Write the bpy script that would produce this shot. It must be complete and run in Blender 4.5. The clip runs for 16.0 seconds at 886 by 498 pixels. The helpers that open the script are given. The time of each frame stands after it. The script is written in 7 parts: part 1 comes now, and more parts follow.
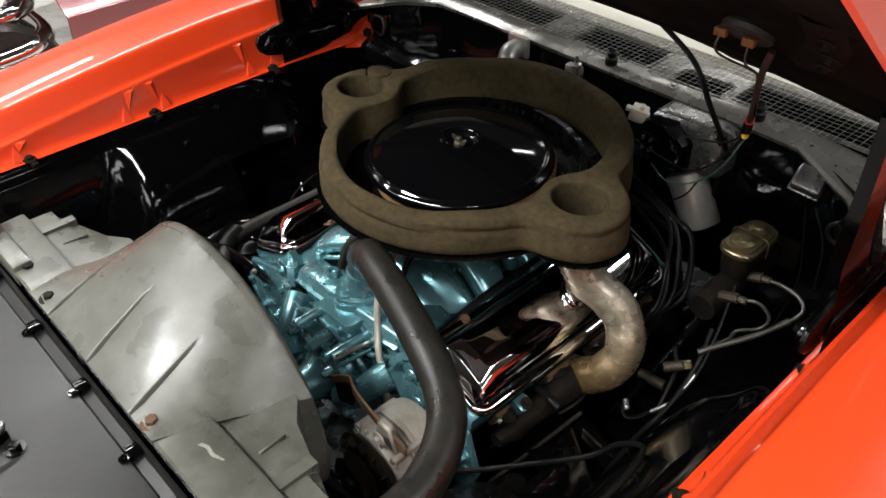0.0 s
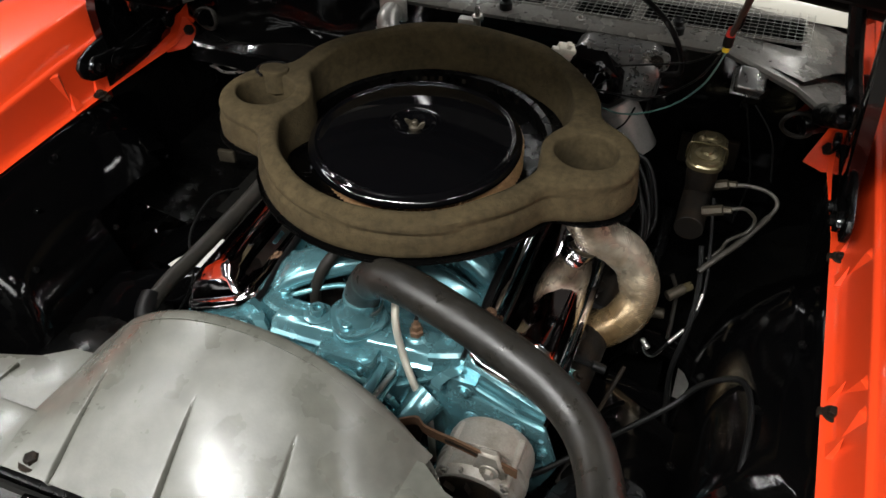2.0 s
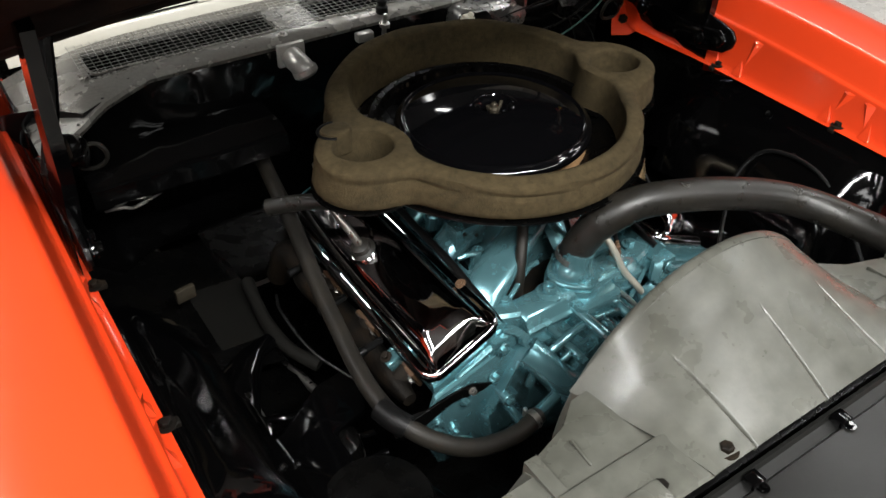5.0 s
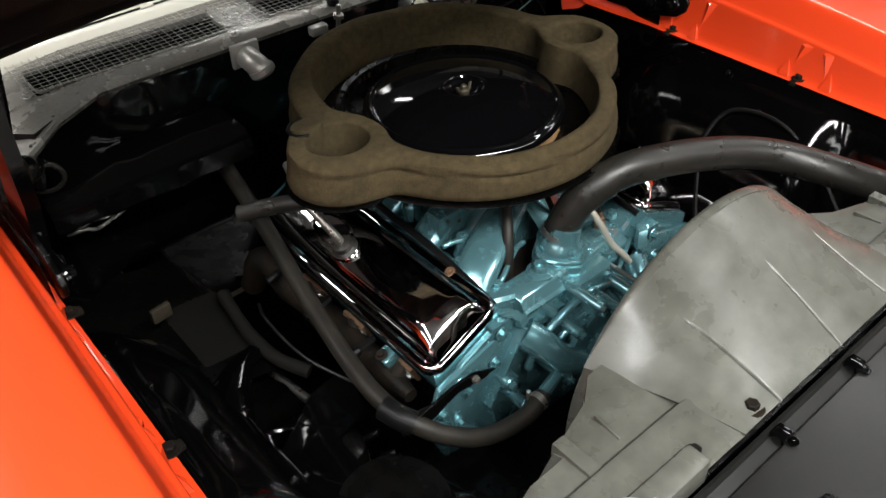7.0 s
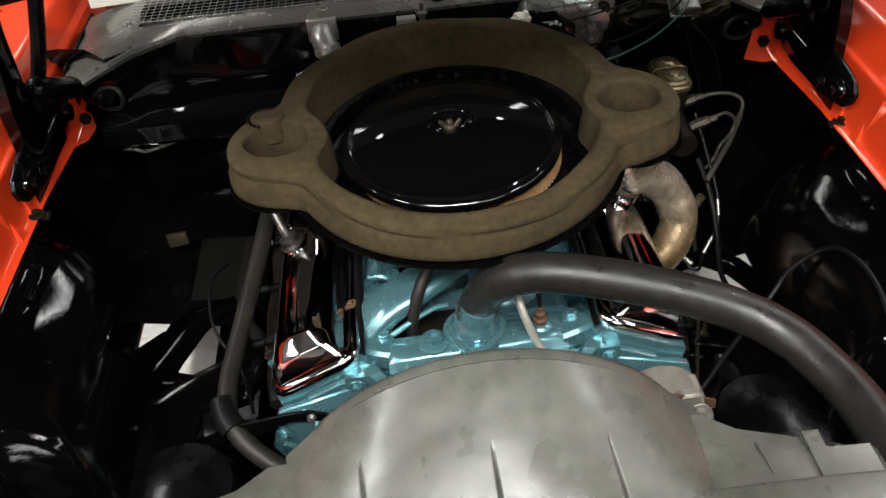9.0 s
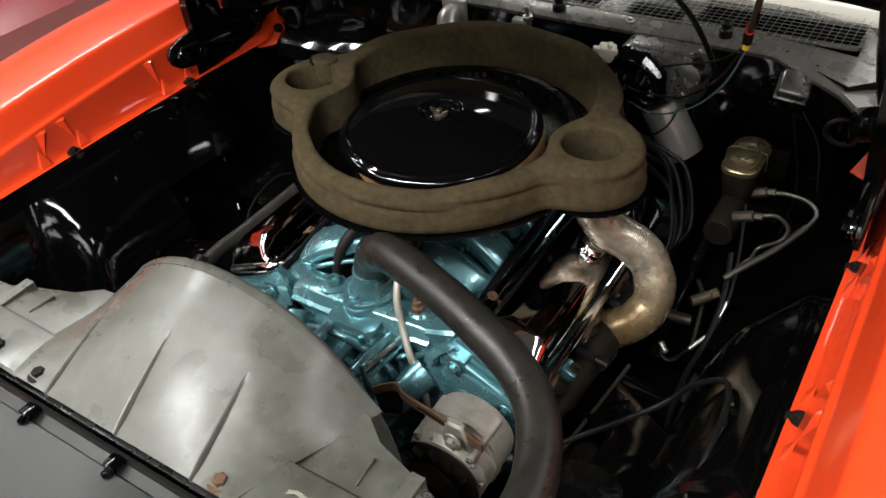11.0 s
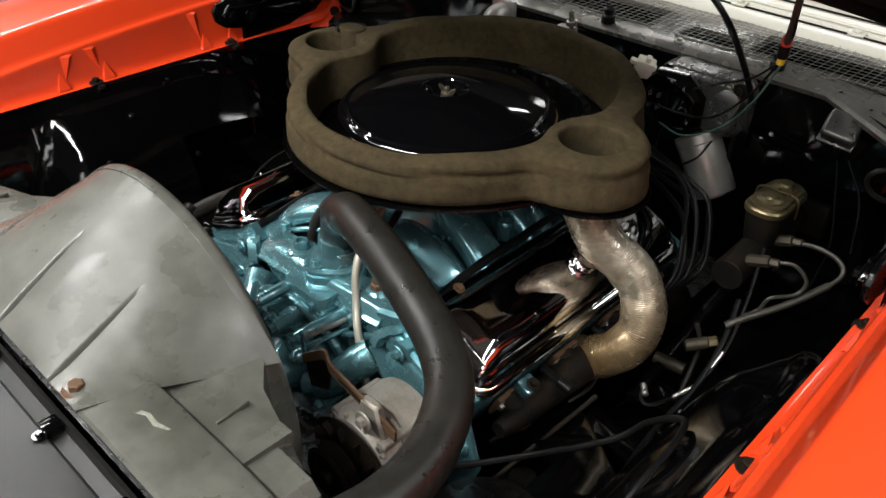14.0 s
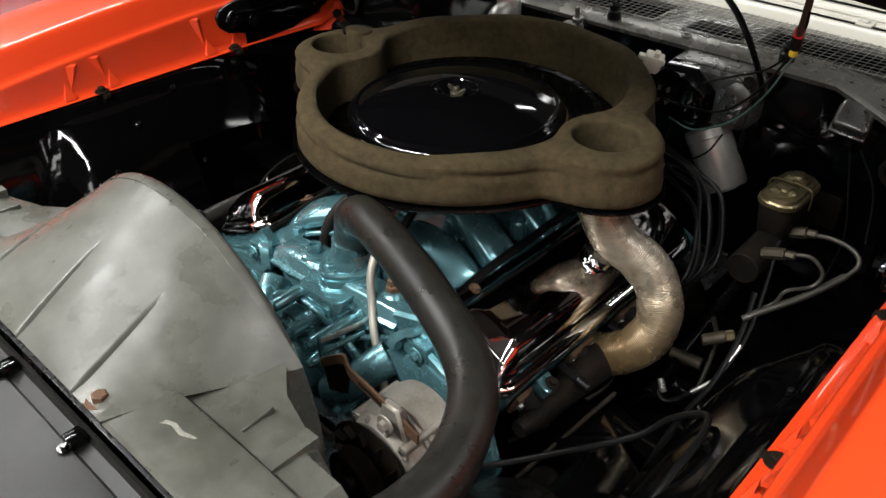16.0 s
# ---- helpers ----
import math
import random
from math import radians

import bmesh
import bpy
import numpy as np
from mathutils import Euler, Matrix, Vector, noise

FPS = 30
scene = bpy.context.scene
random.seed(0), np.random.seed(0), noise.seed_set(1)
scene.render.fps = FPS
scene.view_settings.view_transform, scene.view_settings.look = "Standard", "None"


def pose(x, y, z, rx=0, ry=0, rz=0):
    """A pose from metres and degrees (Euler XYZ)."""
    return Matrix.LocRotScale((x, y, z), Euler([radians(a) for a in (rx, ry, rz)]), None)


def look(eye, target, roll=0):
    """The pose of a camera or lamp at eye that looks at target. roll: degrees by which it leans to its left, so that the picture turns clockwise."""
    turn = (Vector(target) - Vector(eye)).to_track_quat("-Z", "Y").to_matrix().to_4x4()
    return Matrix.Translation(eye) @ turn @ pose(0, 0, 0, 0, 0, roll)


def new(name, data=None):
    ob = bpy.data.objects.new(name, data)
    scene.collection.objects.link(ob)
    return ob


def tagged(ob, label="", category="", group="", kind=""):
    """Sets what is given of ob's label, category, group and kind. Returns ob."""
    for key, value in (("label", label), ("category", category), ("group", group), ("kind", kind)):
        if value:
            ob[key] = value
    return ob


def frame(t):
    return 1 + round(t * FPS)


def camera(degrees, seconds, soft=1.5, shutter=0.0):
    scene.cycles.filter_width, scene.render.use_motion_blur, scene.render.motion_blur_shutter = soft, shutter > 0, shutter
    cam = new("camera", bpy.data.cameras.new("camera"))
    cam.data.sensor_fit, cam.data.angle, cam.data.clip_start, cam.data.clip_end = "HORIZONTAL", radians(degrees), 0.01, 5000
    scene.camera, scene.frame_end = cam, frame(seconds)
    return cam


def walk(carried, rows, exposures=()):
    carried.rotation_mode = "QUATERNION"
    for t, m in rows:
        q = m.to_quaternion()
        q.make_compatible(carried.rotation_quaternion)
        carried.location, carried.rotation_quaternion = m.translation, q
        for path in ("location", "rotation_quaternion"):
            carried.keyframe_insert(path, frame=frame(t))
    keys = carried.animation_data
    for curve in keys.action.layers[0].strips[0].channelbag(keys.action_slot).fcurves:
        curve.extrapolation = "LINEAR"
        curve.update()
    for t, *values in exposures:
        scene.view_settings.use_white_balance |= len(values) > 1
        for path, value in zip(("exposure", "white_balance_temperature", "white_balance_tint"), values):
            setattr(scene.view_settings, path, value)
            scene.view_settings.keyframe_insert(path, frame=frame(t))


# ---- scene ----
cam = camera(56.6, 16.0)
PATH = [
    (0, (1.031, -0.98, 1.847), (-0.127, 0.075, 0.603), -1.1),
    (0.5, (0.982, -1.019, 1.855), (-0.09, 0.11, 0.599), -1.0),
    (1, (0.86, -1.086, 1.836), (-0.054, 0.158, 0.563), -0.1),
    (1.5, (0.707, -1.11, 1.807), (-0.051, 0.208, 0.508), -0.9),
    (2, (0.521, -1.127, 1.804), (-0.039, 0.256, 0.472), -1.1),
    (2.5, (0.31, -1.169, 1.808), (-0.018, 0.281, 0.47), -0.6),
    (3, (0.075, -1.196, 1.827), (0.005, 0.292, 0.492), 0.1),
    (3.5, (-0.18, -1.2, 1.822), (0.008, 0.296, 0.508), 0.9),
    (4, (-0.459, -1.201, 1.82), (0.016, 0.249, 0.527), 2.0),
    (4.5, (-0.719, -1.182, 1.82), (0.001, 0.179, 0.543), 2.3),
    (4.7, (-0.789, -1.147, 1.81), (0.011, 0.173, 0.538), 2.2),
    (6.8, (-0.961, -0.993, 1.752), (0.099, 0.13, 0.481), -0.4),
    (7, (-0.898, -1.033, 1.756), (0.094, 0.146, 0.48), -1.0),
    (7.5, (-0.735, -1.085, 1.762), (0.097, 0.2, 0.474), -1.3),
    (8, (-0.513, -1.112, 1.759), (0.094, 0.279, 0.457), -2.1),
    (8.5, (-0.282, -1.138, 1.804), (0.049, 0.295, 0.449), -4.1),
    (9, (-0.045, -1.193, 1.783), (-0.004, 0.297, 0.45), -5.7),
    (9.2, (0.047, -1.209, 1.77), (-0.024, 0.295, 0.453), -6.2),
    (11.3, (0.875, -1.022, 1.77), (-0.137, 0.15, 0.504), -5.1),
    (11.5, (0.918, -0.964, 1.766), (-0.147, 0.161, 0.501), -4.2),
    (12, (1.004, -0.837, 1.743), (-0.195, 0.197, 0.521), -1.9),
    (12.5, (1.045, -0.795, 1.701), (-0.244, 0.215, 0.553), -0.9),
    (13, (1.008, -0.87, 1.649), (-0.25, 0.215, 0.536), -0.1),
    (13.5, (0.963, -0.936, 1.605), (-0.237, 0.216, 0.494), 0.5),
    (14, (0.936, -0.973, 1.583), (-0.206, 0.22, 0.455), 0.6),
    (14.5, (0.924, -0.987, 1.573), (-0.196, 0.215, 0.433), 0.0),
    (15, (0.917, -0.991, 1.576), (-0.203, 0.207, 0.43), -0.2),
    (15.5, (0.918, -0.99, 1.577), (-0.215, 0.201, 0.438), -0.6),
    (16, (0.915, -0.987, 1.582), (-0.225, 0.207, 0.454), -0.8),
]
walk(cam, [(t, look(eye, target, roll)) for t, eye, target, roll in PATH])

# ---- world and light ----
world = bpy.data.worlds.new("showroom_air")
world.use_nodes = True
world.node_tree.nodes["Background"].inputs[0].default_value = (0.9, 0.93, 1.0, 1)
world.node_tree.nodes["Background"].inputs[1].default_value = 0.003
scene.world = world
scene.view_settings.exposure = 0.0
CEIL = 3.3


def strip_lamp(x, y, length, width, power, turn=0):
    data = bpy.data.lights.new("tube_light", "AREA")
    data.shape, data.energy, data.color = "RECTANGLE", power, (0.98, 0.98, 0.96)
    data.size, data.size_y = width, length
    ob = new("tube_light", data)
    ob.location = (x, y, CEIL - 0.11)
    ob.rotation_euler = (0, 0, radians(turn))
    return tagged(ob, "long fluorescent tube light under the ceiling", "lamp", kind="structure")


# x, y, length, turn, power, width
LAMPS = [(-2.35, -0.2, 3.4, 0, 140, 0.12), (2.3, 0.1, 3.4, 0, 66, 0.12), (-1.35, 2.7, 2.2, 0, 18, 0.12), (1.35, 2.7, 2.2, 0, 22, 0.12), (-0.3, -2.02, 2.2, 90, 215, 0.12),
         (-4.0, -0.75, 2.2, 0, 40, 0.12), (4.0, -0.75, 2.2, 0, 25, 0.12), (-1.9, -3.3, 2.4, 90, 55, 0.6), (1.9, -3.3, 2.4, 90, 50, 0.6), (-2.9, -4.6, 4.0, 90, 60, 0.4), (2.9, -4.6, 4.0, 90, 60, 0.4)]
for lx, ly, ll, turn, power, lw in LAMPS:
    strip_lamp(lx, ly, ll, lw, power, turn)


# ---- materials ----
def mat(name, color, rough=0.5, metal=0.0, coat=0.0, grain=0.0, grain_size=60.0, stain=0.0, stain_size=6.0, bump=0.0, bump_size=120.0,
        stain_color=None, rough_var=0.0, spec=0.5, stretch=None, wobble=0.0):
    m = bpy.data.materials.new(name)
    m.use_nodes = True
    nt = m.node_tree
    N, L = nt.nodes, nt.links
    b = N["Principled BSDF"]
    b.inputs["Base Color"].default_value = (*color, 1)
    b.inputs["Roughness"].default_value = rough
    b.inputs["Metallic"].default_value = metal
    b.inputs["Coat Weight"].default_value = coat
    b.inputs["Coat Roughness"].default_value = 0.04
    b.inputs["Specular IOR Level"].default_value = spec
    geo = N.new("ShaderNodeNewGeometry")
    mp = N.new("ShaderNodeMapping")
    mp.inputs["Scale"].default_value = stretch or (1, 1, 1)
    L.new(geo.outputs["Position"], mp.inputs["Vector"])

    def tex(size, detail=4.0, roughness=0.6):
        n = N.new("ShaderNodeTexNoise")
        n.inputs["Scale"].default_value = size
        n.inputs["Detail"].default_value = detail
        n.inputs["Roughness"].default_value = roughness
        L.new(mp.outputs["Vector"], n.inputs["Vector"])
        return n.outputs["Fac"]

    def ramp(src, lo, hi, a, c):
        r = N.new("ShaderNodeMapRange")
        r.inputs["From Min"].default_value, r.inputs["From Max"].default_value = lo, hi
        r.inputs["To Min"].default_value, r.inputs["To Max"].default_value = a, c
        L.new(src, r.inputs["Value"])
        return r.outputs["Result"]
    col = None
    if stain or grain:
        base = N.new("ShaderNodeMix")
        base.data_type = "RGBA"
        base.inputs[6].default_value = (*color, 1)
        sc = stain_color or tuple(c * 0.45 for c in color)
        base.inputs[7].default_value = (*sc, 1)
        L.new(ramp(tex(stain_size), 0.45, 0.72, 0.0, stain), base.inputs[0])
        col = base.outputs[2]
        if grain:
            g = N.new("ShaderNodeMix")
            g.data_type, g.blend_type = "RGBA", "MULTIPLY"
            g.inputs[0].default_value = 1.0
            L.new(col, g.inputs[6])
            v = N.new("ShaderNodeCombineColor")
            f = ramp(tex(grain_size, 3.0), 0.3, 0.7, 1 - grain, 1 + grain * 0.4)
            for k in range(3):
                L.new(f, v.inputs[k])
            L.new(v.outputs[0], g.inputs[7])
            col = g.outputs[2]
        L.new(col, b.inputs["Base Color"])
    if rough_var:
        L.new(ramp(tex(stain_size * 2.3), 0.35, 0.7, max(0.02, rough - rough_var), rough + rough_var), b.inputs["Roughness"])
    h = None
    if bump:
        bp = N.new("ShaderNodeBump")
        bp.inputs["Strength"].default_value = bump
        bp.inputs["Distance"].default_value = 0.002
        L.new(tex(bump_size, 3.0), bp.inputs["Height"])
        h = bp
    if wobble:
        bw = N.new("ShaderNodeBump")
        bw.inputs["Strength"].default_value = wobble
        bw.inputs["Distance"].default_value = 0.01
        L.new(tex(9.0, 1.0), bw.inputs["Height"])
        if h:
            L.new(h.outputs["Normal"], bw.inputs["Normal"])
        h = bw
    if h:
        L.new(h.outputs["Normal"], b.inputs["Normal"])
    return m


WORNBLACK = mat("worn_black_panel", (0.007, 0.007, 0.0065), 0.36, spec=0.28, grain=0.2, grain_size=90, stain=0.5, stain_size=3, stain_color=(0.012, 0.0115, 0.0105), rough_var=0.05, bump=0.03, bump_size=140, wobble=0.04)
CRINKLEBLACK = mat("crinkled_gloss_black", (0.0016, 0.0016, 0.0017), 0.085, spec=0.42, stain=0.5, stain_size=6, stain_color=(0.004, 0.0036, 0.003), rough_var=0.06, bump=0.1, bump_size=40, wobble=0.55)
SCUFF = mat("scraped_plastic", (0.17, 0.165, 0.135), 0.6, grain=0.4, grain_size=200)
PALEMETAL = mat("pale_pipe_metal", (0.34, 0.325, 0.275), 0.38, metal=0.4, stain=0.5, stain_size=30, stain_color=(0.35, 0.31, 0.25))
ORANGE = mat("orange_paint", (0.70, 0.050, 0.010), 0.32, coat=1.0, grain=0.04, grain_size=900, stain=0.12, stain_size=2.5, stain_color=(0.64, 0.032, 0.006))
GLOSSBLACK = mat("gloss_black_paint", (0.0008, 0.0008, 0.0009), 0.07, spec=0.29, stain=0.5, stain_size=5, stain_color=(0.0020, 0.0018, 0.0016), rough_var=0.03, bump=0.06, bump_size=160, wobble=0.05)
SATINBLACK = mat("satin_black_paint", (0.0012, 0.0012, 0.0012), 0.28, spec=0.16, stain=0.5, stain_size=9, stain_color=(0.0032, 0.0029, 0.0024), rough_var=0.12, bump=0.15, bump_size=180)
LIDBLACK = mat("lid_black_enamel", (0.0015, 0.0015, 0.0018), 0.06, spec=0.75, rough_var=0.015, stain=0.2, stain_color=(0.003, 0.003, 0.0033), wobble=0.03)
TEAL = mat("turquoise_engine_enamel", (0.118, 0.262, 0.290), 0.24, metal=0.68, coat=0.7, grain=0.05, grain_size=700, stain=0.5, stain_size=14, stain_color=(0.075, 0.19, 0.215), rough_var=0.06, bump=0.10, bump_size=110)
CHROME = mat("chrome_plate", (0.72, 0.70, 0.70), 0.06, metal=1.0, stain=0.25, stain_size=12, stain_color=(0.5, 0.47, 0.45), rough_var=0.03, wobble=0.03)
FOAM = mat("aged_foam", (0.051, 0.0378, 0.0187), 0.95, grain=0.34, grain_size=70, stain=0.9, stain_size=9, stain_color=(0.031, 0.0235, 0.0125), bump=0.7, bump_size=260, spec=0.12)
SHROUD = mat("grey_shroud_plastic", (0.079, 0.079, 0.067), 0.35, spec=0.5, grain=0.26, grain_size=38, stain=0.85, stain_size=6, stain_color=(0.044, 0.044, 0.035), rough_var=0.14, bump=0.06, bump_size=220, wobble=0.10)
RUBBER = mat("black_rubber_hose", (0.0125, 0.0116, 0.0100), 0.38, spec=0.36, grain=0.3, grain_size=120, stain=0.8, stain_size=14, stain_color=(0.016, 0.0138, 0.0105), rough_var=0.12, bump=0.2, bump_size=420)
OLDRUBBER = mat("worn_grey_rubber", (0.010, 0.0088, 0.0070), 0.48, spec=0.25, grain=0.3, grain_size=200, stain=0.6, stain_size=15, stain_color=(0.022, 0.0185, 0.0135), bump=0.25, bump_size=300)
COWL = mat("scuffed_silver_cowl", (0.175, 0.169, 0.154), 0.26, metal=0.6, grain=0.2, grain_size=140, stain=0.8, stain_size=5, stain_color=(0.14, 0.128, 0.108), rough_var=0.12, bump=0.18, bump_size=150, wobble=0.3)
WIRE = mat("galvanised_wire", (0.28, 0.275, 0.26), 0.36, metal=0.7, stain=0.5, stain_size=30, stain_color=(0.34, 0.32, 0.29))
CREAM = mat("cream_painted_metal", (0.43, 0.415, 0.36), 0.35, coat=0.4, stain=0.4, stain_size=6, stain_color=(0.33, 0.30, 0.24))
CANSILVER = mat("dull_silver_can", (0.33, 0.322, 0.30), 0.34, metal=0.65, grain=0.1, grain_size=200, stain=0.3, stain_size=30, stain_color=(0.2, 0.19, 0.17), rough_var=0.05)
DULLNUT = mat("dull_cast_nut", (0.058, 0.048, 0.033), 0.5, metal=0.6, grain=0.2, grain_size=300, stain=0.5, stain_size=60, bump=0.2, bump_size=400)
STEEL = mat("raw_steel", (0.32, 0.31, 0.29), 0.35, metal=0.9, stain=0.6, stain_size=40, stain_color=(0.16, 0.12, 0.085), rough_var=0.1)
SILVER = mat("silver_painted_metal", (0.19, 0.187, 0.18), 0.30, metal=0.85, stain=0.3, stain_size=30, stain_color=(0.26, 0.25, 0.24), rough_var=0.05, bump=0.06, wobble=0.06)
CAST = mat("cast_aluminium", (0.30, 0.28, 0.245), 0.5, metal=0.5, grain=0.15, grain_size=350, stain=0.8, stain_size=22, stain_color=(0.17, 0.145, 0.11), bump=0.3, bump_size=420)
RUST = mat("rusty_steel", (0.10, 0.053, 0.026), 0.7, metal=0.3, grain=0.35, grain_size=350, stain=0.6, stain_size=60, stain_color=(0.12, 0.06, 0.03), bump=0.5, bump_size=400)
ZINC = mat("gold_zinc_plate", (0.15, 0.125, 0.068), 0.36, metal=0.85, stain=0.7, stain_size=40, stain_color=(0.14, 0.11, 0.06), rough_var=0.1)
DULLPIPE = mat("dull_grimy_pipe", (0.040, 0.037, 0.031), 0.45, metal=0.4, grain=0.2, grain_size=300, stain=0.6, stain_size=30, stain_color=(0.045, 0.036, 0.026))
IRON = mat("dark_cast_iron", (0.0065, 0.0054, 0.0043), 0.6, metal=0.1, spec=0.12, grain=0.35, grain_size=200, stain=0.7, stain_size=24, stain_color=(0.022, 0.0135, 0.007), bump=0.7, bump_size=220)
WHITEPLASTIC = mat("white_plastic", (0.62, 0.59, 0.5), 0.45, stain=0.4, stain_size=40, stain_color=(0.45, 0.4, 0.3))
PAPER = mat("filter_paper", (0.30, 0.17, 0.075), 0.9, grain=0.3, grain_size=200, stain=0.5, stain_size=20)
TAPE = mat("black_loom_tape", (0.0028, 0.0028, 0.0028), 0.40, spec=0.14, bump=0.3, bump_size=300)
AMBER = mat("amber_plastic", (0.16, 0.055, 0.012), 0.4, grain=0.15, stain=0.4, stain_size=60, stain_color=(0.16, 0.06, 0.015))
REDPLASTIC = mat("red_insulation", (0.55, 0.03, 0.02), 0.4, grain=0.1)
YELLOWPLASTIC = mat("yellow_insulation", (0.75, 0.55, 0.03), 0.4, grain=0.1)
GREENWIRE = mat("green_wire_insulation", (0.05, 0.11, 0.095), 0.4, grain=0.1)
BROWNWIRE = mat("brown_wire_insulation", (0.034, 0.021, 0.014), 0.45, grain=0.2)
FLOORM = mat("polished_concrete", (0.76, 0.74, 0.70), 0.3, grain=0.15, grain_size=40, stain=0.6, stain_size=1.6, stain_color=(0.64, 0.615, 0.58), rough_var=0.08, bump=0.05)
WALLM = mat("painted_plaster", (0.50, 0.48, 0.45), 0.75, grain=0.06, grain_size=60, stain=0.3, stain_size=1.5, stain_color=(0.38, 0.36, 0.33), bump=0.1)
CEILM = mat("dark_ceiling_board", (0.05, 0.05, 0.05), 0.85, grain=0.08, grain_size=80, stain=0.2, stain_size=2, bump=0.1)
DASHTAN = mat("pinkish_tan_vinyl", (0.36, 0.255, 0.215), 0.6, grain=0.1, grain_size=300, stain=0.3, stain_size=6, stain_color=(0.30, 0.21, 0.18), bump=0.1, bump_size=300)
MAROON = mat("maroon_paint", (0.16, 0.022, 0.022), 0.3, coat=0.8, stain=0.2, stain_size=2)
HOODLINER = mat("hood_underside_paint", (0.0060, 0.0049, 0.0042), 0.7, spec=0.04, grain=0.2, stain=0.7, stain_size=8, stain_color=(0.0170, 0.0105, 0.0070), rough_var=0.1, bump=0.25)


def ribbed_material(name, color, spacing, stain_color):
    """Crinkled foil tube with fine hoops along its own length (uses the mesh's UV)."""
    m = mat(name, color, 0.30, metal=0.6, grain=0.4, grain_size=60, stain=1.0, stain_size=8, stain_color=stain_color, rough_var=0.12, bump=0.3, bump_size=90)
    nt = m.node_tree
    uv = nt.nodes.new("ShaderNodeUVMap")
    sep = nt.nodes.new("ShaderNodeSeparateXYZ")
    nt.links.new(uv.outputs["UV"], sep.inputs[0])
    nz = nt.nodes.new("ShaderNodeTexNoise")
    nz.inputs["Scale"].default_value = 6.0
    add = nt.nodes.new("ShaderNodeMath")
    add.operation = "MULTIPLY_ADD"
    add.inputs[1].default_value = 0.004
    nt.links.new(nz.outputs["Fac"], add.inputs[0])
    nt.links.new(sep.outputs["Y"], add.inputs[2])
    mul = nt.nodes.new("ShaderNodeMath")
    mul.operation = "MULTIPLY"
    mul.inputs[1].default_value = 2 * math.pi / spacing
    nt.links.new(add.outputs[0], mul.inputs[0])
    sn = nt.nodes.new("ShaderNodeMath")
    sn.operation = "SINE"
    nt.links.new(mul.outputs[0], sn.inputs[0])
    bp = nt.nodes.new("ShaderNodeBump")
    bp.inputs["Strength"].default_value = 0.26
    bp.inputs["Distance"].default_value = 0.0010
    nt.links.new(sn.outputs[0], bp.inputs["Height"])
    b = nt.nodes["Principled BSDF"]
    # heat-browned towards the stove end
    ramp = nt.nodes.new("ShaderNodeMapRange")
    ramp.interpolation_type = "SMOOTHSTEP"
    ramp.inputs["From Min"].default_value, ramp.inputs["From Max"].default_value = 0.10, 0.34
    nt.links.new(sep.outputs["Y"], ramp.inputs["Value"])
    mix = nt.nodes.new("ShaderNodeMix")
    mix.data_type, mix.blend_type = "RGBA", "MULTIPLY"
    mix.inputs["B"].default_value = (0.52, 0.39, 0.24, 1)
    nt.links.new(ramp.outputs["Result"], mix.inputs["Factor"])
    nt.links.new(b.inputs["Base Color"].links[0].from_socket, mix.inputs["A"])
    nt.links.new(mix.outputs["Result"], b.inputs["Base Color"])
    if b.inputs["Normal"].links:
        nt.links.new(b.inputs["Normal"].links[0].from_socket, bp.inputs["Normal"])
    nt.links.new(bp.outputs["Normal"], b.inputs["Normal"])
    return m


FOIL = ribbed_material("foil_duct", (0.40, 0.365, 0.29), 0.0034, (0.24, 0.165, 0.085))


# ---- mesh tools ----
def V(*a):
    return Vector(a)


def thing(name, label, category, at=(0, 0, 0), group="", kind=""):
    ob = new(name)
    ob.location = at
    ob.empty_display_size = 0.05
    return tagged(ob, label, category, group, kind)


def root(ob):
    while ob.parent:
        ob = ob.parent
    return ob


def finish(bm, smooth=35):
    bmesh.ops.recalc_face_normals(bm, faces=bm.faces)
    for f in bm.faces:
        f.smooth = True
    for e in bm.edges:
        if len(e.link_faces) == 2 and e.calc_face_angle(0) > radians(smooth):
            e.smooth = False


def part(name, bm, material, parent, label="", smooth=35, shift=True):
    """Links a bmesh, built in the place's own coordinates, as one mesh under its thing."""
    finish(bm, smooth)
    me = bpy.data.meshes.new(name)
    if shift and parent is not None:
        at = root(parent).location
        bmesh.ops.translate(bm, vec=-at, verts=bm.verts)
    bm.to_mesh(me)
    bm.free()
    me.materials.append(material)
    ob = new(name, me)
    ob.parent = parent
    return tagged(ob, label)


def solo(name, bm, material, label, category, group="", kind="", smooth=35):
    finish(bm, smooth)
    me = bpy.data.meshes.new(name)
    bm.to_mesh(me)
    bm.free()
    me.materials.append(material)
    return tagged(new(name, me), label, category, group, kind)


def bevel(bm, r, seg=2, angle=30):
    if r <= 0:
        return bm
    es = [e for e in bm.edges if len(e.link_faces) == 2 and e.calc_face_angle(0) > radians(angle)]
    bmesh.ops.bevel(bm, geom=es, offset=r, segments=seg, profile=0.5, affect="EDGES", clamp_overlap=True)
    return bm


def box(size, m=None, r=0.004, seg=2, taper=1.0):
    bm = bmesh.new()
    bmesh.ops.create_cube(bm, size=1)
    for v in bm.verts:
        k = taper if v.co.z > 0 else 1
        v.co = V(v.co.x * size[0] * k, v.co.y * size[1] * k, v.co.z * size[2])
    bevel(bm, r, seg)
    if m is not None:
        bmesh.ops.transform(bm, matrix=m, verts=bm.verts)
    return bm


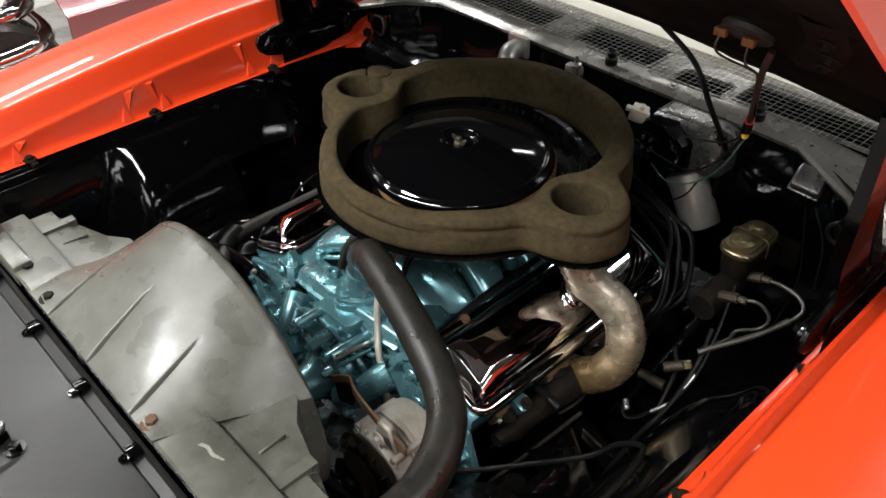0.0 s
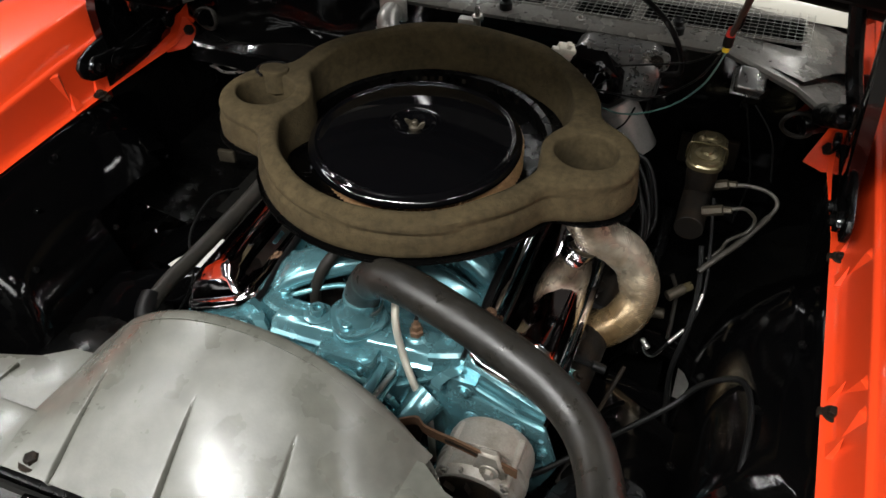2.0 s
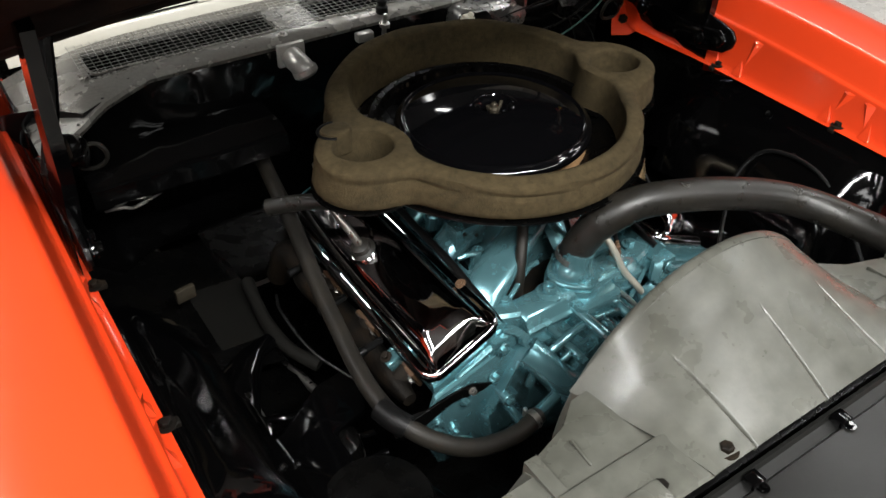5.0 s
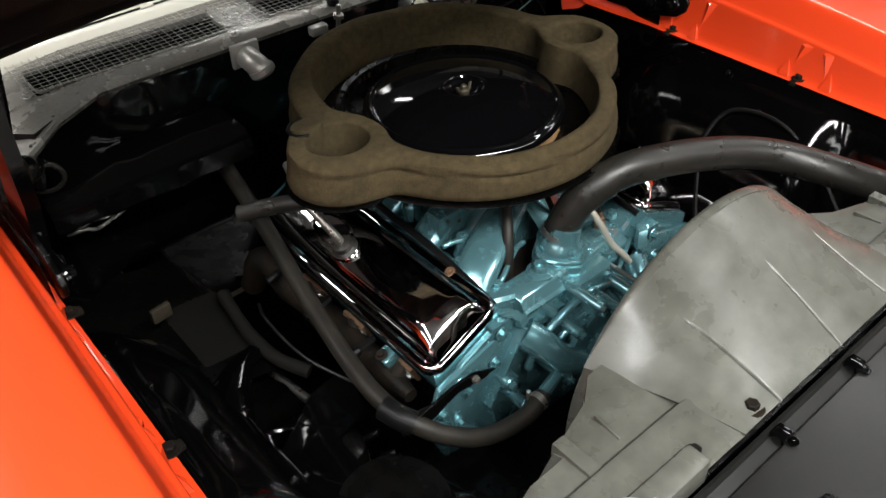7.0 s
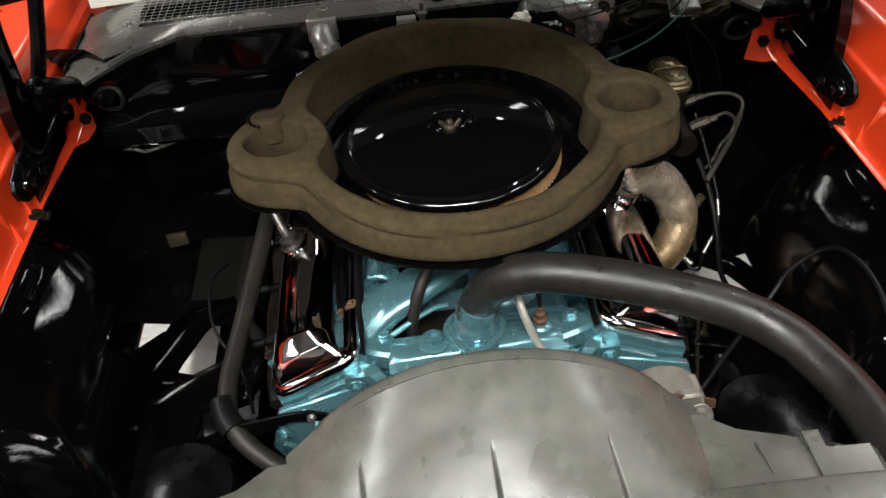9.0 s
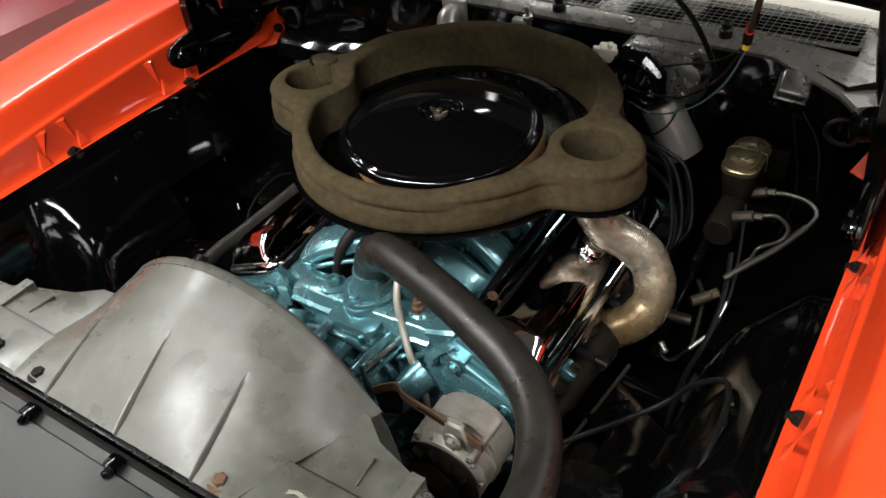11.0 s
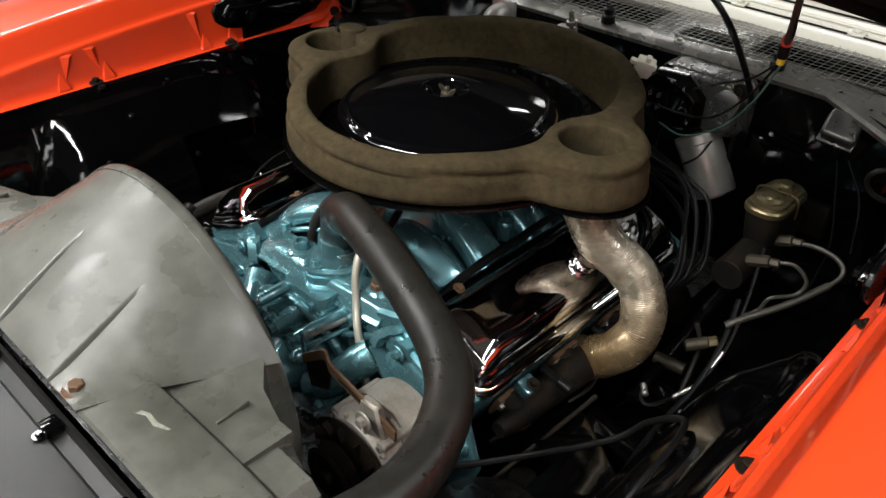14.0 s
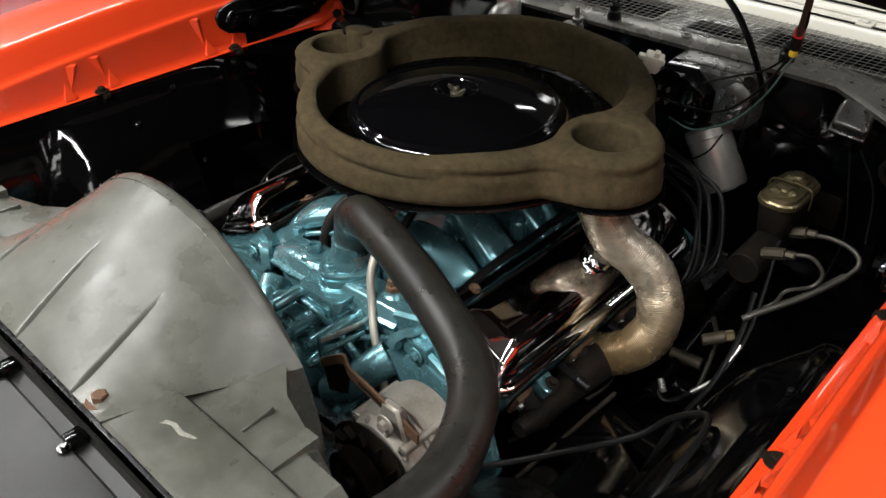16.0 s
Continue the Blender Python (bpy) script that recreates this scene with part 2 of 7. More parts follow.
def axis_matrix(at, axis, up=(0, 0, 1)):
    """Local z along axis."""
    z = Vector(axis).normalized()
    x = Vector(up).cross(z)
    if x.length < 1e-4:
        x = V(1, 0, 0).cross(z)
    x.normalize()
    y = z.cross(x)
    return Matrix(((x.x, y.x, z.x, at[0]), (x.y, y.y, z.y, at[1]), (x.z, y.z, z.z, at[2]), (0, 0, 0, 1)))


def lathe(profile, m=None, n=48, cap=True):
    """profile: (radius, height) pairs, turned about local z."""
    bm = bmesh.new()
    rings = []
    for r, z in profile:
        if r < 1e-5:
            rings.append([bm.verts.new((0, 0, z))])
        else:
            rings.append([bm.verts.new((r * math.cos(2 * math.pi * k / n), r * math.sin(2 * math.pi * k / n), z)) for k in range(n)])
    for a, b in zip(rings, rings[1:]):
        for k in range(n):
            j = (k + 1) % n
            if len(a) == 1 and len(b) == 1:
                continue
            if len(a) == 1:
                bm.faces.new((a[0], b[k], b[j]))
            elif len(b) == 1:
                bm.faces.new((a[k], a[j], b[0]))
            else:
                bm.faces.new((a[k], a[j], b[j], b[k]))
    if cap:
        for ring in (rings[0], rings[-1]):
            if len(ring) > 1:
                bm.faces.new(ring)
    if m is not None:
        bmesh.ops.transform(bm, matrix=m, verts=bm.verts)
    return bm


def rod(a, b, r, n=20, r2=None, edge=0.0015):
    a, b = Vector(a), Vector(b)
    h = (b - a).length
    r2 = r if r2 is None else r2
    e = min(edge, r * 0.4, h * 0.3)
    return lathe([(r - e, 0), (r, e), (r2, h - e), (r2 - e, h)], axis_matrix(a, b - a), n)


def spline(pts, n=10):
    P = [Vector(p) for p in pts]
    P = [2 * P[0] - P[1]] + P + [2 * P[-1] - P[-2]]
    out = []
    for i in range(1, len(P) - 2):
        p0, p1, p2, p3 = P[i - 1:i + 3]
        for k in range(n):
            s = k / n
            out.append(0.5 * (2 * p1 + (p2 - p0) * s + (2 * p0 - 5 * p1 + 4 * p2 - p3) * s * s + (3 * p1 - p0 - 3 * p2 + p3) * s ** 3))
    out.append(P[-2])
    return out


def tube(pts, r, n=14, per=10, radii=None, smooth=True, cap=True, uv=False):
    """A hose along points; radii: optional function of 0..1."""
    path = spline(pts, per) if smooth else [Vector(p) for p in pts]
    bm = bmesh.new()
    t0 = (path[1] - path[0]).normalized()
    nrm = t0.orthogonal().normalized()
    rings, run, acc = [], 0.0, []
    for i, p in enumerate(path):
        t = (path[min(i + 1, len(path) - 1)] - path[max(i - 1, 0)]).normalized()
        nrm = (nrm - t * nrm.dot(t)).normalized()
        bi = t.cross(nrm)
        rr = r * (radii(i / (len(path) - 1)) if radii else 1)
        rings.append([bm.verts.new(p + rr * (math.cos(2 * math.pi * k / n) * nrm + math.sin(2 * math.pi * k / n) * bi)) for k in range(n)])
        if i:
            run += (p - path[i - 1]).length
        acc.append(run)
    layer = bm.loops.layers.uv.new("UVMap") if uv else None
    for i in range(len(rings) - 1):
        for k in range(n):
            j = (k + 1) % n
            f = bm.faces.new((rings[i][k], rings[i][j], rings[i + 1][j], rings[i + 1][k]))
            if layer:
                for lp, (u, v) in zip(f.loops, ((k, acc[i]), (k + 1, acc[i]), (k + 1, acc[i + 1]), (k, acc[i + 1]))):
                    lp[layer].uv = (u / n, v)
    if cap:
        bm.faces.new(rings[0])
        bm.faces.new(rings[-1])
    return bm


def loft(sections, close=False, caps=False):
    """Skin through rows of points (equal counts). close: each row is a ring."""
    bm = bmesh.new()
    rows = [[bm.verts.new(p) for p in s] for s in sections]
    n = len(rows[0])
    for a, b in zip(rows, rows[1:]):
        for k in range(n if close else n - 1):
            j = (k + 1) % n
            bm.faces.new((a[k], a[j], b[j], b[k]))
    if caps and close:
        bm.faces.new(rows[0])
        bm.faces.new(rows[-1])
    return bm


def thicken(bm, t):
    """Gives an open skin its sheet thickness."""
    bmesh.ops.recalc_face_normals(bm, faces=bm.faces)
    bmesh.ops.solidify(bm, geom=list(bm.faces), thickness=t)
    return bm


def plate(outline, t, m=None, r=0.0015, seg=1):
    """A flat piece: outline in local xy, extruded by t along z."""
    bm = bmesh.new()
    lo = [bm.verts.new((x, y, 0)) for x, y in outline]
    hi = [bm.verts.new((x, y, t)) for x, y in outline]
    bm.faces.new(lo)
    bm.faces.new(hi)
    n = len(lo)
    for k in range(n):
        j = (k + 1) % n
        bm.faces.new((lo[k], lo[j], hi[j], hi[k]))
    bmesh.ops.recalc_face_normals(bm, faces=bm.faces)
    bevel(bm, r, seg)
    if m is not None:
        bmesh.ops.transform(bm, matrix=m, verts=bm.verts)
    return bm


def join(*bms):
    out = bmesh.new()
    for b in bms:
        me = bpy.data.meshes.new("tmp")
        b.to_mesh(me)
        b.free()
        out.from_mesh(me)
        bpy.data.meshes.remove(me)
    return out


def rounded(w, h, r, n=5):
    pts = []
    for cx, cy, a0 in ((w / 2 - r, h / 2 - r, 0), (-w / 2 + r, h / 2 - r, 90), (-w / 2 + r, -h / 2 + r, 180), (w / 2 - r, -h / 2 + r, 270)):
        for k in range(n + 1):
            a = radians(a0 + 90 * k / n)
            pts.append((cx + r * math.cos(a), cy + r * math.sin(a)))
    return pts


def bolt_mesh(name, material, washer=True):
    prof = ([(1.75, 0), (1.8, 0.12), (1.7, 0.3)] if washer else [(1.2, 0), (1.2, 0.2)])
    a = lathe(prof, None, 16)
    b = bmesh.new()
    ring = [(math.cos(radians(60 * k)), math.sin(radians(60 * k))) for k in range(6)]
    lo = [b.verts.new((x, y, 0.2)) for x, y in ring]
    hi = [b.verts.new((x, y, 1.1)) for x, y in ring]
    top = [b.verts.new((x * 0.8, y * 0.8, 1.22)) for x, y in ring]
    for k in range(6):
        j = (k + 1) % 6
        b.faces.new((lo[k], lo[j], hi[j], hi[k]))
        b.faces.new((hi[k], hi[j], top[j], top[k]))
    b.faces.new(top)
    bm = join(a, b)
    finish(bm, 25)
    me = bpy.data.meshes.new(name)
    bm.to_mesh(me)
    bm.free()
    me.materials.append(material)
    return me


BOLTS = {}


def bolt(parent, at, axis=(0, 0, 1), r=0.008, material=None, washer=True, label="", name="bolt"):
    """A hex bolt, head radius r, standing out along axis."""
    material = material or STEEL
    key = (material.name, washer)
    if key not in BOLTS:
        BOLTS[key] = bolt_mesh("bolt", material, washer)
    ob = new(name, BOLTS[key])
    ob.parent = parent
    m = axis_matrix(at, axis) @ Matrix.Rotation((at[0] * 91 + at[1] * 57) % 1.0, 4, "Z")
    m.translation -= root(parent).location
    ob.matrix_local = m @ Matrix.Diagonal((r, r, r, 1))
    return tagged(ob, label)


XE = 0.025   # engine's centre line


# ---- the room ----
def room():
    fl = plate([(-7, -7), (7, -7), (7, 7), (-7, 7)], 0.1, pose(0, 0, -0.1), r=0)
    solo("floor", fl, FLOORM, "pale polished concrete showroom floor", "floor", kind="structure")
    ce = plate([(-7, -7), (7, -7), (7, 7), (-7, 7)], 0.1, pose(0, 0, CEIL), r=0)
    solo("ceiling", ce, CEILM, "dark board ceiling over the showroom", "ceiling", kind="structure")
    for nm, sx, sy, x, y in (("wall_north", 14.2, 0.1, 0, 7.05), ("wall_south", 14.2, 0.1, 0, -7.05), ("wall_east", 0.1, 14, 7.05, 0), ("wall_west", 0.1, 14, -7.05, 0)):
        solo(nm, box((sx, sy, CEIL), pose(x, y, CEIL / 2), r=0), WALLM, "plain painted showroom wall", "wall", kind="structure")
    for lx, ly, ll, turn, power, lw in LAMPS:
        th = thing("ceiling_light", "dark sheet-metal fluorescent fitting on the ceiling", "lamp", (lx, ly, CEIL - 0.1), group="ceiling lights")
        h = loft([[(x, y, z) for x, z in ((-lw / 2 - 0.08, CEIL - 0.1), (-lw / 2 - 0.04, CEIL - 0.002), (lw / 2 + 0.04, CEIL - 0.002), (lw / 2 + 0.08, CEIL - 0.1))] for y in (-ll / 2, ll / 2)])
        bmesh.ops.transform(h, matrix=pose(lx, ly, 0, 0, 0, turn), verts=h.verts)
        part("housing", h, CEILM, th)


room()


# ---- car body ----
car = thing("car", "bright orange muscle car with its bonnet raised", "car", (0, 0, 0))


def fender(side):
    """Wing: inner flange, pressed wall up to a rolled lip, upper wall, crown and outer skin."""
    s = side
    lx, tx = (0.776, 0.803) if s < 0 else (0.785, 0.820)     # lip and top edge

    def lip_z(y):
        return max(0.905, 0.974 + 0.045 * y - 0.066 * y * y) if y < 0 else 0.974 + 0.02 * min(y, 0.3)

    def top_z(y):
        return 1.036 - min(0.078, 0.038 * (-y / 0.47) ** 1.43) if y < 0 else 1.036 + 0.02 * min(y, 0.3)

    rows = []
    for i in range(43):
        y = -1.35 + 0.05 * i
        lip, top = lip_z(y), top_z(y)
        inn = (0.757 if s < 0 else 0.752) - (0.018 * min(1.0, (y - 0.1) / 0.25) if y > 0.1 else 0.0)
        fz = 0.874 if y < 0.3 else 0.874 + 0.3 * min(0.2, y - 0.3)
        rows.append([(s * x, y, z) for x, z in (
            (inn - 0.012, fz - 0.001), (inn, fz), (inn + 0.005, fz + 0.004), (inn + 0.007, fz + 0.014), (lx - 0.006, lip - 0.010), (lx - 0.0065, lip - 0.004), (lx - 0.004, lip),
            (lx + 0.001, lip + 0.001), (lx + 0.004, lip + 0.003), (lx + 0.006, lip + 0.012), (tx - 0.004, top - 0.012), (tx - 0.002, top - 0.005), (tx + 0.003, top - 0.001), (tx + 0.012, top), (0.90, top + 0.008), (0.97, top + 0.004),
            (1.005, top - 0.012), (1.02, top - 0.04), (1.02, top - 0.12), (0.99, top - 0.30), (0.985, 0.45))])
    f = part("fender", thicken(loft(rows), 0.0012), ORANGE, car, "bright orange glossy front wing", smooth=60)
    # folded feet on the flange, and the shallow pressings that run up the wall above them
    for y, top_y in ((-0.36, -0.335), (-0.26, -0.285), (-0.015, -0.035), (0.058, None), (-0.62, -0.60), (-0.72, -0.74)):
        x0 = 0.752 if s < 0 else 0.748
        g = bmesh.new()
        a = [g.verts.new((s * x, y + dy, z)) for x, dy, z in ((x0, -0.013, 0.8755), (x0, 0.013, 0.8755), (x0 + 0.012, -0.012, 0.878), (x0 + 0.012, 0.012, 0.878), (x0 + 0.0135, 0, 0.912))]
        for q in ((0, 1, 4), (0, 4, 2), (1, 3, 4)):
            g.faces.new([a[i] for i in q])
        part("gusset", g, ORANGE, f, smooth=10)
        if top_y is None:
            continue
        g = bmesh.new()
        zt = lip_z(top_y) - 0.011
        zl = 0.890
        wx = lambda z: x0 + 0.012 + (lx - 0.006 - x0 - 0.012) * (z - 0.888) / (zt - 0.888)
        m = 0.6 * y + 0.4 * top_y
        a = [g.verts.new((s * x, yy, z)) for x, yy, z in ((wx(zt), top_y - 0.014, zt), (wx(zt), top_y + 0.014, zt), (wx(zt) - 0.008, top_y + 0.002, zt - 0.002), (wx(zl), m, zl), (wx(zt) + 0.002, top_y, zt + 0.004))]
        for q in ((0, 2, 3), (2, 1, 3), (0, 4, 2), (4, 1, 2)):
            g.faces.new([a[i] for i in q])
        part("pressing", g, ORANGE, f, smooth=10)
    for y in (0.045, -0.295, -0.6):
        bx = 0.747 if s < 0 else 0.756
        bolt(f, (s * bx, y, 0.876), (0, 0, 1), 0.0085, IRON, label="dark rusty flange bolt")
        part("clip", box((0.028, 0.016, 0.011), pose(s * (bx - 0.006), y + 0.004, 0.869), 0.003), IRON, f)
    # tab that carries the hinge bolt
    tab = plate([(-0.045, -0.05), (0.0, -0.047), (0.028, -0.030), (0.034, 0.0), (0.020, 0.026), (-0.01, 0.04), (-0.05, 0.05)], 0.003, axis_matrix((s * 0.742, 0.342, 0.888), (-s * 0.45, -0.55, 0.7)))
    part("hinge_tab", tab, ORANGE, f)
    bolt(f, (s * 0.728, 0.352, 0.882), (-s * 0.45, -0.55, 0.7), 0.013, IRON, label="rusty dark hinge bolt")
    return f


fenders = [fender(-1), fender(1)]


def apron(side):
    """Bulged black inner wheelhouse."""
    s = side
    rows = []
    for i in range(92):
        y = -1.15 + i * (0.215 + 1.15) / 91
        e = 1.0 if y < -0.12 else math.sqrt(max(0.0, 1 - ((y + 0.12) / 0.340) ** 2))   # rounds off behind the wheel
        row = []
        for x, z in ((0.752, 0.868), (0.744, 0.8685), (0.738, 0.866), (0.732, 0.860), (0.722, 0.852), (0.709, 0.8445), (0.702, 0.8425), (0.694, 0.8355), (0.668, 0.814), (0.640, 0.786), (0.616, 0.755), (0.595, 0.716), (0.573, 0.66), (0.556, 0.595), (0.546, 0.51), (0.54, 0.40)):
            zz = 0.38 + (z - 0.38) * (0.35 + 0.65 * e) if x < 0.745 else z - 0.1 * (1 - e)
            xx = x + (0.757 - x) * (1 - e) * 0.6
            q = max(0.0, min(1.0, (-0.350 - 0.42 * (0.87 - z) - y) / 0.075))       # steps out ahead of the wheel
            xx += (0.75 - x) * 0.62 * q * q * (3 - 2 * q)
            if 0.69 < x < 0.715 and -0.25 < y < 0.08:      # wandering pressed ridge
                xx -= 0.014 * math.sin(y * 15 + 0.6) * math.cos((y + 0.085) * 9.5)
            row.append((s * xx, y, zz))
        rows.append(row)
    bm = loft(rows)
    low = [f for f in bm.faces if f.calc_center_median().y > (-0.185 if s < 0 else -0.135) and f.calc_center_median().z < (0.74 if s < 0 else 0.66)]
    bmesh.ops.delete(bm, geom=low, context="FACES")      # open behind the suspension
    bm = thicken(bm, 0.0015)
    a = part("inner_apron", bm, GLOSSBLACK, car, "glossy black bulged inner wheelhouse panel", smooth=70)
    # small fixings on the bulge
    bulge = ((0.732, 0.860), (0.715, 0.848), (0.668, 0.814), (0.640, 0.786), (0.616, 0.755), (0.595, 0.716), (0.573, 0.66), (0.556, 0.595))
    for y, i in ((-0.15, 1), (-0.27, 2), (-0.30, 6), (-0.17, 5), (-0.24, 7), (-0.36, 4)):
        x, z = bulge[i]
        bolt(a, (s * x, y, z), (-s * (0.2 + 0.12 * i), 0, max(0.1, 1.0 - 0.13 * i)), 0.0055, SATINBLACK, washer=False)
    return a


aprons = [apron(-1), apron(1)]


def firewall():
    rows = []
    for i in range(33):
        x = -0.86 + 1.72 * i / 32
        ed = abs(x)
        y = 0.415 if ed < 0.5 else 0.415 - 0.11 * min(1, (ed - 0.5) / 0.2) ** 1.5 * max(0.0, min(1.0, 1 - (ed - 0.655) / 0.05))
        b = 0.02 * math.exp(-((x + 0.38) / 0.12) ** 2) + 0.012 * math.exp(-((x - 0.4) / 0.1) ** 2)
        rows.append([(x, y + 0.012, 1.012), (x, y + 0.014, 0.99), (x, y + 0.02 - b, 0.93), (x, y + 0.022 - b, 0.86), (x, y + 0.03, 0.78), (x, y + 0.035, 0.70), (x, y + 0.05, 0.60), (x, y + 0.16, 0.50), (x, y + 0.30, 0.42)])
    fw = part("firewall", thicken(loft(rows), 0.0015), CRINKLEBLACK, car, "glossy black pressed firewall panel", smooth=70)
    # heater box ledge on the passenger side and pressings
    bm = loft([[(x, 0.30, 0.835), (x, 0.285, 0.85), (x, 0.29, 0.885), (x, 0.315, 0.90), (x, 0.43, 0.905)] for x in (-0.68, -0.66, -0.30, -0.28)])
    part("heater_box", thicken(bm, 0.002), CRINKLEBLACK, fw)
    return fw


firewall()


def cowl():
    fr = lambda x: 0.422 if abs(x) < 0.48 else 0.422 - 0.115 * min(1.0, (abs(x) - 0.48) / 0.2) ** 1.6
    holes = [(-0.595, -0.197, 0.474, 0.572), (-0.105, 0.112, 0.474, 0.575), (0.176, 0.298, 0.466, 0.535), (0.318, 0.635, 0.480, 0.588)]
    xs = sorted(set([-0.74, -0.70, -0.65, -0.62, 0.64, 0.68, 0.72, 0.75] + [h[0] for h in holes] + [h[1] for h in holes] + [-0.5, -0.4, -0.3, -0.02, 0.05, 0.15, 0.237, 0.4, 0.5]))
    bm = bmesh.new()
    grid = {}
    yrel = [0.460, 0.466, 0.474, 0.480, 0.535, 0.572, 0.575, 0.588, 0.620]

    def vert(x, j):
        key = (round(x, 4), j)
        if key not in grid:
            drop = 0.0 if abs(x) < 0.5 else -0.05 * ((abs(x) - 0.5) / 0.25) ** 2
            if j == -3:
                p = (x, fr(x) + 0.004, 1.005 + drop)
            elif j == -2:
                p = (x, fr(x), 1.014 + drop)
            elif j == -1:
                p = (x, fr(x) + 0.006, 1.02 + drop)
            else:
                p = (x, yrel[j], 1.026 + drop + 0.006 * (j > 4))
            grid[key] = bm.verts.new(p)
        return grid[key]
    for a, b in zip(xs, xs[1:]):
        for j in range(-3, len(yrel) - 1):
            if j >= 0:
                cx, cy = (a + b) / 2, (yrel[j] + yrel[j + 1]) / 2
                if any(h[0] < cx < h[1] and h[2] < cy < h[3] for h in holes):
                    continue
            bm.faces.new((vert(a, j), vert(b, j), vert(b, j + 1), vert(a, j + 1)))
    thicken(bm, 0.002)
    c = part("cowl_panel", bm, COWL, car, "scuffed bare silver-grey cowl panel", smooth=40)
    well = loft([[(x, 0.455, 1.012), (x, 0.46, 0.95), (x, 0.592, 0.95), (x, 0.594, 1.02)] for x in (-0.63, 0.63)])
    part("cowl_well", thicken(well, 0.001), SATINBLACK, c)
    for h in holes:     # rolled rims
        w, d = h[1] - h[0], h[3] - h[2]
        o, i = rounded(w + 0.004, d + 0.004, 0.014), rounded(w - 0.006, d - 0.006, 0.010)
        mid = ((h[0] + h[1]) / 2, (h[2] + h[3]) / 2)
        rim = loft([[(mid[0] + p[0], mid[1] + p[1], z) for p in q] for q, z in ((o, 1.0265), (o, 1.029), (i, 1.029), (i, 1.02))], close=True)
        part("opening_rim", rim, COWL, c)
    # wire screen laid over the openings
    verts, faces = [], []

    def wire(a, b, r=0.00052):
        a, b = Vector(a), Vector(b)
        t = (b - a).normalized()
        u = t.orthogonal().normalized()
        v = t.cross(u)
        k0 = len(verts)
        for p in (a, b):
            for ang in (0, 90, 180, 270):
                verts.append(p + r * (math.cos(radians(ang)) * u + math.sin(radians(ang)) * v))
        for k in range(4):
            faces.append((k0 + k, k0 + (k + 1) % 4, k0 + 4 + (k + 1) % 4, k0 + 4 + k))
    for x0, x1, y0, y1 in ((-0.61, -0.10, 0.462, 0.612), (-0.11, 0.645, 0.462, 0.618)):
        n = int((x1 - x0) / 0.0148)
        for k in range(n + 1):
            x = x0 + (x1 - x0) * k / n
            wire((x, y0, 1.031), (x + 0.004, y1, 1.035))
        n = int((y1 - y0) / 0.0148)
        for k in range(n + 1):
            y = y0 + (y1 - y0) * k / n
            wire((x0, y, 1.0325), (x1, y + 0.002, 1.0325))
    me = bpy.data.meshes.new("wire_screen")
    me.from_pydata([tuple(v) for v in verts], [], faces)
    me.materials.append(WIRE)
    scr = new("wire_screen", me)
    scr.parent = c
    tagged(scr, "square-mesh galvanised wire screen", kind="stuff")
    for x, y in ((0.04, 0.44), (0.396, 0.45), (-0.612, 0.478), (-0.2, 0.45), (0.2, 0.447)):
        if x in (0.04, 0.396):
            part("rubber_bumper", lathe([(0.014, 0), (0.014, 0.014), (0.010, 0.018), (0.0125, 0.028), (0.008, 0.032), (0.005, 0.024)], pose(x, y, 1.024), 20), TAPE, c, "black rubber bonnet bumper")
        else:
            bolt(c, (x, y, 1.024), (0, 0, 1), 0.006, STEEL)
    for k in range(22):
        x = -0.66 + k * 0.062
        part("rivet", lathe([(0.0032, 0), (0.0028, 0.0012), (0, 0.0016)], pose(x, fr(x) + 0.018 + 0.004 * (k % 3), 1.0215 - (0.05 * ((abs(x) - 0.5) / 0.25) ** 2 if abs(x) > 0.5 else 0)), 8), IRON, c)
    # stud in front of the panel
    part("stud", join(rod((0.003, 0.372, 1.0), (0.003, 0.362, 1.058), 0.005), lathe([(0.012, 0), (0.012, 0.008)], axis_matrix((0.003, 0.367, 1.028), (0, -0.16, 1)), 6)), STEEL, c)
    return c


cowl()


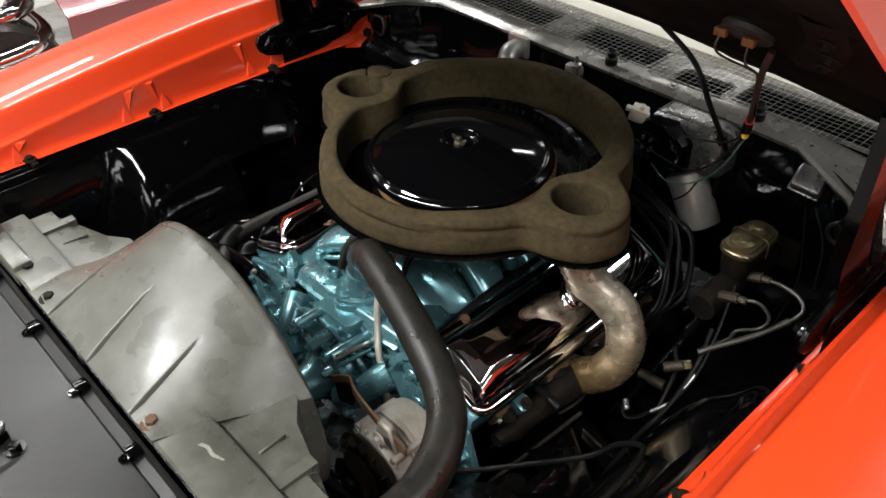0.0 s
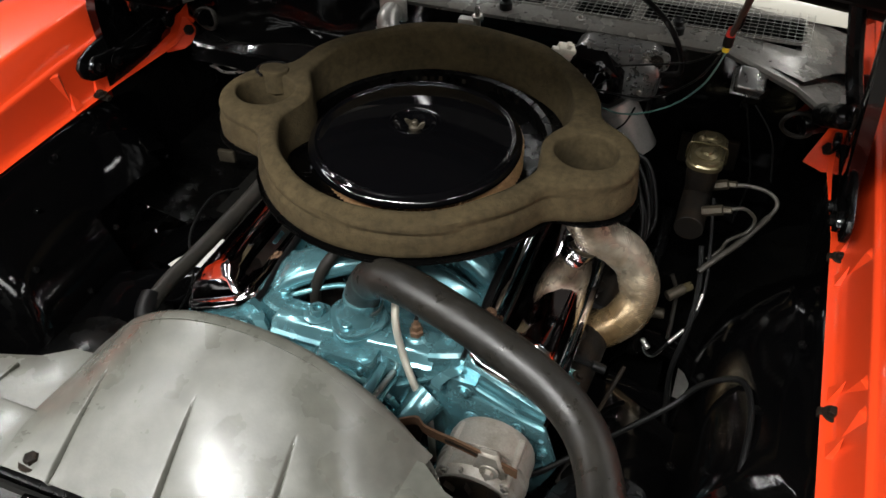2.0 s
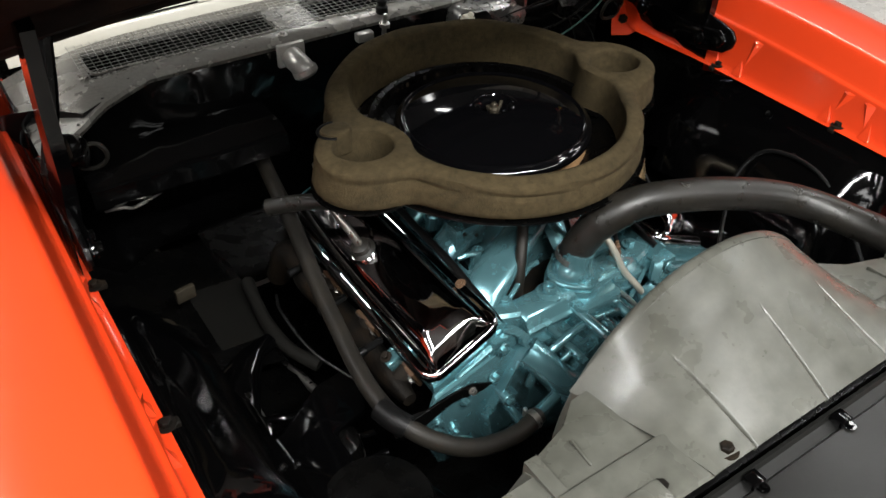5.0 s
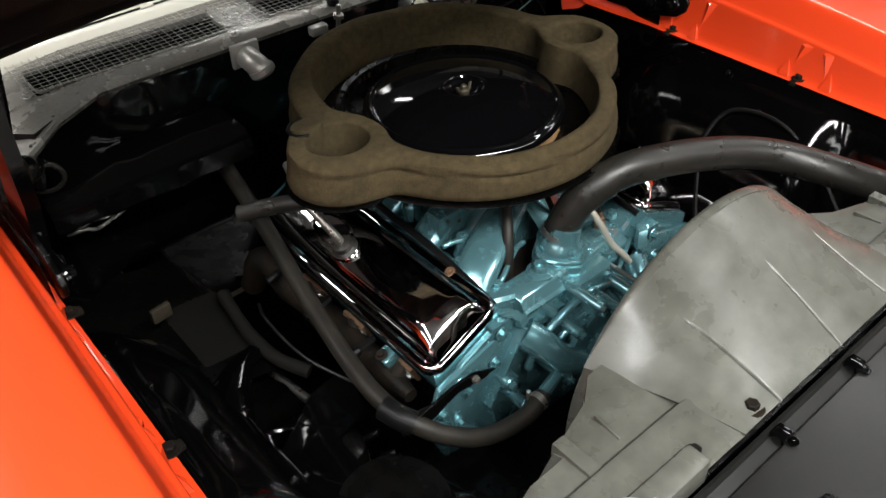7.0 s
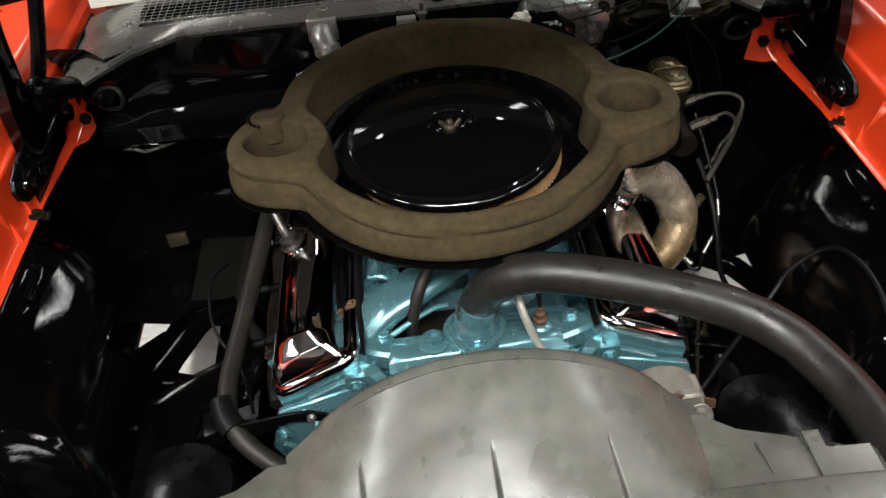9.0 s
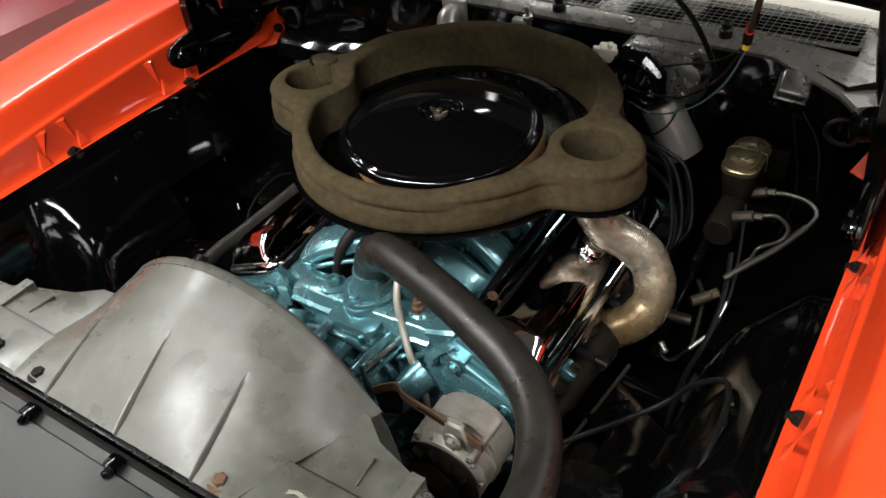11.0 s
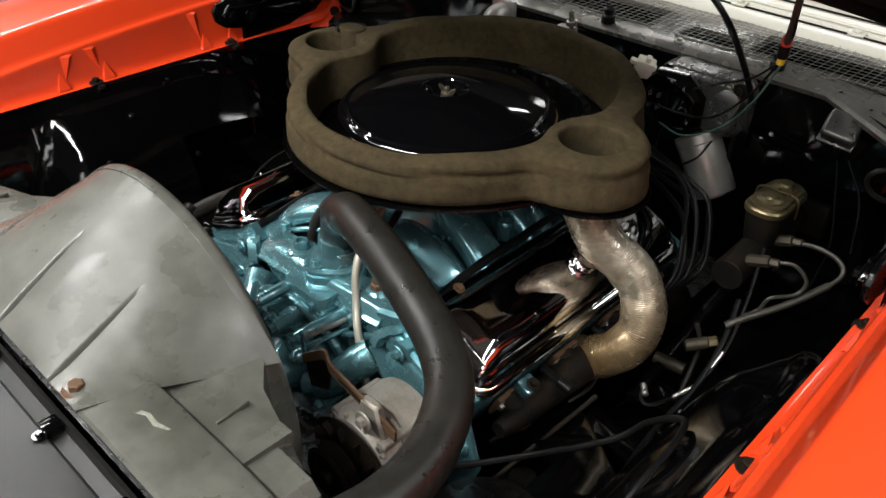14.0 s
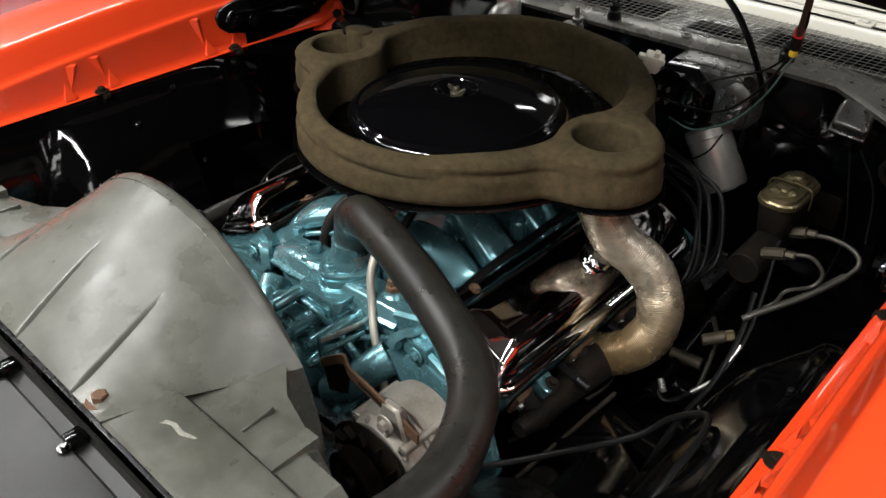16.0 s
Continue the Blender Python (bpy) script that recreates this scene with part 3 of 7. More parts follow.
def scuttle():
    """Cream lower screen frame behind the grille, with its clips."""
    rows = []
    for i in range(17):
        x = -0.72 + 1.44 * i / 16
        bow = 0.03 * (x / 0.72) ** 2
        rows.append([(x, 0.622 - bow, 1.02), (x, 0.624 - bow, 1.048), (x, 0.629 - bow, 1.055), (x, 0.646 - bow, 1.058), (x, 0.648 - bow, 1.063), (x, 0.662 - bow, 1.066), (x, 0.666 - bow, 1.074), (x, 0.690 - bow, 1.080)])
    sc = part("screen_frame", thicken(loft(rows), 0.0015), CREAM, car, "cream painted lower windscreen frame")
    for x in (-0.5, -0.3, 0.02, 0.22, 0.46):
        bow = 0.03 * (x / 0.72) ** 2
        cl = part("clip", box((0.030, 0.026, 0.004), pose(x, 0.640 - bow, 1.061, 10), 0.0015), CREAM, sc)
        part("screw", lathe([(0.007, 0), (0.007, 0.003), (0.004, 0.005), (0, 0.005)], pose(x, 0.640 - bow, 1.063, 10), 14), CREAM, cl)
    part("moulding_strip", tube([(x, 0.654 - 0.03 * (x / 0.72) ** 2, 1.0665) for x in (-0.6, -0.3, 0.0, 0.3, 0.6)], 0.0035, 8), CREAM, sc)
    # thin black tubes that stand in for the shade under the frame's steps
    for yy, zz in ((0.632, 1.0585), (0.668, 1.0785)):
        part("step_shade_line", tube([(x, yy - 0.03 * (x / 0.72) ** 2, zz) for x in (-0.65, -0.3, 0.0, 0.3, 0.65)], 0.0022, 6), TAPE, sc, "dark line standing in for shade at the frame's steps")
    dash = loft([[(x, 0.692 - 0.03 * (x / 0.72) ** 2, 1.076), (x, 0.72, 1.082), (x, 0.748, 1.087)] for x in (-0.7, -0.35, 0.0, 0.35, 0.7)])
    part("dash_cover", thicken(dash, 0.002), DASHTAN, car, "dull pinkish tan dash top behind the screen frame")
    gl = loft([[(x, 0.752, 1.086), (x, 1.35, 1.48)] for x in (-0.80, 0.80)])
    part("dash_panel", thicken(gl, 0.004), GLOSSBLACK, car, "dark windscreen")
    return sc


scuttle()


def support():
    """Radiator support panel with its rolled rear flange and clips."""
    rows = []
    for i in range(25):
        x = -0.75 + 1.5 * i / 24
        rows.append([(x, -0.792, 0.80), (x, -0.792, 0.904), (x, -0.794, 0.910), (x, -0.799, 0.911), (x, -0.803, 0.905), (x, -0.818, 0.9), (x, -0.822, 0.906), (x, -0.830, 0.906), (x, -0.90, 0.902), (x, -1.0, 0.893), (x, -1.12, 0.878), (x, -1.3, 0.85), (x, -1.31, 0.6)])
    sp = part("radiator_support", thicken(loft(rows), 0.0015), WORNBLACK, car, "glossy black radiator support panel")
    for x in (-0.34, -0.16, 0.02, 0.19, 0.35):
        part("clip", box((0.024, 0.022, 0.012), pose(x, -0.812, 0.910), 0.003), GLOSSBLACK, sp)
        bolt(sp, (x + 0.002, -0.826, 0.908), (0, 0, 1), 0.0048, GLOSSBLACK, washer=True)
    for x, y in ((0.06, -0.93), (-0.2, -0.9), (0.3, -0.9)):
        bolt(sp, (x, y, 0.899), (0, 0, 1), 0.009, SATINBLACK)
    # bonnet latch
    la = part("latch", box((0.09, 0.10, 0.02), pose(0.0, -0.985, 0.905, 0, 0, 12), 0.004), SATINBLACK, sp)
    part("latch_wire", tube([(0.02, -0.96, 0.915), (0.03, -0.93, 0.93), (0.045, -0.94, 0.93), (0.05, -1.0, 0.92), (0.05, -1.1, 0.90)], 0.004), STEEL, la)
    return sp


support()


def under_car():
    """Dark frame rails, crossmember and control arms under the bay."""
    for s in (-1, 1):
        rail = loft([[(s * a, y, b) for a, b in ((0.42, 0.36), (0.42, 0.46), (0.523, 0.46), (0.523, 0.36))] for y in (-1.2, -0.6, 0.2, 0.7)], close=True, caps=True)
        part("frame_rail", bevel(rail, 0.008), SATINBLACK, car)
        arm = plate([(-0.14, -0.20), (-0.04, -0.17), (0.10, -0.05), (0.12, 0.05), (-0.04, 0.17), (-0.14, 0.20), (-0.10, 0.08), (-0.02, 0.05), (-0.02, -0.05), (-0.10, -0.08)], 0.03,
                    Matrix.Translation((s * 0.50, -0.30, 0.60)) @ Matrix.Diagonal((s, 1, 1, 1)) @ pose(0, 0, 0, 0, -12, 0), 0.008, 2)
        part("control_arm", arm, GLOSSBLACK, car, "black pressed steel control arm")
        part("shock_tower", lathe([(0.10, 0.40), (0.105, 0.60), (0.09, 0.64), (0.05, 0.65), (0.02, 0.66)], pose(s * 0.49, -0.42, 0.0), 32), SATINBLACK, car)
        # forked rear leg of the arm, with daylight from the floor between
        leg = loft([[(x - w * 0.5, y + w * 0.3, z), (x - w * 0.5, y + w * 0.3, z + 0.012), (x - w * 0.3, y + w * 0.2, z + 0.018), (x + w * 0.3, y - w * 0.2, z + 0.018), (x + w * 0.5, y - w * 0.3, z + 0.010), (x + w * 0.5, y - w * 0.3, z)]
                    for x, y, z, w in ((-0.640, -0.17, 0.565, 0.09), (-0.606, -0.115, 0.565, 0.075), (-0.580, -0.064, 0.566, 0.062), (-0.549, 0.012, 0.566, 0.068), (-0.510, 0.05, 0.566, 0.046), (-0.45, 0.075, 0.56, 0.040))], close=True, caps=True) if s < 0 else \
            loft([[(x - w * 0.4, y - w * 0.4, z), (x - w * 0.4, y - w * 0.4, z + 0.012), (x - w * 0.2, y - w * 0.15, z + 0.018), (x + w * 0.2, y + w * 0.2, z + 0.018), (x + w * 0.4, y + w * 0.4, z + 0.008), (x + w * 0.4, y + w * 0.4, z)]
                  for x, y, z, w in ((0.665, -0.16, 0.562, 0.05), (0.635, -0.10, 0.563, 0.05), (0.612, -0.045, 0.564, 0.048), (0.585, 0.005, 0.565, 0.048), (0.543, 0.04, 0.565, 0.05), (0.48, 0.065, 0.56, 0.055))], close=True, caps=True)
        part("arm_leg", leg, GLOSSBLACK, car, "black forked leg of the control arm", smooth=60)
    wide = loft([[(x, y0, 0.555), (x, y0, 0.572), (x, y0 - 0.012, 0.580), (x, y1 + 0.012, 0.584), (x, y1, 0.576), (x, y1 - 0.002, 0.545)] for x, y0, y1 in ((-0.63, -0.09, -0.19), (-0.56, -0.105, -0.178), (-0.50, -0.125, -0.172), (-0.43, -0.135, -0.175))], close=True, caps=True)
    part("arm_leg", wide, GLOSSBLACK, car, smooth=50)
    fore = loft([[(x, y - w, 0.55), (x, y - w, 0.568), (x, y - w * 0.4, 0.578), (x, y + w * 0.6, 0.577), (x, y + w, 0.566), (x, y + w, 0.55)] for x, y, w in ((0.43, -0.08, 0.026), (0.50, -0.095, 0.024), (0.56, -0.105, 0.026), (0.63, -0.15, 0.035))], close=True, caps=True)
    part("arm_leg", fore, GLOSSBLACK, car, smooth=50)
    part("arm_web", plate([(-0.665, -0.100), (-0.560, -0.100), (-0.540, -0.060), (-0.600, 0.015), (-0.665, -0.040)], 0.008, pose(0, 0, 0.562), 0.002), GLOSSBLACK, car)
    part("rail_flange", box((0.06, 0.24, 0.006), pose(-0.682, -0.01, 0.572), 0.002), SATINBLACK, car)
    part("link_stud", rod((-0.50, -0.10, 0.47), (-0.475, -0.105, 0.515), 0.006, 10), ZINC, car)
    # brackets, bushes and rods that show low beside the engine
    part("bump_stop", lathe([(0.045, 0.0), (0.046, 0.10), (0.040, 0.13), (0.022, 0.142), (0.0, 0.145)], pose(-0.475, -0.25, 0.47), 32), SATINBLACK, car, "black domed spring cap")
    part("rail_bracket", box((0.042, 0.012, 0.032), pose(-0.575, 0.20, 0.655, 0, 0, 8), 0.003), DULLNUT, car, "dull brass-coloured rail bracket")
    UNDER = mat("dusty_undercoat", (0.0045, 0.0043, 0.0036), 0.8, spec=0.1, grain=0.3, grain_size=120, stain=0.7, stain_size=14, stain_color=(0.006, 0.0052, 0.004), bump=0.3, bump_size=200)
    toe = loft([[(-0.650, y - 0.045, 0.572), (-0.60, y, 0.578), (-0.55, y - 0.01, 0.574), (-0.43, y, 0.556), (-0.412, y, 0.51)] for y in (0.10, 0.15, 0.30)])
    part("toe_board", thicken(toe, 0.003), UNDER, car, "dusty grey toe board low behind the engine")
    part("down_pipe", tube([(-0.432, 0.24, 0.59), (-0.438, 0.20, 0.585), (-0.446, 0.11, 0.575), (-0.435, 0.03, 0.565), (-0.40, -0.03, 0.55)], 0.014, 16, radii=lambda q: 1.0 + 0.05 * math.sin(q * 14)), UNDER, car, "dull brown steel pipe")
    part("steering_rod", tube([(-0.44, 0.30, 0.50), (-0.435, 0.18, 0.49), (-0.42, 0.08, 0.46), (-0.40, 0.0, 0.44)], 0.010, 12), STEEL, car, "dull steel rod low beside the engine")
    part("rubber_bush", lathe([(0.0, 0.0), (0.03, 0.0), (0.034, 0.006), (0.034, 0.03), (0.02, 0.036), (0.012, 0.05), (0.0, 0.05)], axis_matrix((-0.452, -0.23, 0.50), (0, -0.3, 1)), 24), RUBBER, car)
    part("rubber_bush", lathe([(0.0, 0.0), (0.03, 0.0), (0.034, 0.006), (0.034, 0.03), (0.02, 0.036), (0.012, 0.05), (0.0, 0.05)], axis_matrix((0.47, -0.26, 0.50), (0, -0.3, 1)), 24), RUBBER, car)
    for k in range(3):
        part("arm_flange", tube([(-0.56, -0.14 - 0.05 * k, 0.60 - 0.01 * k), (-0.51, -0.165 - 0.05 * k, 0.60 - 0.01 * k), (-0.45, -0.19 - 0.05 * k, 0.585 - 0.01 * k), (-0.40, -0.20 - 0.05 * k, 0.57)], 0.007, 10), GLOSSBLACK, car)
    part("crossmember", box((0.9, 0.22, 0.10), pose(0, -0.35, 0.36), 0.02, 3), SATINBLACK, car)
    part("gearbox", lathe([(0.10, 0), (0.20, 0.02), (0.17, 0.3), (0.12, 0.5)], axis_matrix((XE, 0.33, 0.50), (0, 1, -0.1)), 28), IRON, car)


def shell():
    """The rest of the car that closes the bay: nose, sides, floor pan, wheels."""
    nose = loft([[(x, -1.36 - 0.06 * (1 - (x / 1.0) ** 2), z) for z in (0.25, 0.45, 0.65, 0.84)] for x in [-1.0 + 0.2 * k for k in range(11)]])
    part("nose_panel", thicken(nose, 0.004), ORANGE, car)
    for s in (-1, 1):
        sd = loft([[(s * a, y, z) for a, z in ((0.96, 0.28), (1.0, 0.5), (1.015, 0.75), (0.99, 0.95), (0.90, 1.0))] for y in (0.75, 1.6, 2.4)])
        part("door_skin", thicken(sd, 0.004), ORANGE, car)
        lower = loft([[(s * 0.985, y, z) for z in (0.46, 0.40)] for y in (-1.36, -0.75)] )
        part("valance", thicken(lower, 0.003), ORANGE, car)
        w = part("wheel", lathe([(0.0, -0.10), (0.17, -0.10), (0.18, -0.105), (0.30, -0.11), (0.335, -0.09), (0.34, 0.0), (0.335, 0.09), (0.30, 0.11), (0.0, 0.10)], axis_matrix((s * 0.80, -0.42, 0.34), (1, 0, 0)), 40), RUBBER, car, "black front tyre")
        sp = loft([[(s * 0.755, y, z) for z in (0.95, 0.7, 0.355)] for y in (0.085, 0.30, 0.50)])
        part("splash_panel", thicken(sp, 0.002), SATINBLACK, car)
        sp = loft([[(s * 0.757, y, z) for z in (0.82, 0.7, 0.355)] for y in (-0.13, 0.082)])
        part("splash_panel", thicken(sp, 0.002), SATINBLACK, car)
        lp = loft([[(s * x, y, z) for x, z in ((0.757, 0.62), (0.60, 0.585), (0.45, 0.55), (0.40, 0.47))] for y in (0.02, 0.16, 0.46)])
        part("cowl_side", box((0.006, 0.26, 0.125), pose(s * 0.742, 0.515, 0.925), 0.002), SATINBLACK, car)
        part("footwell_panel", thicken(lp, 0.002), SATINBLACK, car)
    # added black plate that keeps the bright floor from showing through the bay
    part("floor_gap_blocker", box((0.20, 0.44, 0.006), pose(0.47, 0.31, 0.535), 0.002), SATINBLACK, car)
    fp = loft([[(x, y, 0.30) for y in (0.55, 1.5, 2.4)] for x in (-0.98, 0.98)])
    part("floor_pan", thicken(fp, 0.004), SATINBLACK, car)
    bk = loft([[(x, 2.4, z) for z in (0.30, 1.0)] for x in (-0.98, 0.98)])
    part("rear_bulkhead", thicken(bk, 0.004), SATINBLACK, car)
    tray = loft([[(x, y, 0.27) for y in (-1.36, -0.9, 0.56)] for x in (-0.56, 0.56)])
    part("splash_tray", thicken(tray, 0.003), SATINBLACK, car)


shell()
under_car()


# ---- bonnet ----
def bonnet():
    h = thing("bonnet", "raised orange bonnet with a dark grimy underside", "bonnet", (0, 0.33, 1.21))
    d = Vector((0, -0.809, 0.588)).normalized()
    nrm = Vector((0, -0.588, -0.809))       # towards the engine
    base = Vector((0, 0.33, 1.21))
    rows, rows2 = [], []
    for i in range(17):
        x = -0.765 + 1.53 * i / 16
        c = 1 - (x / 0.765) ** 2
        pr, po = [], []
        for k in range(9):
            v = 1.6 * k / 8
            pr.append(base + V(x, 0, 0.03 * c - 0.03) + d * v + nrm * (0.0 - 0.02 * c))
        for v, dep in ((0.0, 0.0), (0.006, 0.016), (0.02, 0.024), (0.045, 0.022), (0.055, 0.012), (0.075, 0.012), (0.085, 0.026), (0.12, 0.030), (0.135, 0.012), (0.20, 0.010), (0.21, 0.018), (0.23, 0.018), (0.24, 0.008), (0.55, 0.008), (0.58, 0.03), (0.68, 0.03), (0.7, 0.008), (1.50, 0.008), (1.58, 0.03), (1.60, 0.0)):
            rib = 0.026 if abs(abs(x) - 0.36) < 0.05 else 0.0
            po.append(base + V(x, 0, 0.03 * c - 0.03) + d * v + nrm * (max(dep, rib if 0 < v < 1.6 else 0) - 0.02 * c + 0.004))
        rows.append(pr)
        rows2.append(po)
    part("outer_skin", thicken(loft(rows), 0.001), ORANGE, h, "glossy orange skin", smooth=60)
    part("inner_frame", thicken(loft(rows2), 0.001), HOODLINER, h, "dark grimy ribbed inner frame", smooth=50)
    for s in (-1, 1):
        ed = loft([[base + V(s * x, 0, -0.028) + d * v + nrm * z for x, z in ((0.762, 0.038), (0.766, 0.041), (0.770, 0.036), (0.768, 0.0))] for v in (0.02, 0.5, 1.0, 1.58)])
        part("edge_rail", thicken(ed, 0.002), ORANGE, h, "orange folded side edge")
    # folded corner brace with its rusty bolts
    br = loft([[base + V(x, 0, -0.015) + d * v + nrm * z for x, z in ((xo - 0.035, 0.006), (xo - 0.028, 0.034), (xo - 0.012, 0.040), (xo + 0.012, 0.040), (xo + 0.026, 0.034), (xo + 0.032, 0.006))] for xo, v in ((0.62, 0.31), (0.66, 0.38), (0.685, 0.46), (0.70, 0.56))])
    bc = part("corner_brace", thicken(br, 0.0015), HOODLINER, h, "dark grimy folded corner brace")
    for x, v in ((0.682, 0.43), (0.660, 0.37), (0.694, 0.50)):
        bolt(bc, base + V(x, 0, -0.015) + d * v + nrm * 0.041, nrm, 0.0065, IRON)
    # vacuum drum under the scoop with its wire plugs
    part("vacuum_pod", lathe([(0.0, 0.0), (0.034, 0.0), (0.040, 0.006), (0.040, 0.014), (0.034, 0.018), (0.030, 0.016), (0.0, 0.018)], axis_matrix(base + V(0.503, 0, -0.012) + d * 0.268 + nrm * 0.002, nrm), 28), DULLPIPE, h, "dull grey steel drum")
    for k, dx in enumerate((-0.030, 0.012)):
        q = base + V(0.503 + dx, 0, -0.012) + d * (0.286 - 0.010 * k) + nrm * 0.026
        part("plug", box((0.020, 0.012, 0.014), Matrix.Translation(q), 0.003), AMBER, h, "amber wire plug")
        part("lead", tube([q, q + V(0.004, -0.006, -0.03), V(0.520 - 0.004 * k, 0.14, 1.27), V(0.510, 0.168, 1.21)], 0.0018, 8), BROWNWIRE, h)
    return h


bonnet()


def hinge(side):
    s = side
    side_on = lambda x: Matrix(((0, 0, -s * 1.0, s * x), (1, 0, 0, 0), (0, 1, 0, 0), (0, 0, 0, 1)))
    pl = plate([(0.004, 0.958), (0.010, 0.935), (0.032, 0.917), (0.11, 0.898), (0.24, 0.892), (0.30, 0.900), (0.332, 0.932), (0.318, 0.975), (0.26, 1.0), (0.16, 1.0), (0.05, 0.985), (0.016, 0.975)], 0.010, side_on(0.750), 0.003, 2)
    h = part("bonnet_hinge", pl, SATINBLACK, car, "black steel bonnet hinge with its coil spring")
    part("link", plate([(0.02, 0.952), (0.035, 0.932), (0.12, 0.912), (0.24, 0.908), (0.30, 0.935), (0.25, 0.965), (0.12, 0.962), (0.04, 0.972)], 0.012, side_on(0.739), 0.004, 2), GLOSSBLACK, h)
    bar = [(0.742, 0.142, 0.95, 0.052), (0.738, 0.128, 1.01, 0.050), (0.733, 0.120, 1.07, 0.046), (0.728, 0.135, 1.17, 0.036), (0.718, 0.160, 1.285, 0.030)]
    arm = loft([[(s * (x + u), y + w * v, z + 0.25 * w * v) for u, v in ((-0.011, -0.9), (-0.013, -0.6), (-0.013, 0.7), (-0.010, 1.0), (0.010, 1.0), (0.011, -0.9))] for x, y, z, w in bar], close=True, caps=True)
    part("arm", arm, GLOSSBLACK, h, "wide flat black arm plate", smooth=40)
    part("arm", tube([(s * 0.743, 0.212, 1.0), (s * 0.705, 0.24, 1.11), (s * 0.68, 0.275, 1.215)], 0.014, 10), SATINBLACK, h)
    a, b = V(s * 0.714, 0.150, 1.076), V(s * 0.680, 0.29, 0.992)
    t = (b - a).normalized()
    L0 = (b - a).length
    part("spring_sleeve", lathe([(0.0, 0.0), (0.007, 0.0), (0.008, 0.012), (0.017, 0.016), (0.021, 0.022), (0.0215, L0 - 0.03), (0.019, L0 - 0.024), (0.009, L0 - 0.020), (0.007, L0), (0.0, L0)], axis_matrix(a, t), 28), SATINBLACK, h, "black spring sleeve")
    part("spring_hook", tube([a + V(0, 0, 0.004), a + V(0, -0.012, 0.022), a + V(0, -0.03, 0.020), a + V(0, -0.034, 0.0), a + V(0, -0.02, -0.012)], 0.003, 8), IRON, h)
    for y, z in ((0.045, 0.948), (0.10, 0.935), (0.285, 0.945)):
        bolt(h, (s * 0.729, y, z), (-s, 0, 0), 0.010, SATINBLACK)
    part("pivot_ring", lathe([(0.010, 0.0), (0.017, 0.0), (0.019, 0.004), (0.017, 0.009), (0.010, 0.009)], axis_matrix((s * 0.727, 0.285, 0.945), (-s, 0, 0)), 20, cap=False), SATINBLACK, h)
    return h


hinge(-1)
hinge(1)


# ---- engine ----
engine = thing("engine", "turquoise enamelled V8 engine block with chrome covers", "engine", (XE, 0, 0.4))


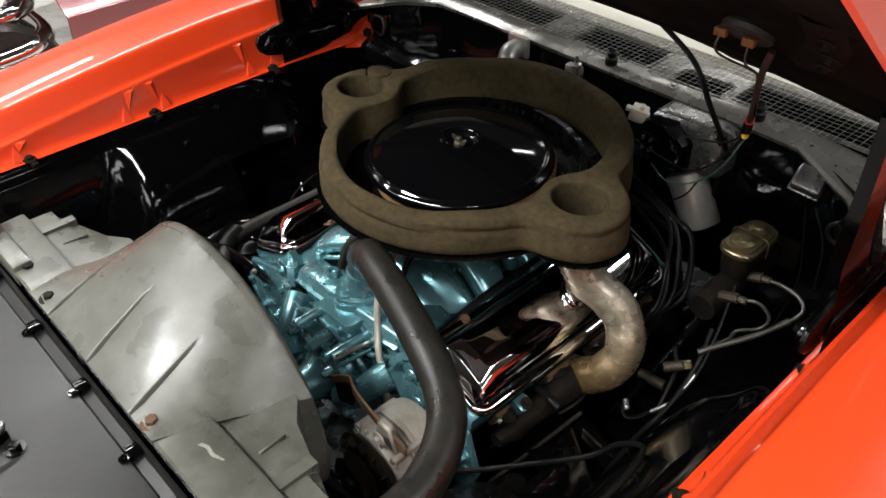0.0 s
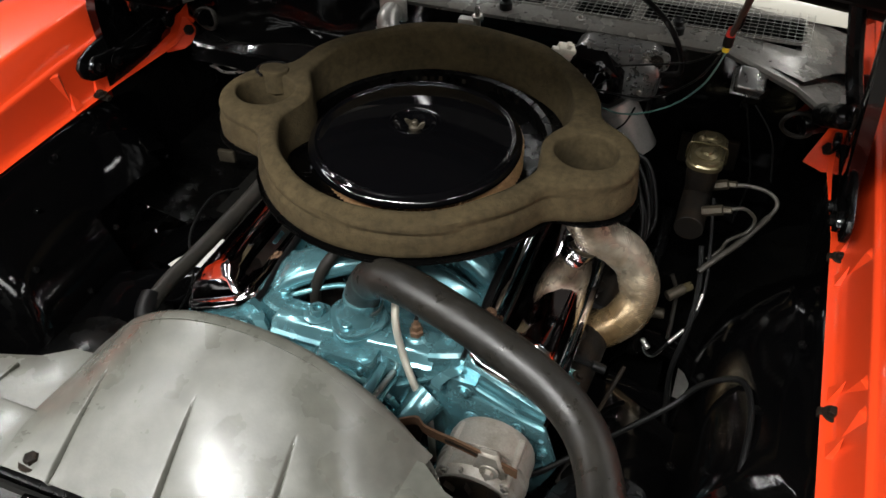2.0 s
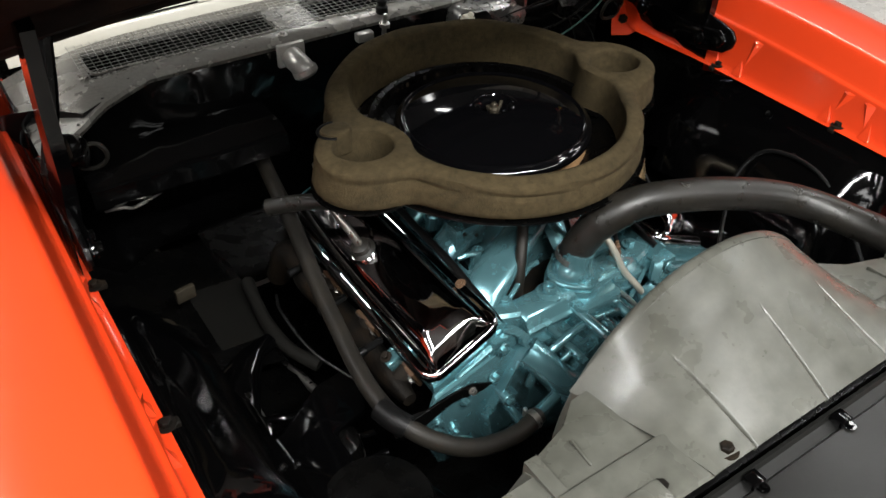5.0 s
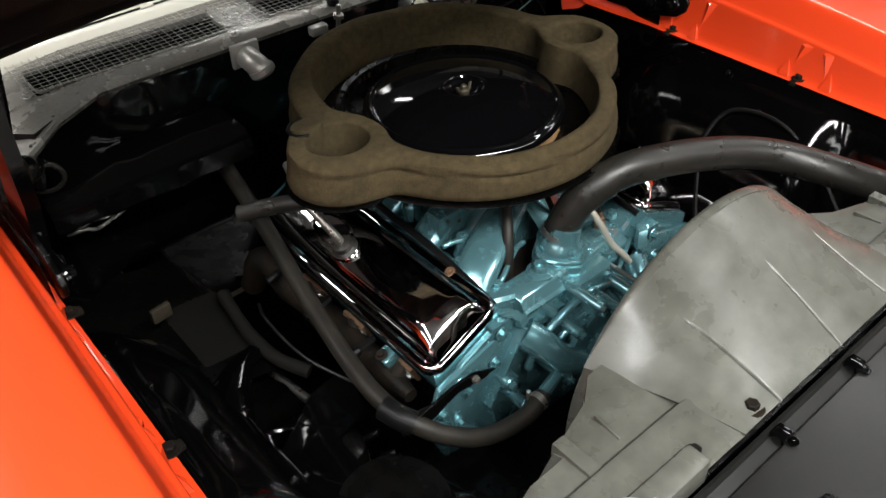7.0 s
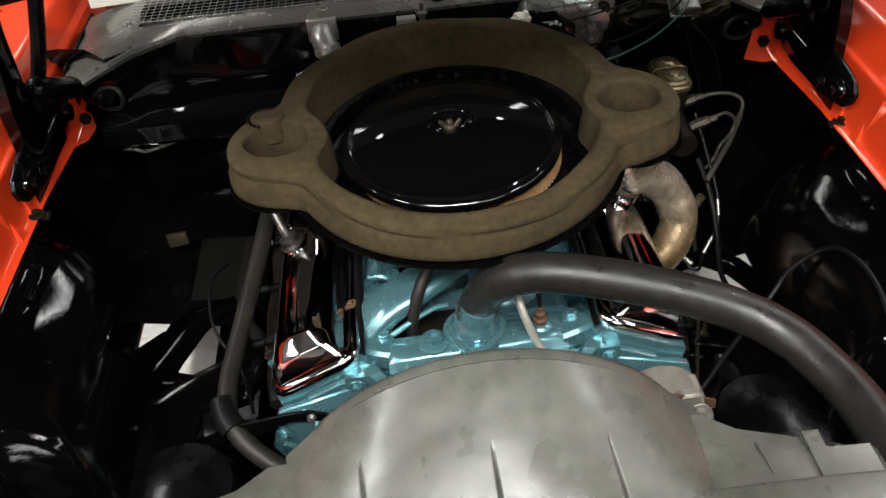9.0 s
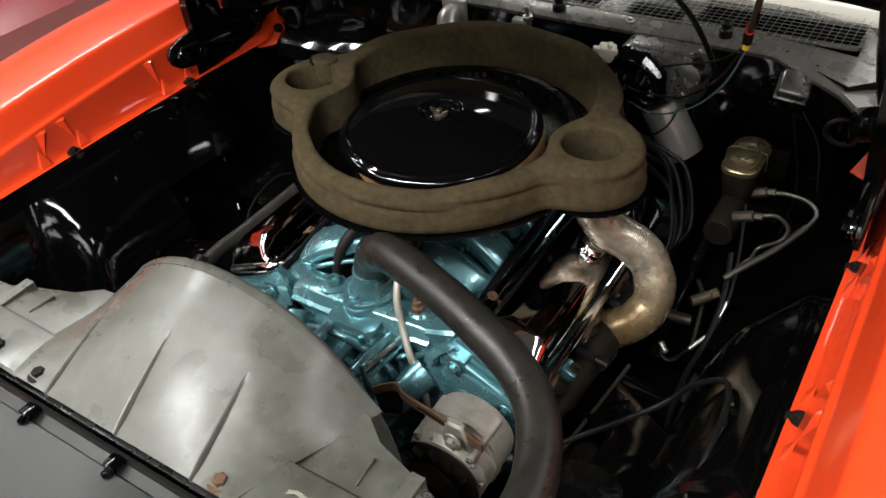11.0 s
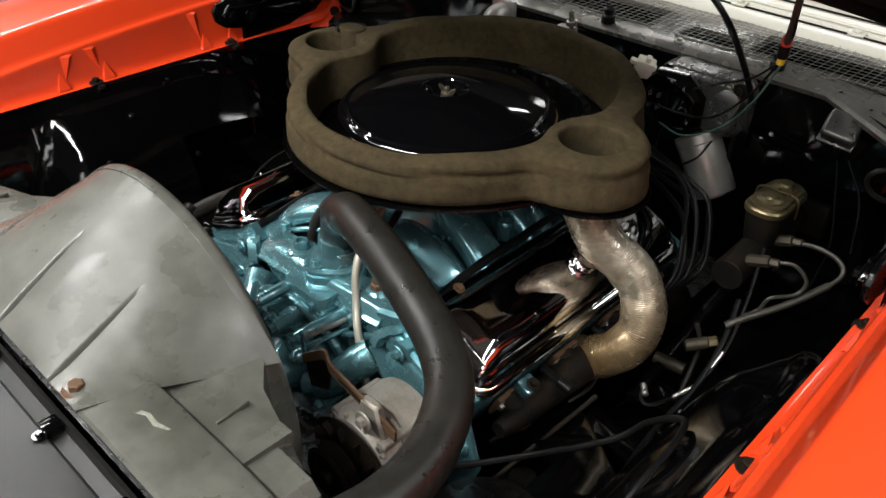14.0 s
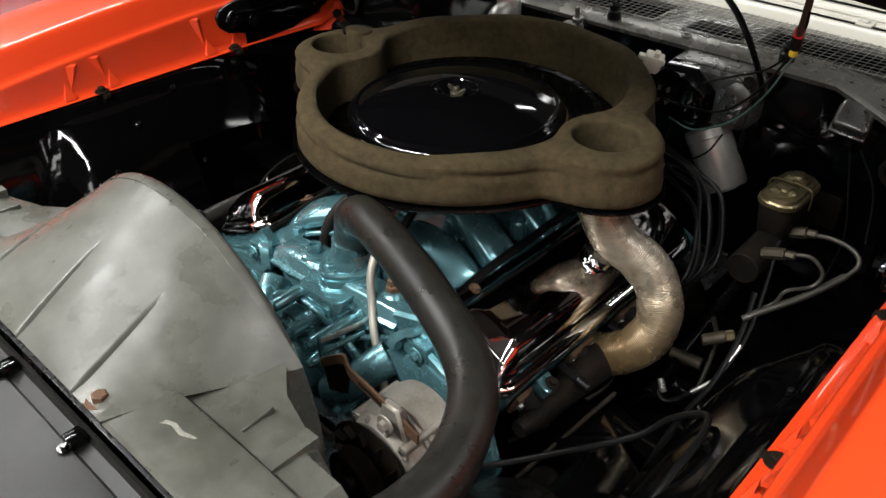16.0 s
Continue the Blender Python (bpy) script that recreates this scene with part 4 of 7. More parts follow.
def engine_core():
    # crankcase and the valley between the heads
    sec = lambda y: [(XE + x, y, z) for x, z in ((-0.16, 0.42), (-0.19, 0.55), (-0.22, 0.60), (-0.12, 0.70), (0.12, 0.70), (0.22, 0.60), (0.19, 0.55), (0.16, 0.42))]
    part("block", bevel(loft([sec(-0.33), sec(0.30)], close=True, caps=True), 0.01), TEAL, engine)
    for s in (-1, 1):
        c, u, n = V(XE + s * 0.278, 0, 0.75), V(-s * 0.899, 0, 0.438), V(s * 0.438, 0, 0.899)
        P = lambda a, y, b: c + u * a + n * b + V(0, y, 0)
        # head: angled casting under the cover
        prof = ((-0.074, -0.005), (0.086, -0.004), (0.094, -0.03), (0.095, -0.10), (0.05, -0.14), (-0.06, -0.14), (-0.084, -0.09), (-0.082, -0.03))
        hd = loft([[P(a, y, b) for a, b in prof] for y in (-0.315, -0.30, -0.10, 0.10, 0.265, 0.28)], close=True, caps=True)
        head = part("cylinder_head", bevel(hd, 0.006), TEAL, engine)
        for y in (-0.20, 0.14):
            ear = box((0.03, 0.032, 0.026), Matrix.Translation(P(-0.100, y, -0.03)) @ Matrix.Rotation(s * radians(26), 4, "Y"), 0.005)
            part("boss", ear, TEAL, head)
            bolt(head, P(-0.105, y, -0.012), n, 0.0065, IRON)
        # front pad with its bolts
        part("front_pad", plate(rounded(0.13, 0.075, 0.015), 0.012, Matrix.Translation(P(0.01, -0.315, -0.06)) @ Matrix(((u.x, 0, 0, 0), (0, 0, -1, 0), (u.z, 1, 0, 0), (0, 0, 0, 1))), 0.003), TEAL, head)
        for a, b in ((-0.05, -0.05), (0.06, -0.04), (0.02, -0.09)):
            bolt(head, P(a, -0.334, b), (0, -1, 0), 0.008, TEAL)

        # broad front face of the head and bank with its raised ribs
        X = lambda x: XE + s * x
        face = plate([(X(0.12), 0.66), (X(0.19), 0.735), (X(0.225), 0.728), (X(0.345), 0.692), (X(0.372), 0.60), (X(0.335), 0.505), (X(0.20), 0.47), (X(0.13), 0.55)], 0.014, Matrix(((1, 0, 0, 0), (0, 0, -1, -0.318), (0, 1, 0, 0), (0, 0, 0, 1))), 0.004, 2)
        fc = part("bank_face", face, TEAL, engine)
        for xa, za, xb, zb, r in ((0.352, 0.61, 0.262, 0.525, 0.007), (0.318, 0.56, 0.342, 0.67, 0.006)):
            part("rib", rod((X(xa), -0.331, za), (X(xb), -0.331, zb), r, 12), TEAL, fc)
        for x, z in ((0.285, 0.655), (0.305, 0.585), (0.345, 0.64)):
            part("boss", rod((X(x), -0.33, z), (X(x), -0.338, z), 0.012, 16), TEAL, fc)
            bolt(fc, (X(x), -0.338, z), (0, -1, 0), 0.0066, TEAL, washer=False)

        # chrome rocker cover: flange, walls, crowned top, sloped ends
        def ring(y, w0, w1, h, r=0.02):
            rx, rz = min(0.82 * w1, 1.9 * r), max(0.0006, min(1.3 * r, h - 0.0114))
            arc = [(-w1 + rx * (1 - math.cos(a)), h - rz + rz * math.sin(a)) for a in [math.pi * k / 16 for k in range(9)]]
            pts = [(-w0, 0.006), (-w0 + 0.002, 0.0108)] + arc + [(-0.004, h + 0.0008), (0.004, h + 0.0008)] + [(-a, b) for a, b in reversed(arc)] + [(w0 - 0.002, 0.0108), (w0, 0.006)]
            return [P(a + 0.004, y, b) for a, b in pts]
        y0, y1 = (-0.322, 0.25) if s < 0 else (-0.308, 0.262)
        W = 0.0690
        rings = [ring(y0 + dy, W - dw, W - 0.007 - dw, h, r * 1.35) for dy, h, r, dw in ((0.0100, 0.012, 0.002, 0.006), (0.0115, 0.016, 0.003, 0.002), (0.0130, 0.0190, 0.005, 0.001), (0.0270, 0.0385, 0.009, 0.0), (0.0284, 0.0403, 0.0105, 0.0), (0.0310, 0.0422, 0.012, 0.0),
                 (0.0500, 0.0530, 0.016, 0.0), (0.0535, 0.0547, 0.017, 0.0), (0.0580, 0.0556, 0.018, 0.0), (0.066, 0.0559, 0.018, 0.0))]
        rings += [ring(0.0, W, W - 0.007, 0.056, 0.0245)] + [ring(y1 - dy, W, W - 0.007, h, r * 1.35) for dy, h, r in ((0.058, 0.056, 0.018), (0.05, 0.055, 0.018), (0.035, 0.046, 0.014), (0.022, 0.026, 0.008), (0.018, 0.012, 0.002))]
        body = loft(rings)
        vs = list(body.verts)
        nn = len(rings[0])
        body.faces.new(vs[:nn])
        body.faces.new(vs[-nn:])
        cover = part("valve_cover", body, CHROME, engine, "polished chrome rocker cover", smooth=40)
        fl_o = rounded(0.174, y1 - y0, 0.034, 7)
        fl_i = rounded(0.141, y1 - y0 - 0.032, 0.024, 7)
        lay = []
        for pts, b in ((fl_o, -0.004), (fl_o, 0.001), ([(a * 0.985, q * 0.995) for a, q in fl_o], 0.0045), ([(a * 0.955, q * 0.986) for a, q in fl_o], 0.0085), ([(a * 0.92, q * 0.976) for a, q in fl_o], 0.0098), (fl_i, 0.0088), (fl_i, 0.012)):
            lay.append([P(a + 0.004, q + (y0 + y1) / 2, b) for a, q in pts])
        part("flange", loft(lay, close=True), CHROME, cover, smooth=40)
        for y in (-0.20, 0.10):
            bolt(cover, P(0.083, y, 0.008), n, 0.0058, RUST if y == -0.20 else IRON)
        # pressed recess beside the filler
        part("recess_lip", loft([[P(0.004 + 0.03 * math.cos(t) * k, 0.03 + 0.06 * math.sin(t) * k, b) for t in [2 * math.pi * q / 32 for q in range(32)]] for k, b in ((1.0, 0.0565), (0.95, 0.0595), (0.88, 0.0600), (0.80, 0.0575))], close=True), CHROME, cover)
        if s < 0:      # breather grommet and pipe
            br = part("breather", lathe([(0.024, 0), (0.025, 0.008), (0.019, 0.012), (0.018, 0.022), (0.010, 0.026)], axis_matrix(P(-0.008, -0.03, 0.056), n), 28), RUBBER, cover)
            part("ferrule", lathe([(0.0245, 0), (0.0275, 0.0015), (0.0275, 0.004), (0.0255, 0.006)], axis_matrix(P(-0.008, -0.03, 0.0555), n), 28), CHROME, br)
            part("pipe", tube([P(-0.008, -0.03, 0.07), P(-0.006, -0.02, 0.10), P(0.0, 0.03, 0.15), P(0.03, 0.12, 0.17)], 0.008, 12), STEEL, cover)
        else:          # filler cap
            cp = part("filler_cap", lathe([(0.030, 0), (0.032, 0.006), (0.030, 0.016), (0.022, 0.020), (0.021, 0.034), (0.012, 0.037), (0, 0.037)], axis_matrix(P(-0.004, 0.0, 0.058), n), 32), CHROME, cover, "chrome oil filler cap")
            part("grip", box((0.05, 0.012, 0.012), axis_matrix(P(-0.004, 0.0, 0.10), n), 0.004), CHROME, cover)
        # exhaust manifold below
        mp = [P(-0.118, y, -0.055) for y in (-0.27, -0.15, 0.0, 0.12, 0.22)]
        mp = [p + V(0, 0, -0.01) for p in mp]
        ex = part("exhaust_manifold", tube(mp + [mp[-1] + V(s * 0.01, 0.06, -0.10)], 0.030, 16, radii=lambda q: (0.45 + 0.55 * min(1.0, q * 5)) * (1 + 0.10 * math.sin(q * 24))), IRON, engine, "heat-stained cast iron exhaust manifold")
        for y in (-0.22, -0.08, 0.06, 0.19):
            part("port", tube([P(-0.085, y, -0.06), P(-0.11, y, -0.065), P(-0.13, y, -0.085)], 0.024, 14), IRON, ex)
            part("port_flange", box((0.010, 0.064, 0.046), Matrix.Translation(P(-0.090, y, -0.06)) @ Matrix.Rotation(s * radians(26), 4, "Y"), 0.004), RUST, ex)
            for dy in (-0.026, 0.026):
                bolt(ex, P(-0.095, y + dy, -0.052), -u * 1.0, 0.0062, STEEL)
        for y in (-0.15, -0.01, 0.125):     # spark plugs
            part("spark_plug", join(rod(P(-0.09, y, -0.03), P(-0.125, y, -0.022), 0.007, 6), rod(P(-0.125, y, -0.022), P(-0.15, y, -0.016), 0.009, 12)), TAPE, head)


engine_core()


def cast(sections, r=0.004, seg=2):
    """Closed cast form through equal rings, with softened edges."""
    return bevel(loft(sections, close=True, caps=True), r, seg, 28)


def slab(x0, x1, y0, y1, z0, z1, r=0.004, m=None):
    bm = cast([[(x0, y, z0), (x1, y, z0), (x1, y, z1), (x0, y, z1)] for y in (y0, y1)], r)
    if m is not None:
        bmesh.ops.transform(bm, matrix=m, verts=bm.verts)
    return bm


def runner(ctr, wide, high, narrow=0.3):
    """Arched intake runner: flattened oval section along a curve."""
    path = spline([Vector(p) for p in ctr], 7)
    secs = []
    for q, p in enumerate(path):
        t = (path[min(q + 1, len(path) - 1)] - path[max(q - 1, 0)]).normalized()
        side = t.cross(V(0, 0, 1)).normalized()
        up = side.cross(t).normalized()
        w = wide * (1 - narrow * q / len(path))
        secs.append([p + side * w * math.copysign(abs(math.cos(a)) ** 0.7, math.cos(a)) + up * high * math.copysign(abs(math.sin(a)) ** 0.8, math.sin(a)) for a in [2 * math.pi * k / 24 for k in range(24)]])
    return loft(secs, close=True, caps=True)


def manifold():
    """Intake manifold: plenum, arched runners, and the water crossover with its thermostat neck."""
    core = loft([[(XE + x * k, y, z) for x, z in ((-0.12, 0.70), (-0.115, 0.755), (-0.06, 0.80), (-0.05, 0.845), (0.05, 0.845), (0.06, 0.80), (0.115, 0.755), (0.12, 0.70))] for y, k in ((-0.165, 0.75), (-0.14, 1), (0.2, 1), (0.22, 0.8))], close=True, caps=True)
    mf = part("intake_manifold", bevel(core, 0.012, 3), TEAL, engine, smooth=50)
    for s in (-1, 1):
        for y0, y1 in ((-0.085, -0.075), (0.045, 0.05), (0.17, 0.14)):
            part("runner", runner([(XE + s * 0.200, y0, 0.722), (XE + s * 0.168, y0, 0.765), (XE + s * 0.115, y0 * 0.98, 0.806), (XE + s * 0.055, y1, 0.828), (XE - s * 0.005, y1, 0.834)], 0.040, 0.024), TEAL, mf, smooth=60)
        # side rail along the head, with its bolts
        part("rail", cast([[(XE + s * q, y, z) for q, z in ((0.15, 0.735), (0.15, 0.758), (0.19, 0.772), (0.197, 0.75))] for y in (-0.21, 0.24)], 0.005), TEAL, mf)
        for y in (-0.06, 0.08):
            bolt(mf, (XE + s * 0.172, y, 0.765), (-s * 0.35, 0, 1), 0.009, TEAL)
        part("lug", lathe([(0.016, 0), (0.016, 0.03), (0.013, 0.034)], pose(XE + s * 0.135, 0.0, 0.765), 24), TEAL, mf)
        bolt(mf, (XE + s * 0.135, 0.0, 0.798), (0, 0, 1), 0.0085, TEAL)
    # passenger front runner: a broad smooth arch over the valley opening
    fr = part("runner", runner([(-0.178, -0.238, 0.735), (-0.158, -0.231, 0.768), (-0.125, -0.218, 0.795), (-0.078, -0.196, 0.809), (-0.03, -0.172, 0.817), (0.02, -0.15, 0.820)], 0.043, 0.021, 0.2), TEAL, mf, smooth=70)
    part("casting_ring", lathe([(0.0045, -0.002), (0.0045, 0.0016), (0.003, 0.0016), (0.0028, 0.0002), (0, 0.0002)], axis_matrix((-0.0784, -0.1913, 0.8296), (-0.2, -0.2, 1)), 20), TEAL, fr)
    part("lip", tube([(-0.150, -0.262, 0.752), (-0.118, -0.262, 0.772), (-0.085, -0.248, 0.783), (-0.045, -0.228, 0.789), (-0.02, -0.222, 0.787)], 0.0055, 12), TEAL, fr)
    # driver front runner: a sharp ridge that fans out to the front
    rg = [(0.02, -0.166, 0.838, 0.9), (0.053, -0.163, 0.837, 1.0), (0.09, -0.156, 0.829, 1.05), (0.13, -0.150, 0.812, 1.0), (0.165, -0.148, 0.792, 0.85), (0.190, -0.148, 0.777, 0.55), (0.200, -0.148, 0.764, 0.3)]
    ridge = loft([[V(x, y, z) + V(0, p * k, q * (0.5 + 0.5 * k)) for p, q in ((-0.078, -0.064), (-0.070, -0.046), (-0.052, -0.033), (-0.028, -0.016), (-0.010, -0.0035), (0, 0), (0.010, -0.003), (0.024, -0.014), (0.04, -0.03), (0.05, -0.055))] for x, y, z, k in rg])
    rd = part("ridge", ridge, TEAL, mf, smooth=70)
    for k in (-1, 1):
        part("casting_dot", lathe([(0.0035, -0.003), (0.0032, 0.002), (0, 0.0028)], pose(0.1282 + 0.004 * k, -0.1219 + 0.003 * k, 0.806), 12), TEAL, rd)
    for k in range(5):      # raised casting mark, too worn to read
        part("casting_mark", box((0.005, 0.010, 0.003), pose(0.086 + 0.011 * k, -0.186 + 0.001 * k, 0.8055 - 0.004 * k, 14, 14, 0), 0.0008), TEAL, rd)
    part("shelf", cast([[(x, -0.245, z - 0.026), (x, -0.243, z - 0.004), (x, -0.215, z), (x, -0.19, z + 0.002), (x, -0.19, z - 0.026)] for x, z in ((0.055, 0.772), (0.10, 0.774), (0.16, 0.768), (0.185, 0.758))], 0.004), TEAL, mf)
    # upright stud boss and the choke stove behind it
    part("boss", lathe([(0.017, 0), (0.0135, 0.012), (0.0125, 0.040), (0.0105, 0.044), (0.006, 0.044), (0.005, 0.038), (0, 0.038)], pose(-0.107, -0.149, 0.763), 24), TEAL, mf)
    part("choke_stove", slab(-0.135, -0.072, -0.118, -0.082, 0.79, 0.838, 0.005), TEAL, mf)
    for x, z in ((-0.118, 0.828), (-0.09, 0.815)):
        part("screw", rod((x, -0.1185, z), (x, -0.122, z), 0.0042, 10), IRON, mf)
    part("link_arm", tube([(-0.150, -0.145, 0.800), (-0.128, -0.150, 0.803), (-0.100, -0.156, 0.795), (-0.080, -0.150, 0.800), (-0.055, -0.145, 0.812)], 0.0055, 10), TEAL, mf)
    part("lug", slab(-0.165, -0.138, -0.205, -0.175, 0.765, 0.792, 0.005), TEAL, mf)
    bolt(mf, (-0.152, -0.19, 0.792), (0, 0, 1), 0.0075, TEAL)

    # water crossover across the front
    sec = ((-0.0375, -0.004), (-0.0385, 0.002), (-0.034, 0.006), (-0.0315, 0.008), (-0.026, 0.026), (-0.020, 0.031), (0.022, 0.031), (0.030, 0.024), (0.031, -0.004))
    bar = loft([[(x, yy + p, 0.748 + q * k) for p, q in sec] for x, yy, k in ((-0.126, -0.300, 0.75), (-0.118, -0.299, 1.0), (-0.06, -0.299, 1.02), (0.0, -0.298, 1.04), (0.07, -0.294, 1.0), (0.12, -0.288, 0.95), (0.160, -0.283, 0.85), (0.168, -0.282, 0.6))], close=True, caps=True)
    cr = part("water_crossover", bevel(bar, 0.003, 2, 40), TEAL, engine, smooth=45)
    part("plug_boss", lathe([(0.027, 0), (0.0255, 0.006), (0.022, 0.008), (0.0205, 0.0085), (0.0145, 0.0095), (0.0135, 0.020), (0.012, 0.022), (0.008, 0.022), (0.007, 0.015), (0, 0.015)], pose(-0.050, -0.295, 0.776), 32), TEAL, cr, smooth=40)
    nk = V(0.020, -0.277, 0.778)
    part("thermostat_base", loft([[(nk.x + r * math.cos(t) * (1 + 0.10 * math.cos(2 * t)), nk.y + r * math.sin(t) - 0.012 * max(0, -math.sin(t)) ** 3, nk.z + z) for t in [2 * math.pi * k / 48 for k in range(48)]] for r, z in ((0.050, -0.03), (0.050, -0.002), (0.0485, 0.001), (0.0465, 0.001), (0.0465, 0.003), (0.0475, 0.005), (0.0475, 0.010), (0.045, 0.013), (0.02, 0.013))], close=True, caps=True), TEAL, cr, smooth=40)
    part("thermostat_neck", lathe([(0.041, 0.008), (0.0405, 0.014), (0.038, 0.022), (0.0335, 0.029), (0.0305, 0.034), (0.0290, 0.060)], axis_matrix(nk, (0.13, -0.05, 1)), 36), TEAL, cr, smooth=50)
    for dx, dy in ((-0.002, -0.040), (0.004, 0.040)):
        part("bolt_lug", lathe([(0.0175, -0.004), (0.0175, 0.012), (0.015, 0.015), (0.0, 0.015)], pose(nk.x + dx, nk.y + dy, nk.z), 24), TEAL, cr)
        bolt(cr, (nk.x + dx, nk.y + dy, nk.z + 0.014), (0, 0, 1), 0.0085, TEAL)
    for k in range(4):      # tiny cast characters, too small to read
        part("casting_mark", box((0.006, 0.003, 0.0016), pose(0.082, -0.312 + 0.008 * k, 0.7785), 0.0005), TEAL, cr)
    # housing that drops from the thermostat to the pump
    part("outlet_body", cast([[(0.028 + x * k, -0.322 + y * k - dy, z) for x, y in rounded(0.104, 0.078, 0.016, 4)] for z, k, dy in ((0.655, 0.55, 0.02), (0.685, 0.74, 0.012), (0.71, 0.80, 0.006), (0.745, 0.96, 0.0), (0.762, 1.0, 0.0), (0.768, 0.96, 0.0))], 0.003), TEAL, cr, smooth=45)
    part("body_rib", cast([[(0.058 + dx, -0.360 + dy, z) for dx, dy in ((-0.006, 0.02), (-0.004, -0.006), (0.004, -0.006), (0.006, 0.02))] for z, in ((0.675,), (0.72,), (0.757,))], 0.002), TEAL, cr)
    part("side_web", cast([[(x, y, z) for x, z in ((0.085, 0.768), (0.128, 0.752), (0.135, 0.735), (0.10, 0.715), (0.082, 0.70))] for y in (-0.330, -0.305)], 0.004), TEAL, cr)
    part("outlet_tube", rod((0.058, -0.345, 0.702), (0.052, -0.412, 0.697), 0.0175, 24), TEAL, cr)
    # legs that tie the crossover to the heads
    for s in (-1, 1):
        x = lambda q: XE + s * q
        part("leg", cast([[(x(q), y + p, z + w) for p, w in ((-0.020, -0.026), (-0.020, 0.004), (-0.014, 0.010), (0.014, 0.010), (0.020, 0.004), (0.020, -0.026))] for q, y, z in ((0.135, -0.292, 0.765), (0.160, -0.286, 0.767), (0.185, -0.275, 0.766), (0.205, -0.262, 0.760))], 0.004), TEAL, cr)
        bolt(cr, (x(0.156), -0.267, 0.7735), (0, 0, 1), 0.0095, TEAL)
        part("strap", cast([[(x(q) + s * p, y + w, z) for p, w in ((-0.011, -0.004), (0.008, -0.009), (0.012, 0.004), (-0.006, 0.009))] for q, y, z in ((0.186, -0.318, 0.766), (0.176, -0.326, 0.764), (0.164, -0.334, 0.752), (0.160, -0.338, 0.735))], 0.003), TEAL, cr)
        part("head_pad", slab(min(x(0.175), x(0.225)), max(x(0.175), x(0.225)), -0.330, -0.262, 0.73, 0.757, 0.006), TEAL, cr)
        bolt(cr, (x(0.205), -0.297, 0.757), (0, 0, 1), 0.0085, TEAL)
    part("sender_boss", lathe([(0.024, 0), (0.0225, 0.014), (0.017, 0.020), (0.014, 0.022), (0, 0.022)], pose(0.127, -0.279, 0.760), 24), TEAL, cr)
    part("sender", lathe([(0.0125, 0), (0.0125, 0.010), (0.009, 0.012), (0.009, 0.022), (0.005, 0.024), (0.004, 0.034)], pose(0.127, -0.279, 0.781), 6), RUST, cr, "brass temperature sender", smooth=20)
    part("sender_lead", tube([(0.127, -0.279, 0.81), (0.125, -0.262, 0.835), (0.10, -0.22, 0.86), (0.08, -0.12, 0.90)], 0.004, 8), TAPE, cr)
    # dark sheet over the block top, in place of the valley's deep shade
    part("valley_shade_sheet", box((0.30, 0.5, 0.006), pose(XE, -0.05, 0.714), 0.002), IRON, engine)
    # fuel line and vacuum lines
    part("fuel_pipe", tube([(0.055, -0.16, 0.90), (0.072, -0.215, 0.880), (0.088, -0.268, 0.850), (0.100, -0.300, 0.815), (0.118, -0.318, 0.77), (0.142, -0.338, 0.735), (0.168, -0.352, 0.69), (0.179, -0.357, 0.66), (0.184, -0.360, 0.56)], 0.0066, 12), PALEMETAL, engine, "bent pale metal fuel pipe")
    part("pipe_nut", lathe([(0.0105, -0.008), (0.0105, 0.008)], axis_matrix((0.066, -0.197, 0.888), (0.28, -0.9, -0.35)), 6), RUST, engine, "rusty pipe nut", smooth=20)
    part("vacuum_hose", tube([(0.0, -0.13, 0.90), (-0.03, -0.18, 0.872), (-0.065, -0.225, 0.83), (-0.082, -0.245, 0.775), (-0.082, -0.245, 0.70)], 0.0105, 12), OLDRUBBER, engine)
    part("vacuum_hose", tube([(0.10, -0.02, 0.90), (0.07, -0.12, 0.872), (0.066, -0.185, 0.845), (0.070, -0.215, 0.80), (0.070, -0.22, 0.778)], 0.006, 10), TAPE, engine)
    part("fitting", lathe([(0.014, 0), (0.014, 0.010), (0.010, 0.012), (0.010, 0.02)], pose(0.070, -0.22, 0.772), 6), CAST, engine)
    # carburettor, almost hidden
    part("carburettor", cast([[(XE + x, y, z) for x, z in ((-0.07, 0.84), (-0.075, 0.90), (-0.09, 0.925), (0.09, 0.925), (0.075, 0.90), (0.07, 0.84))] for y in (-0.10, 0.10)], 0.008), CAST, engine)
    return mf


manifold()


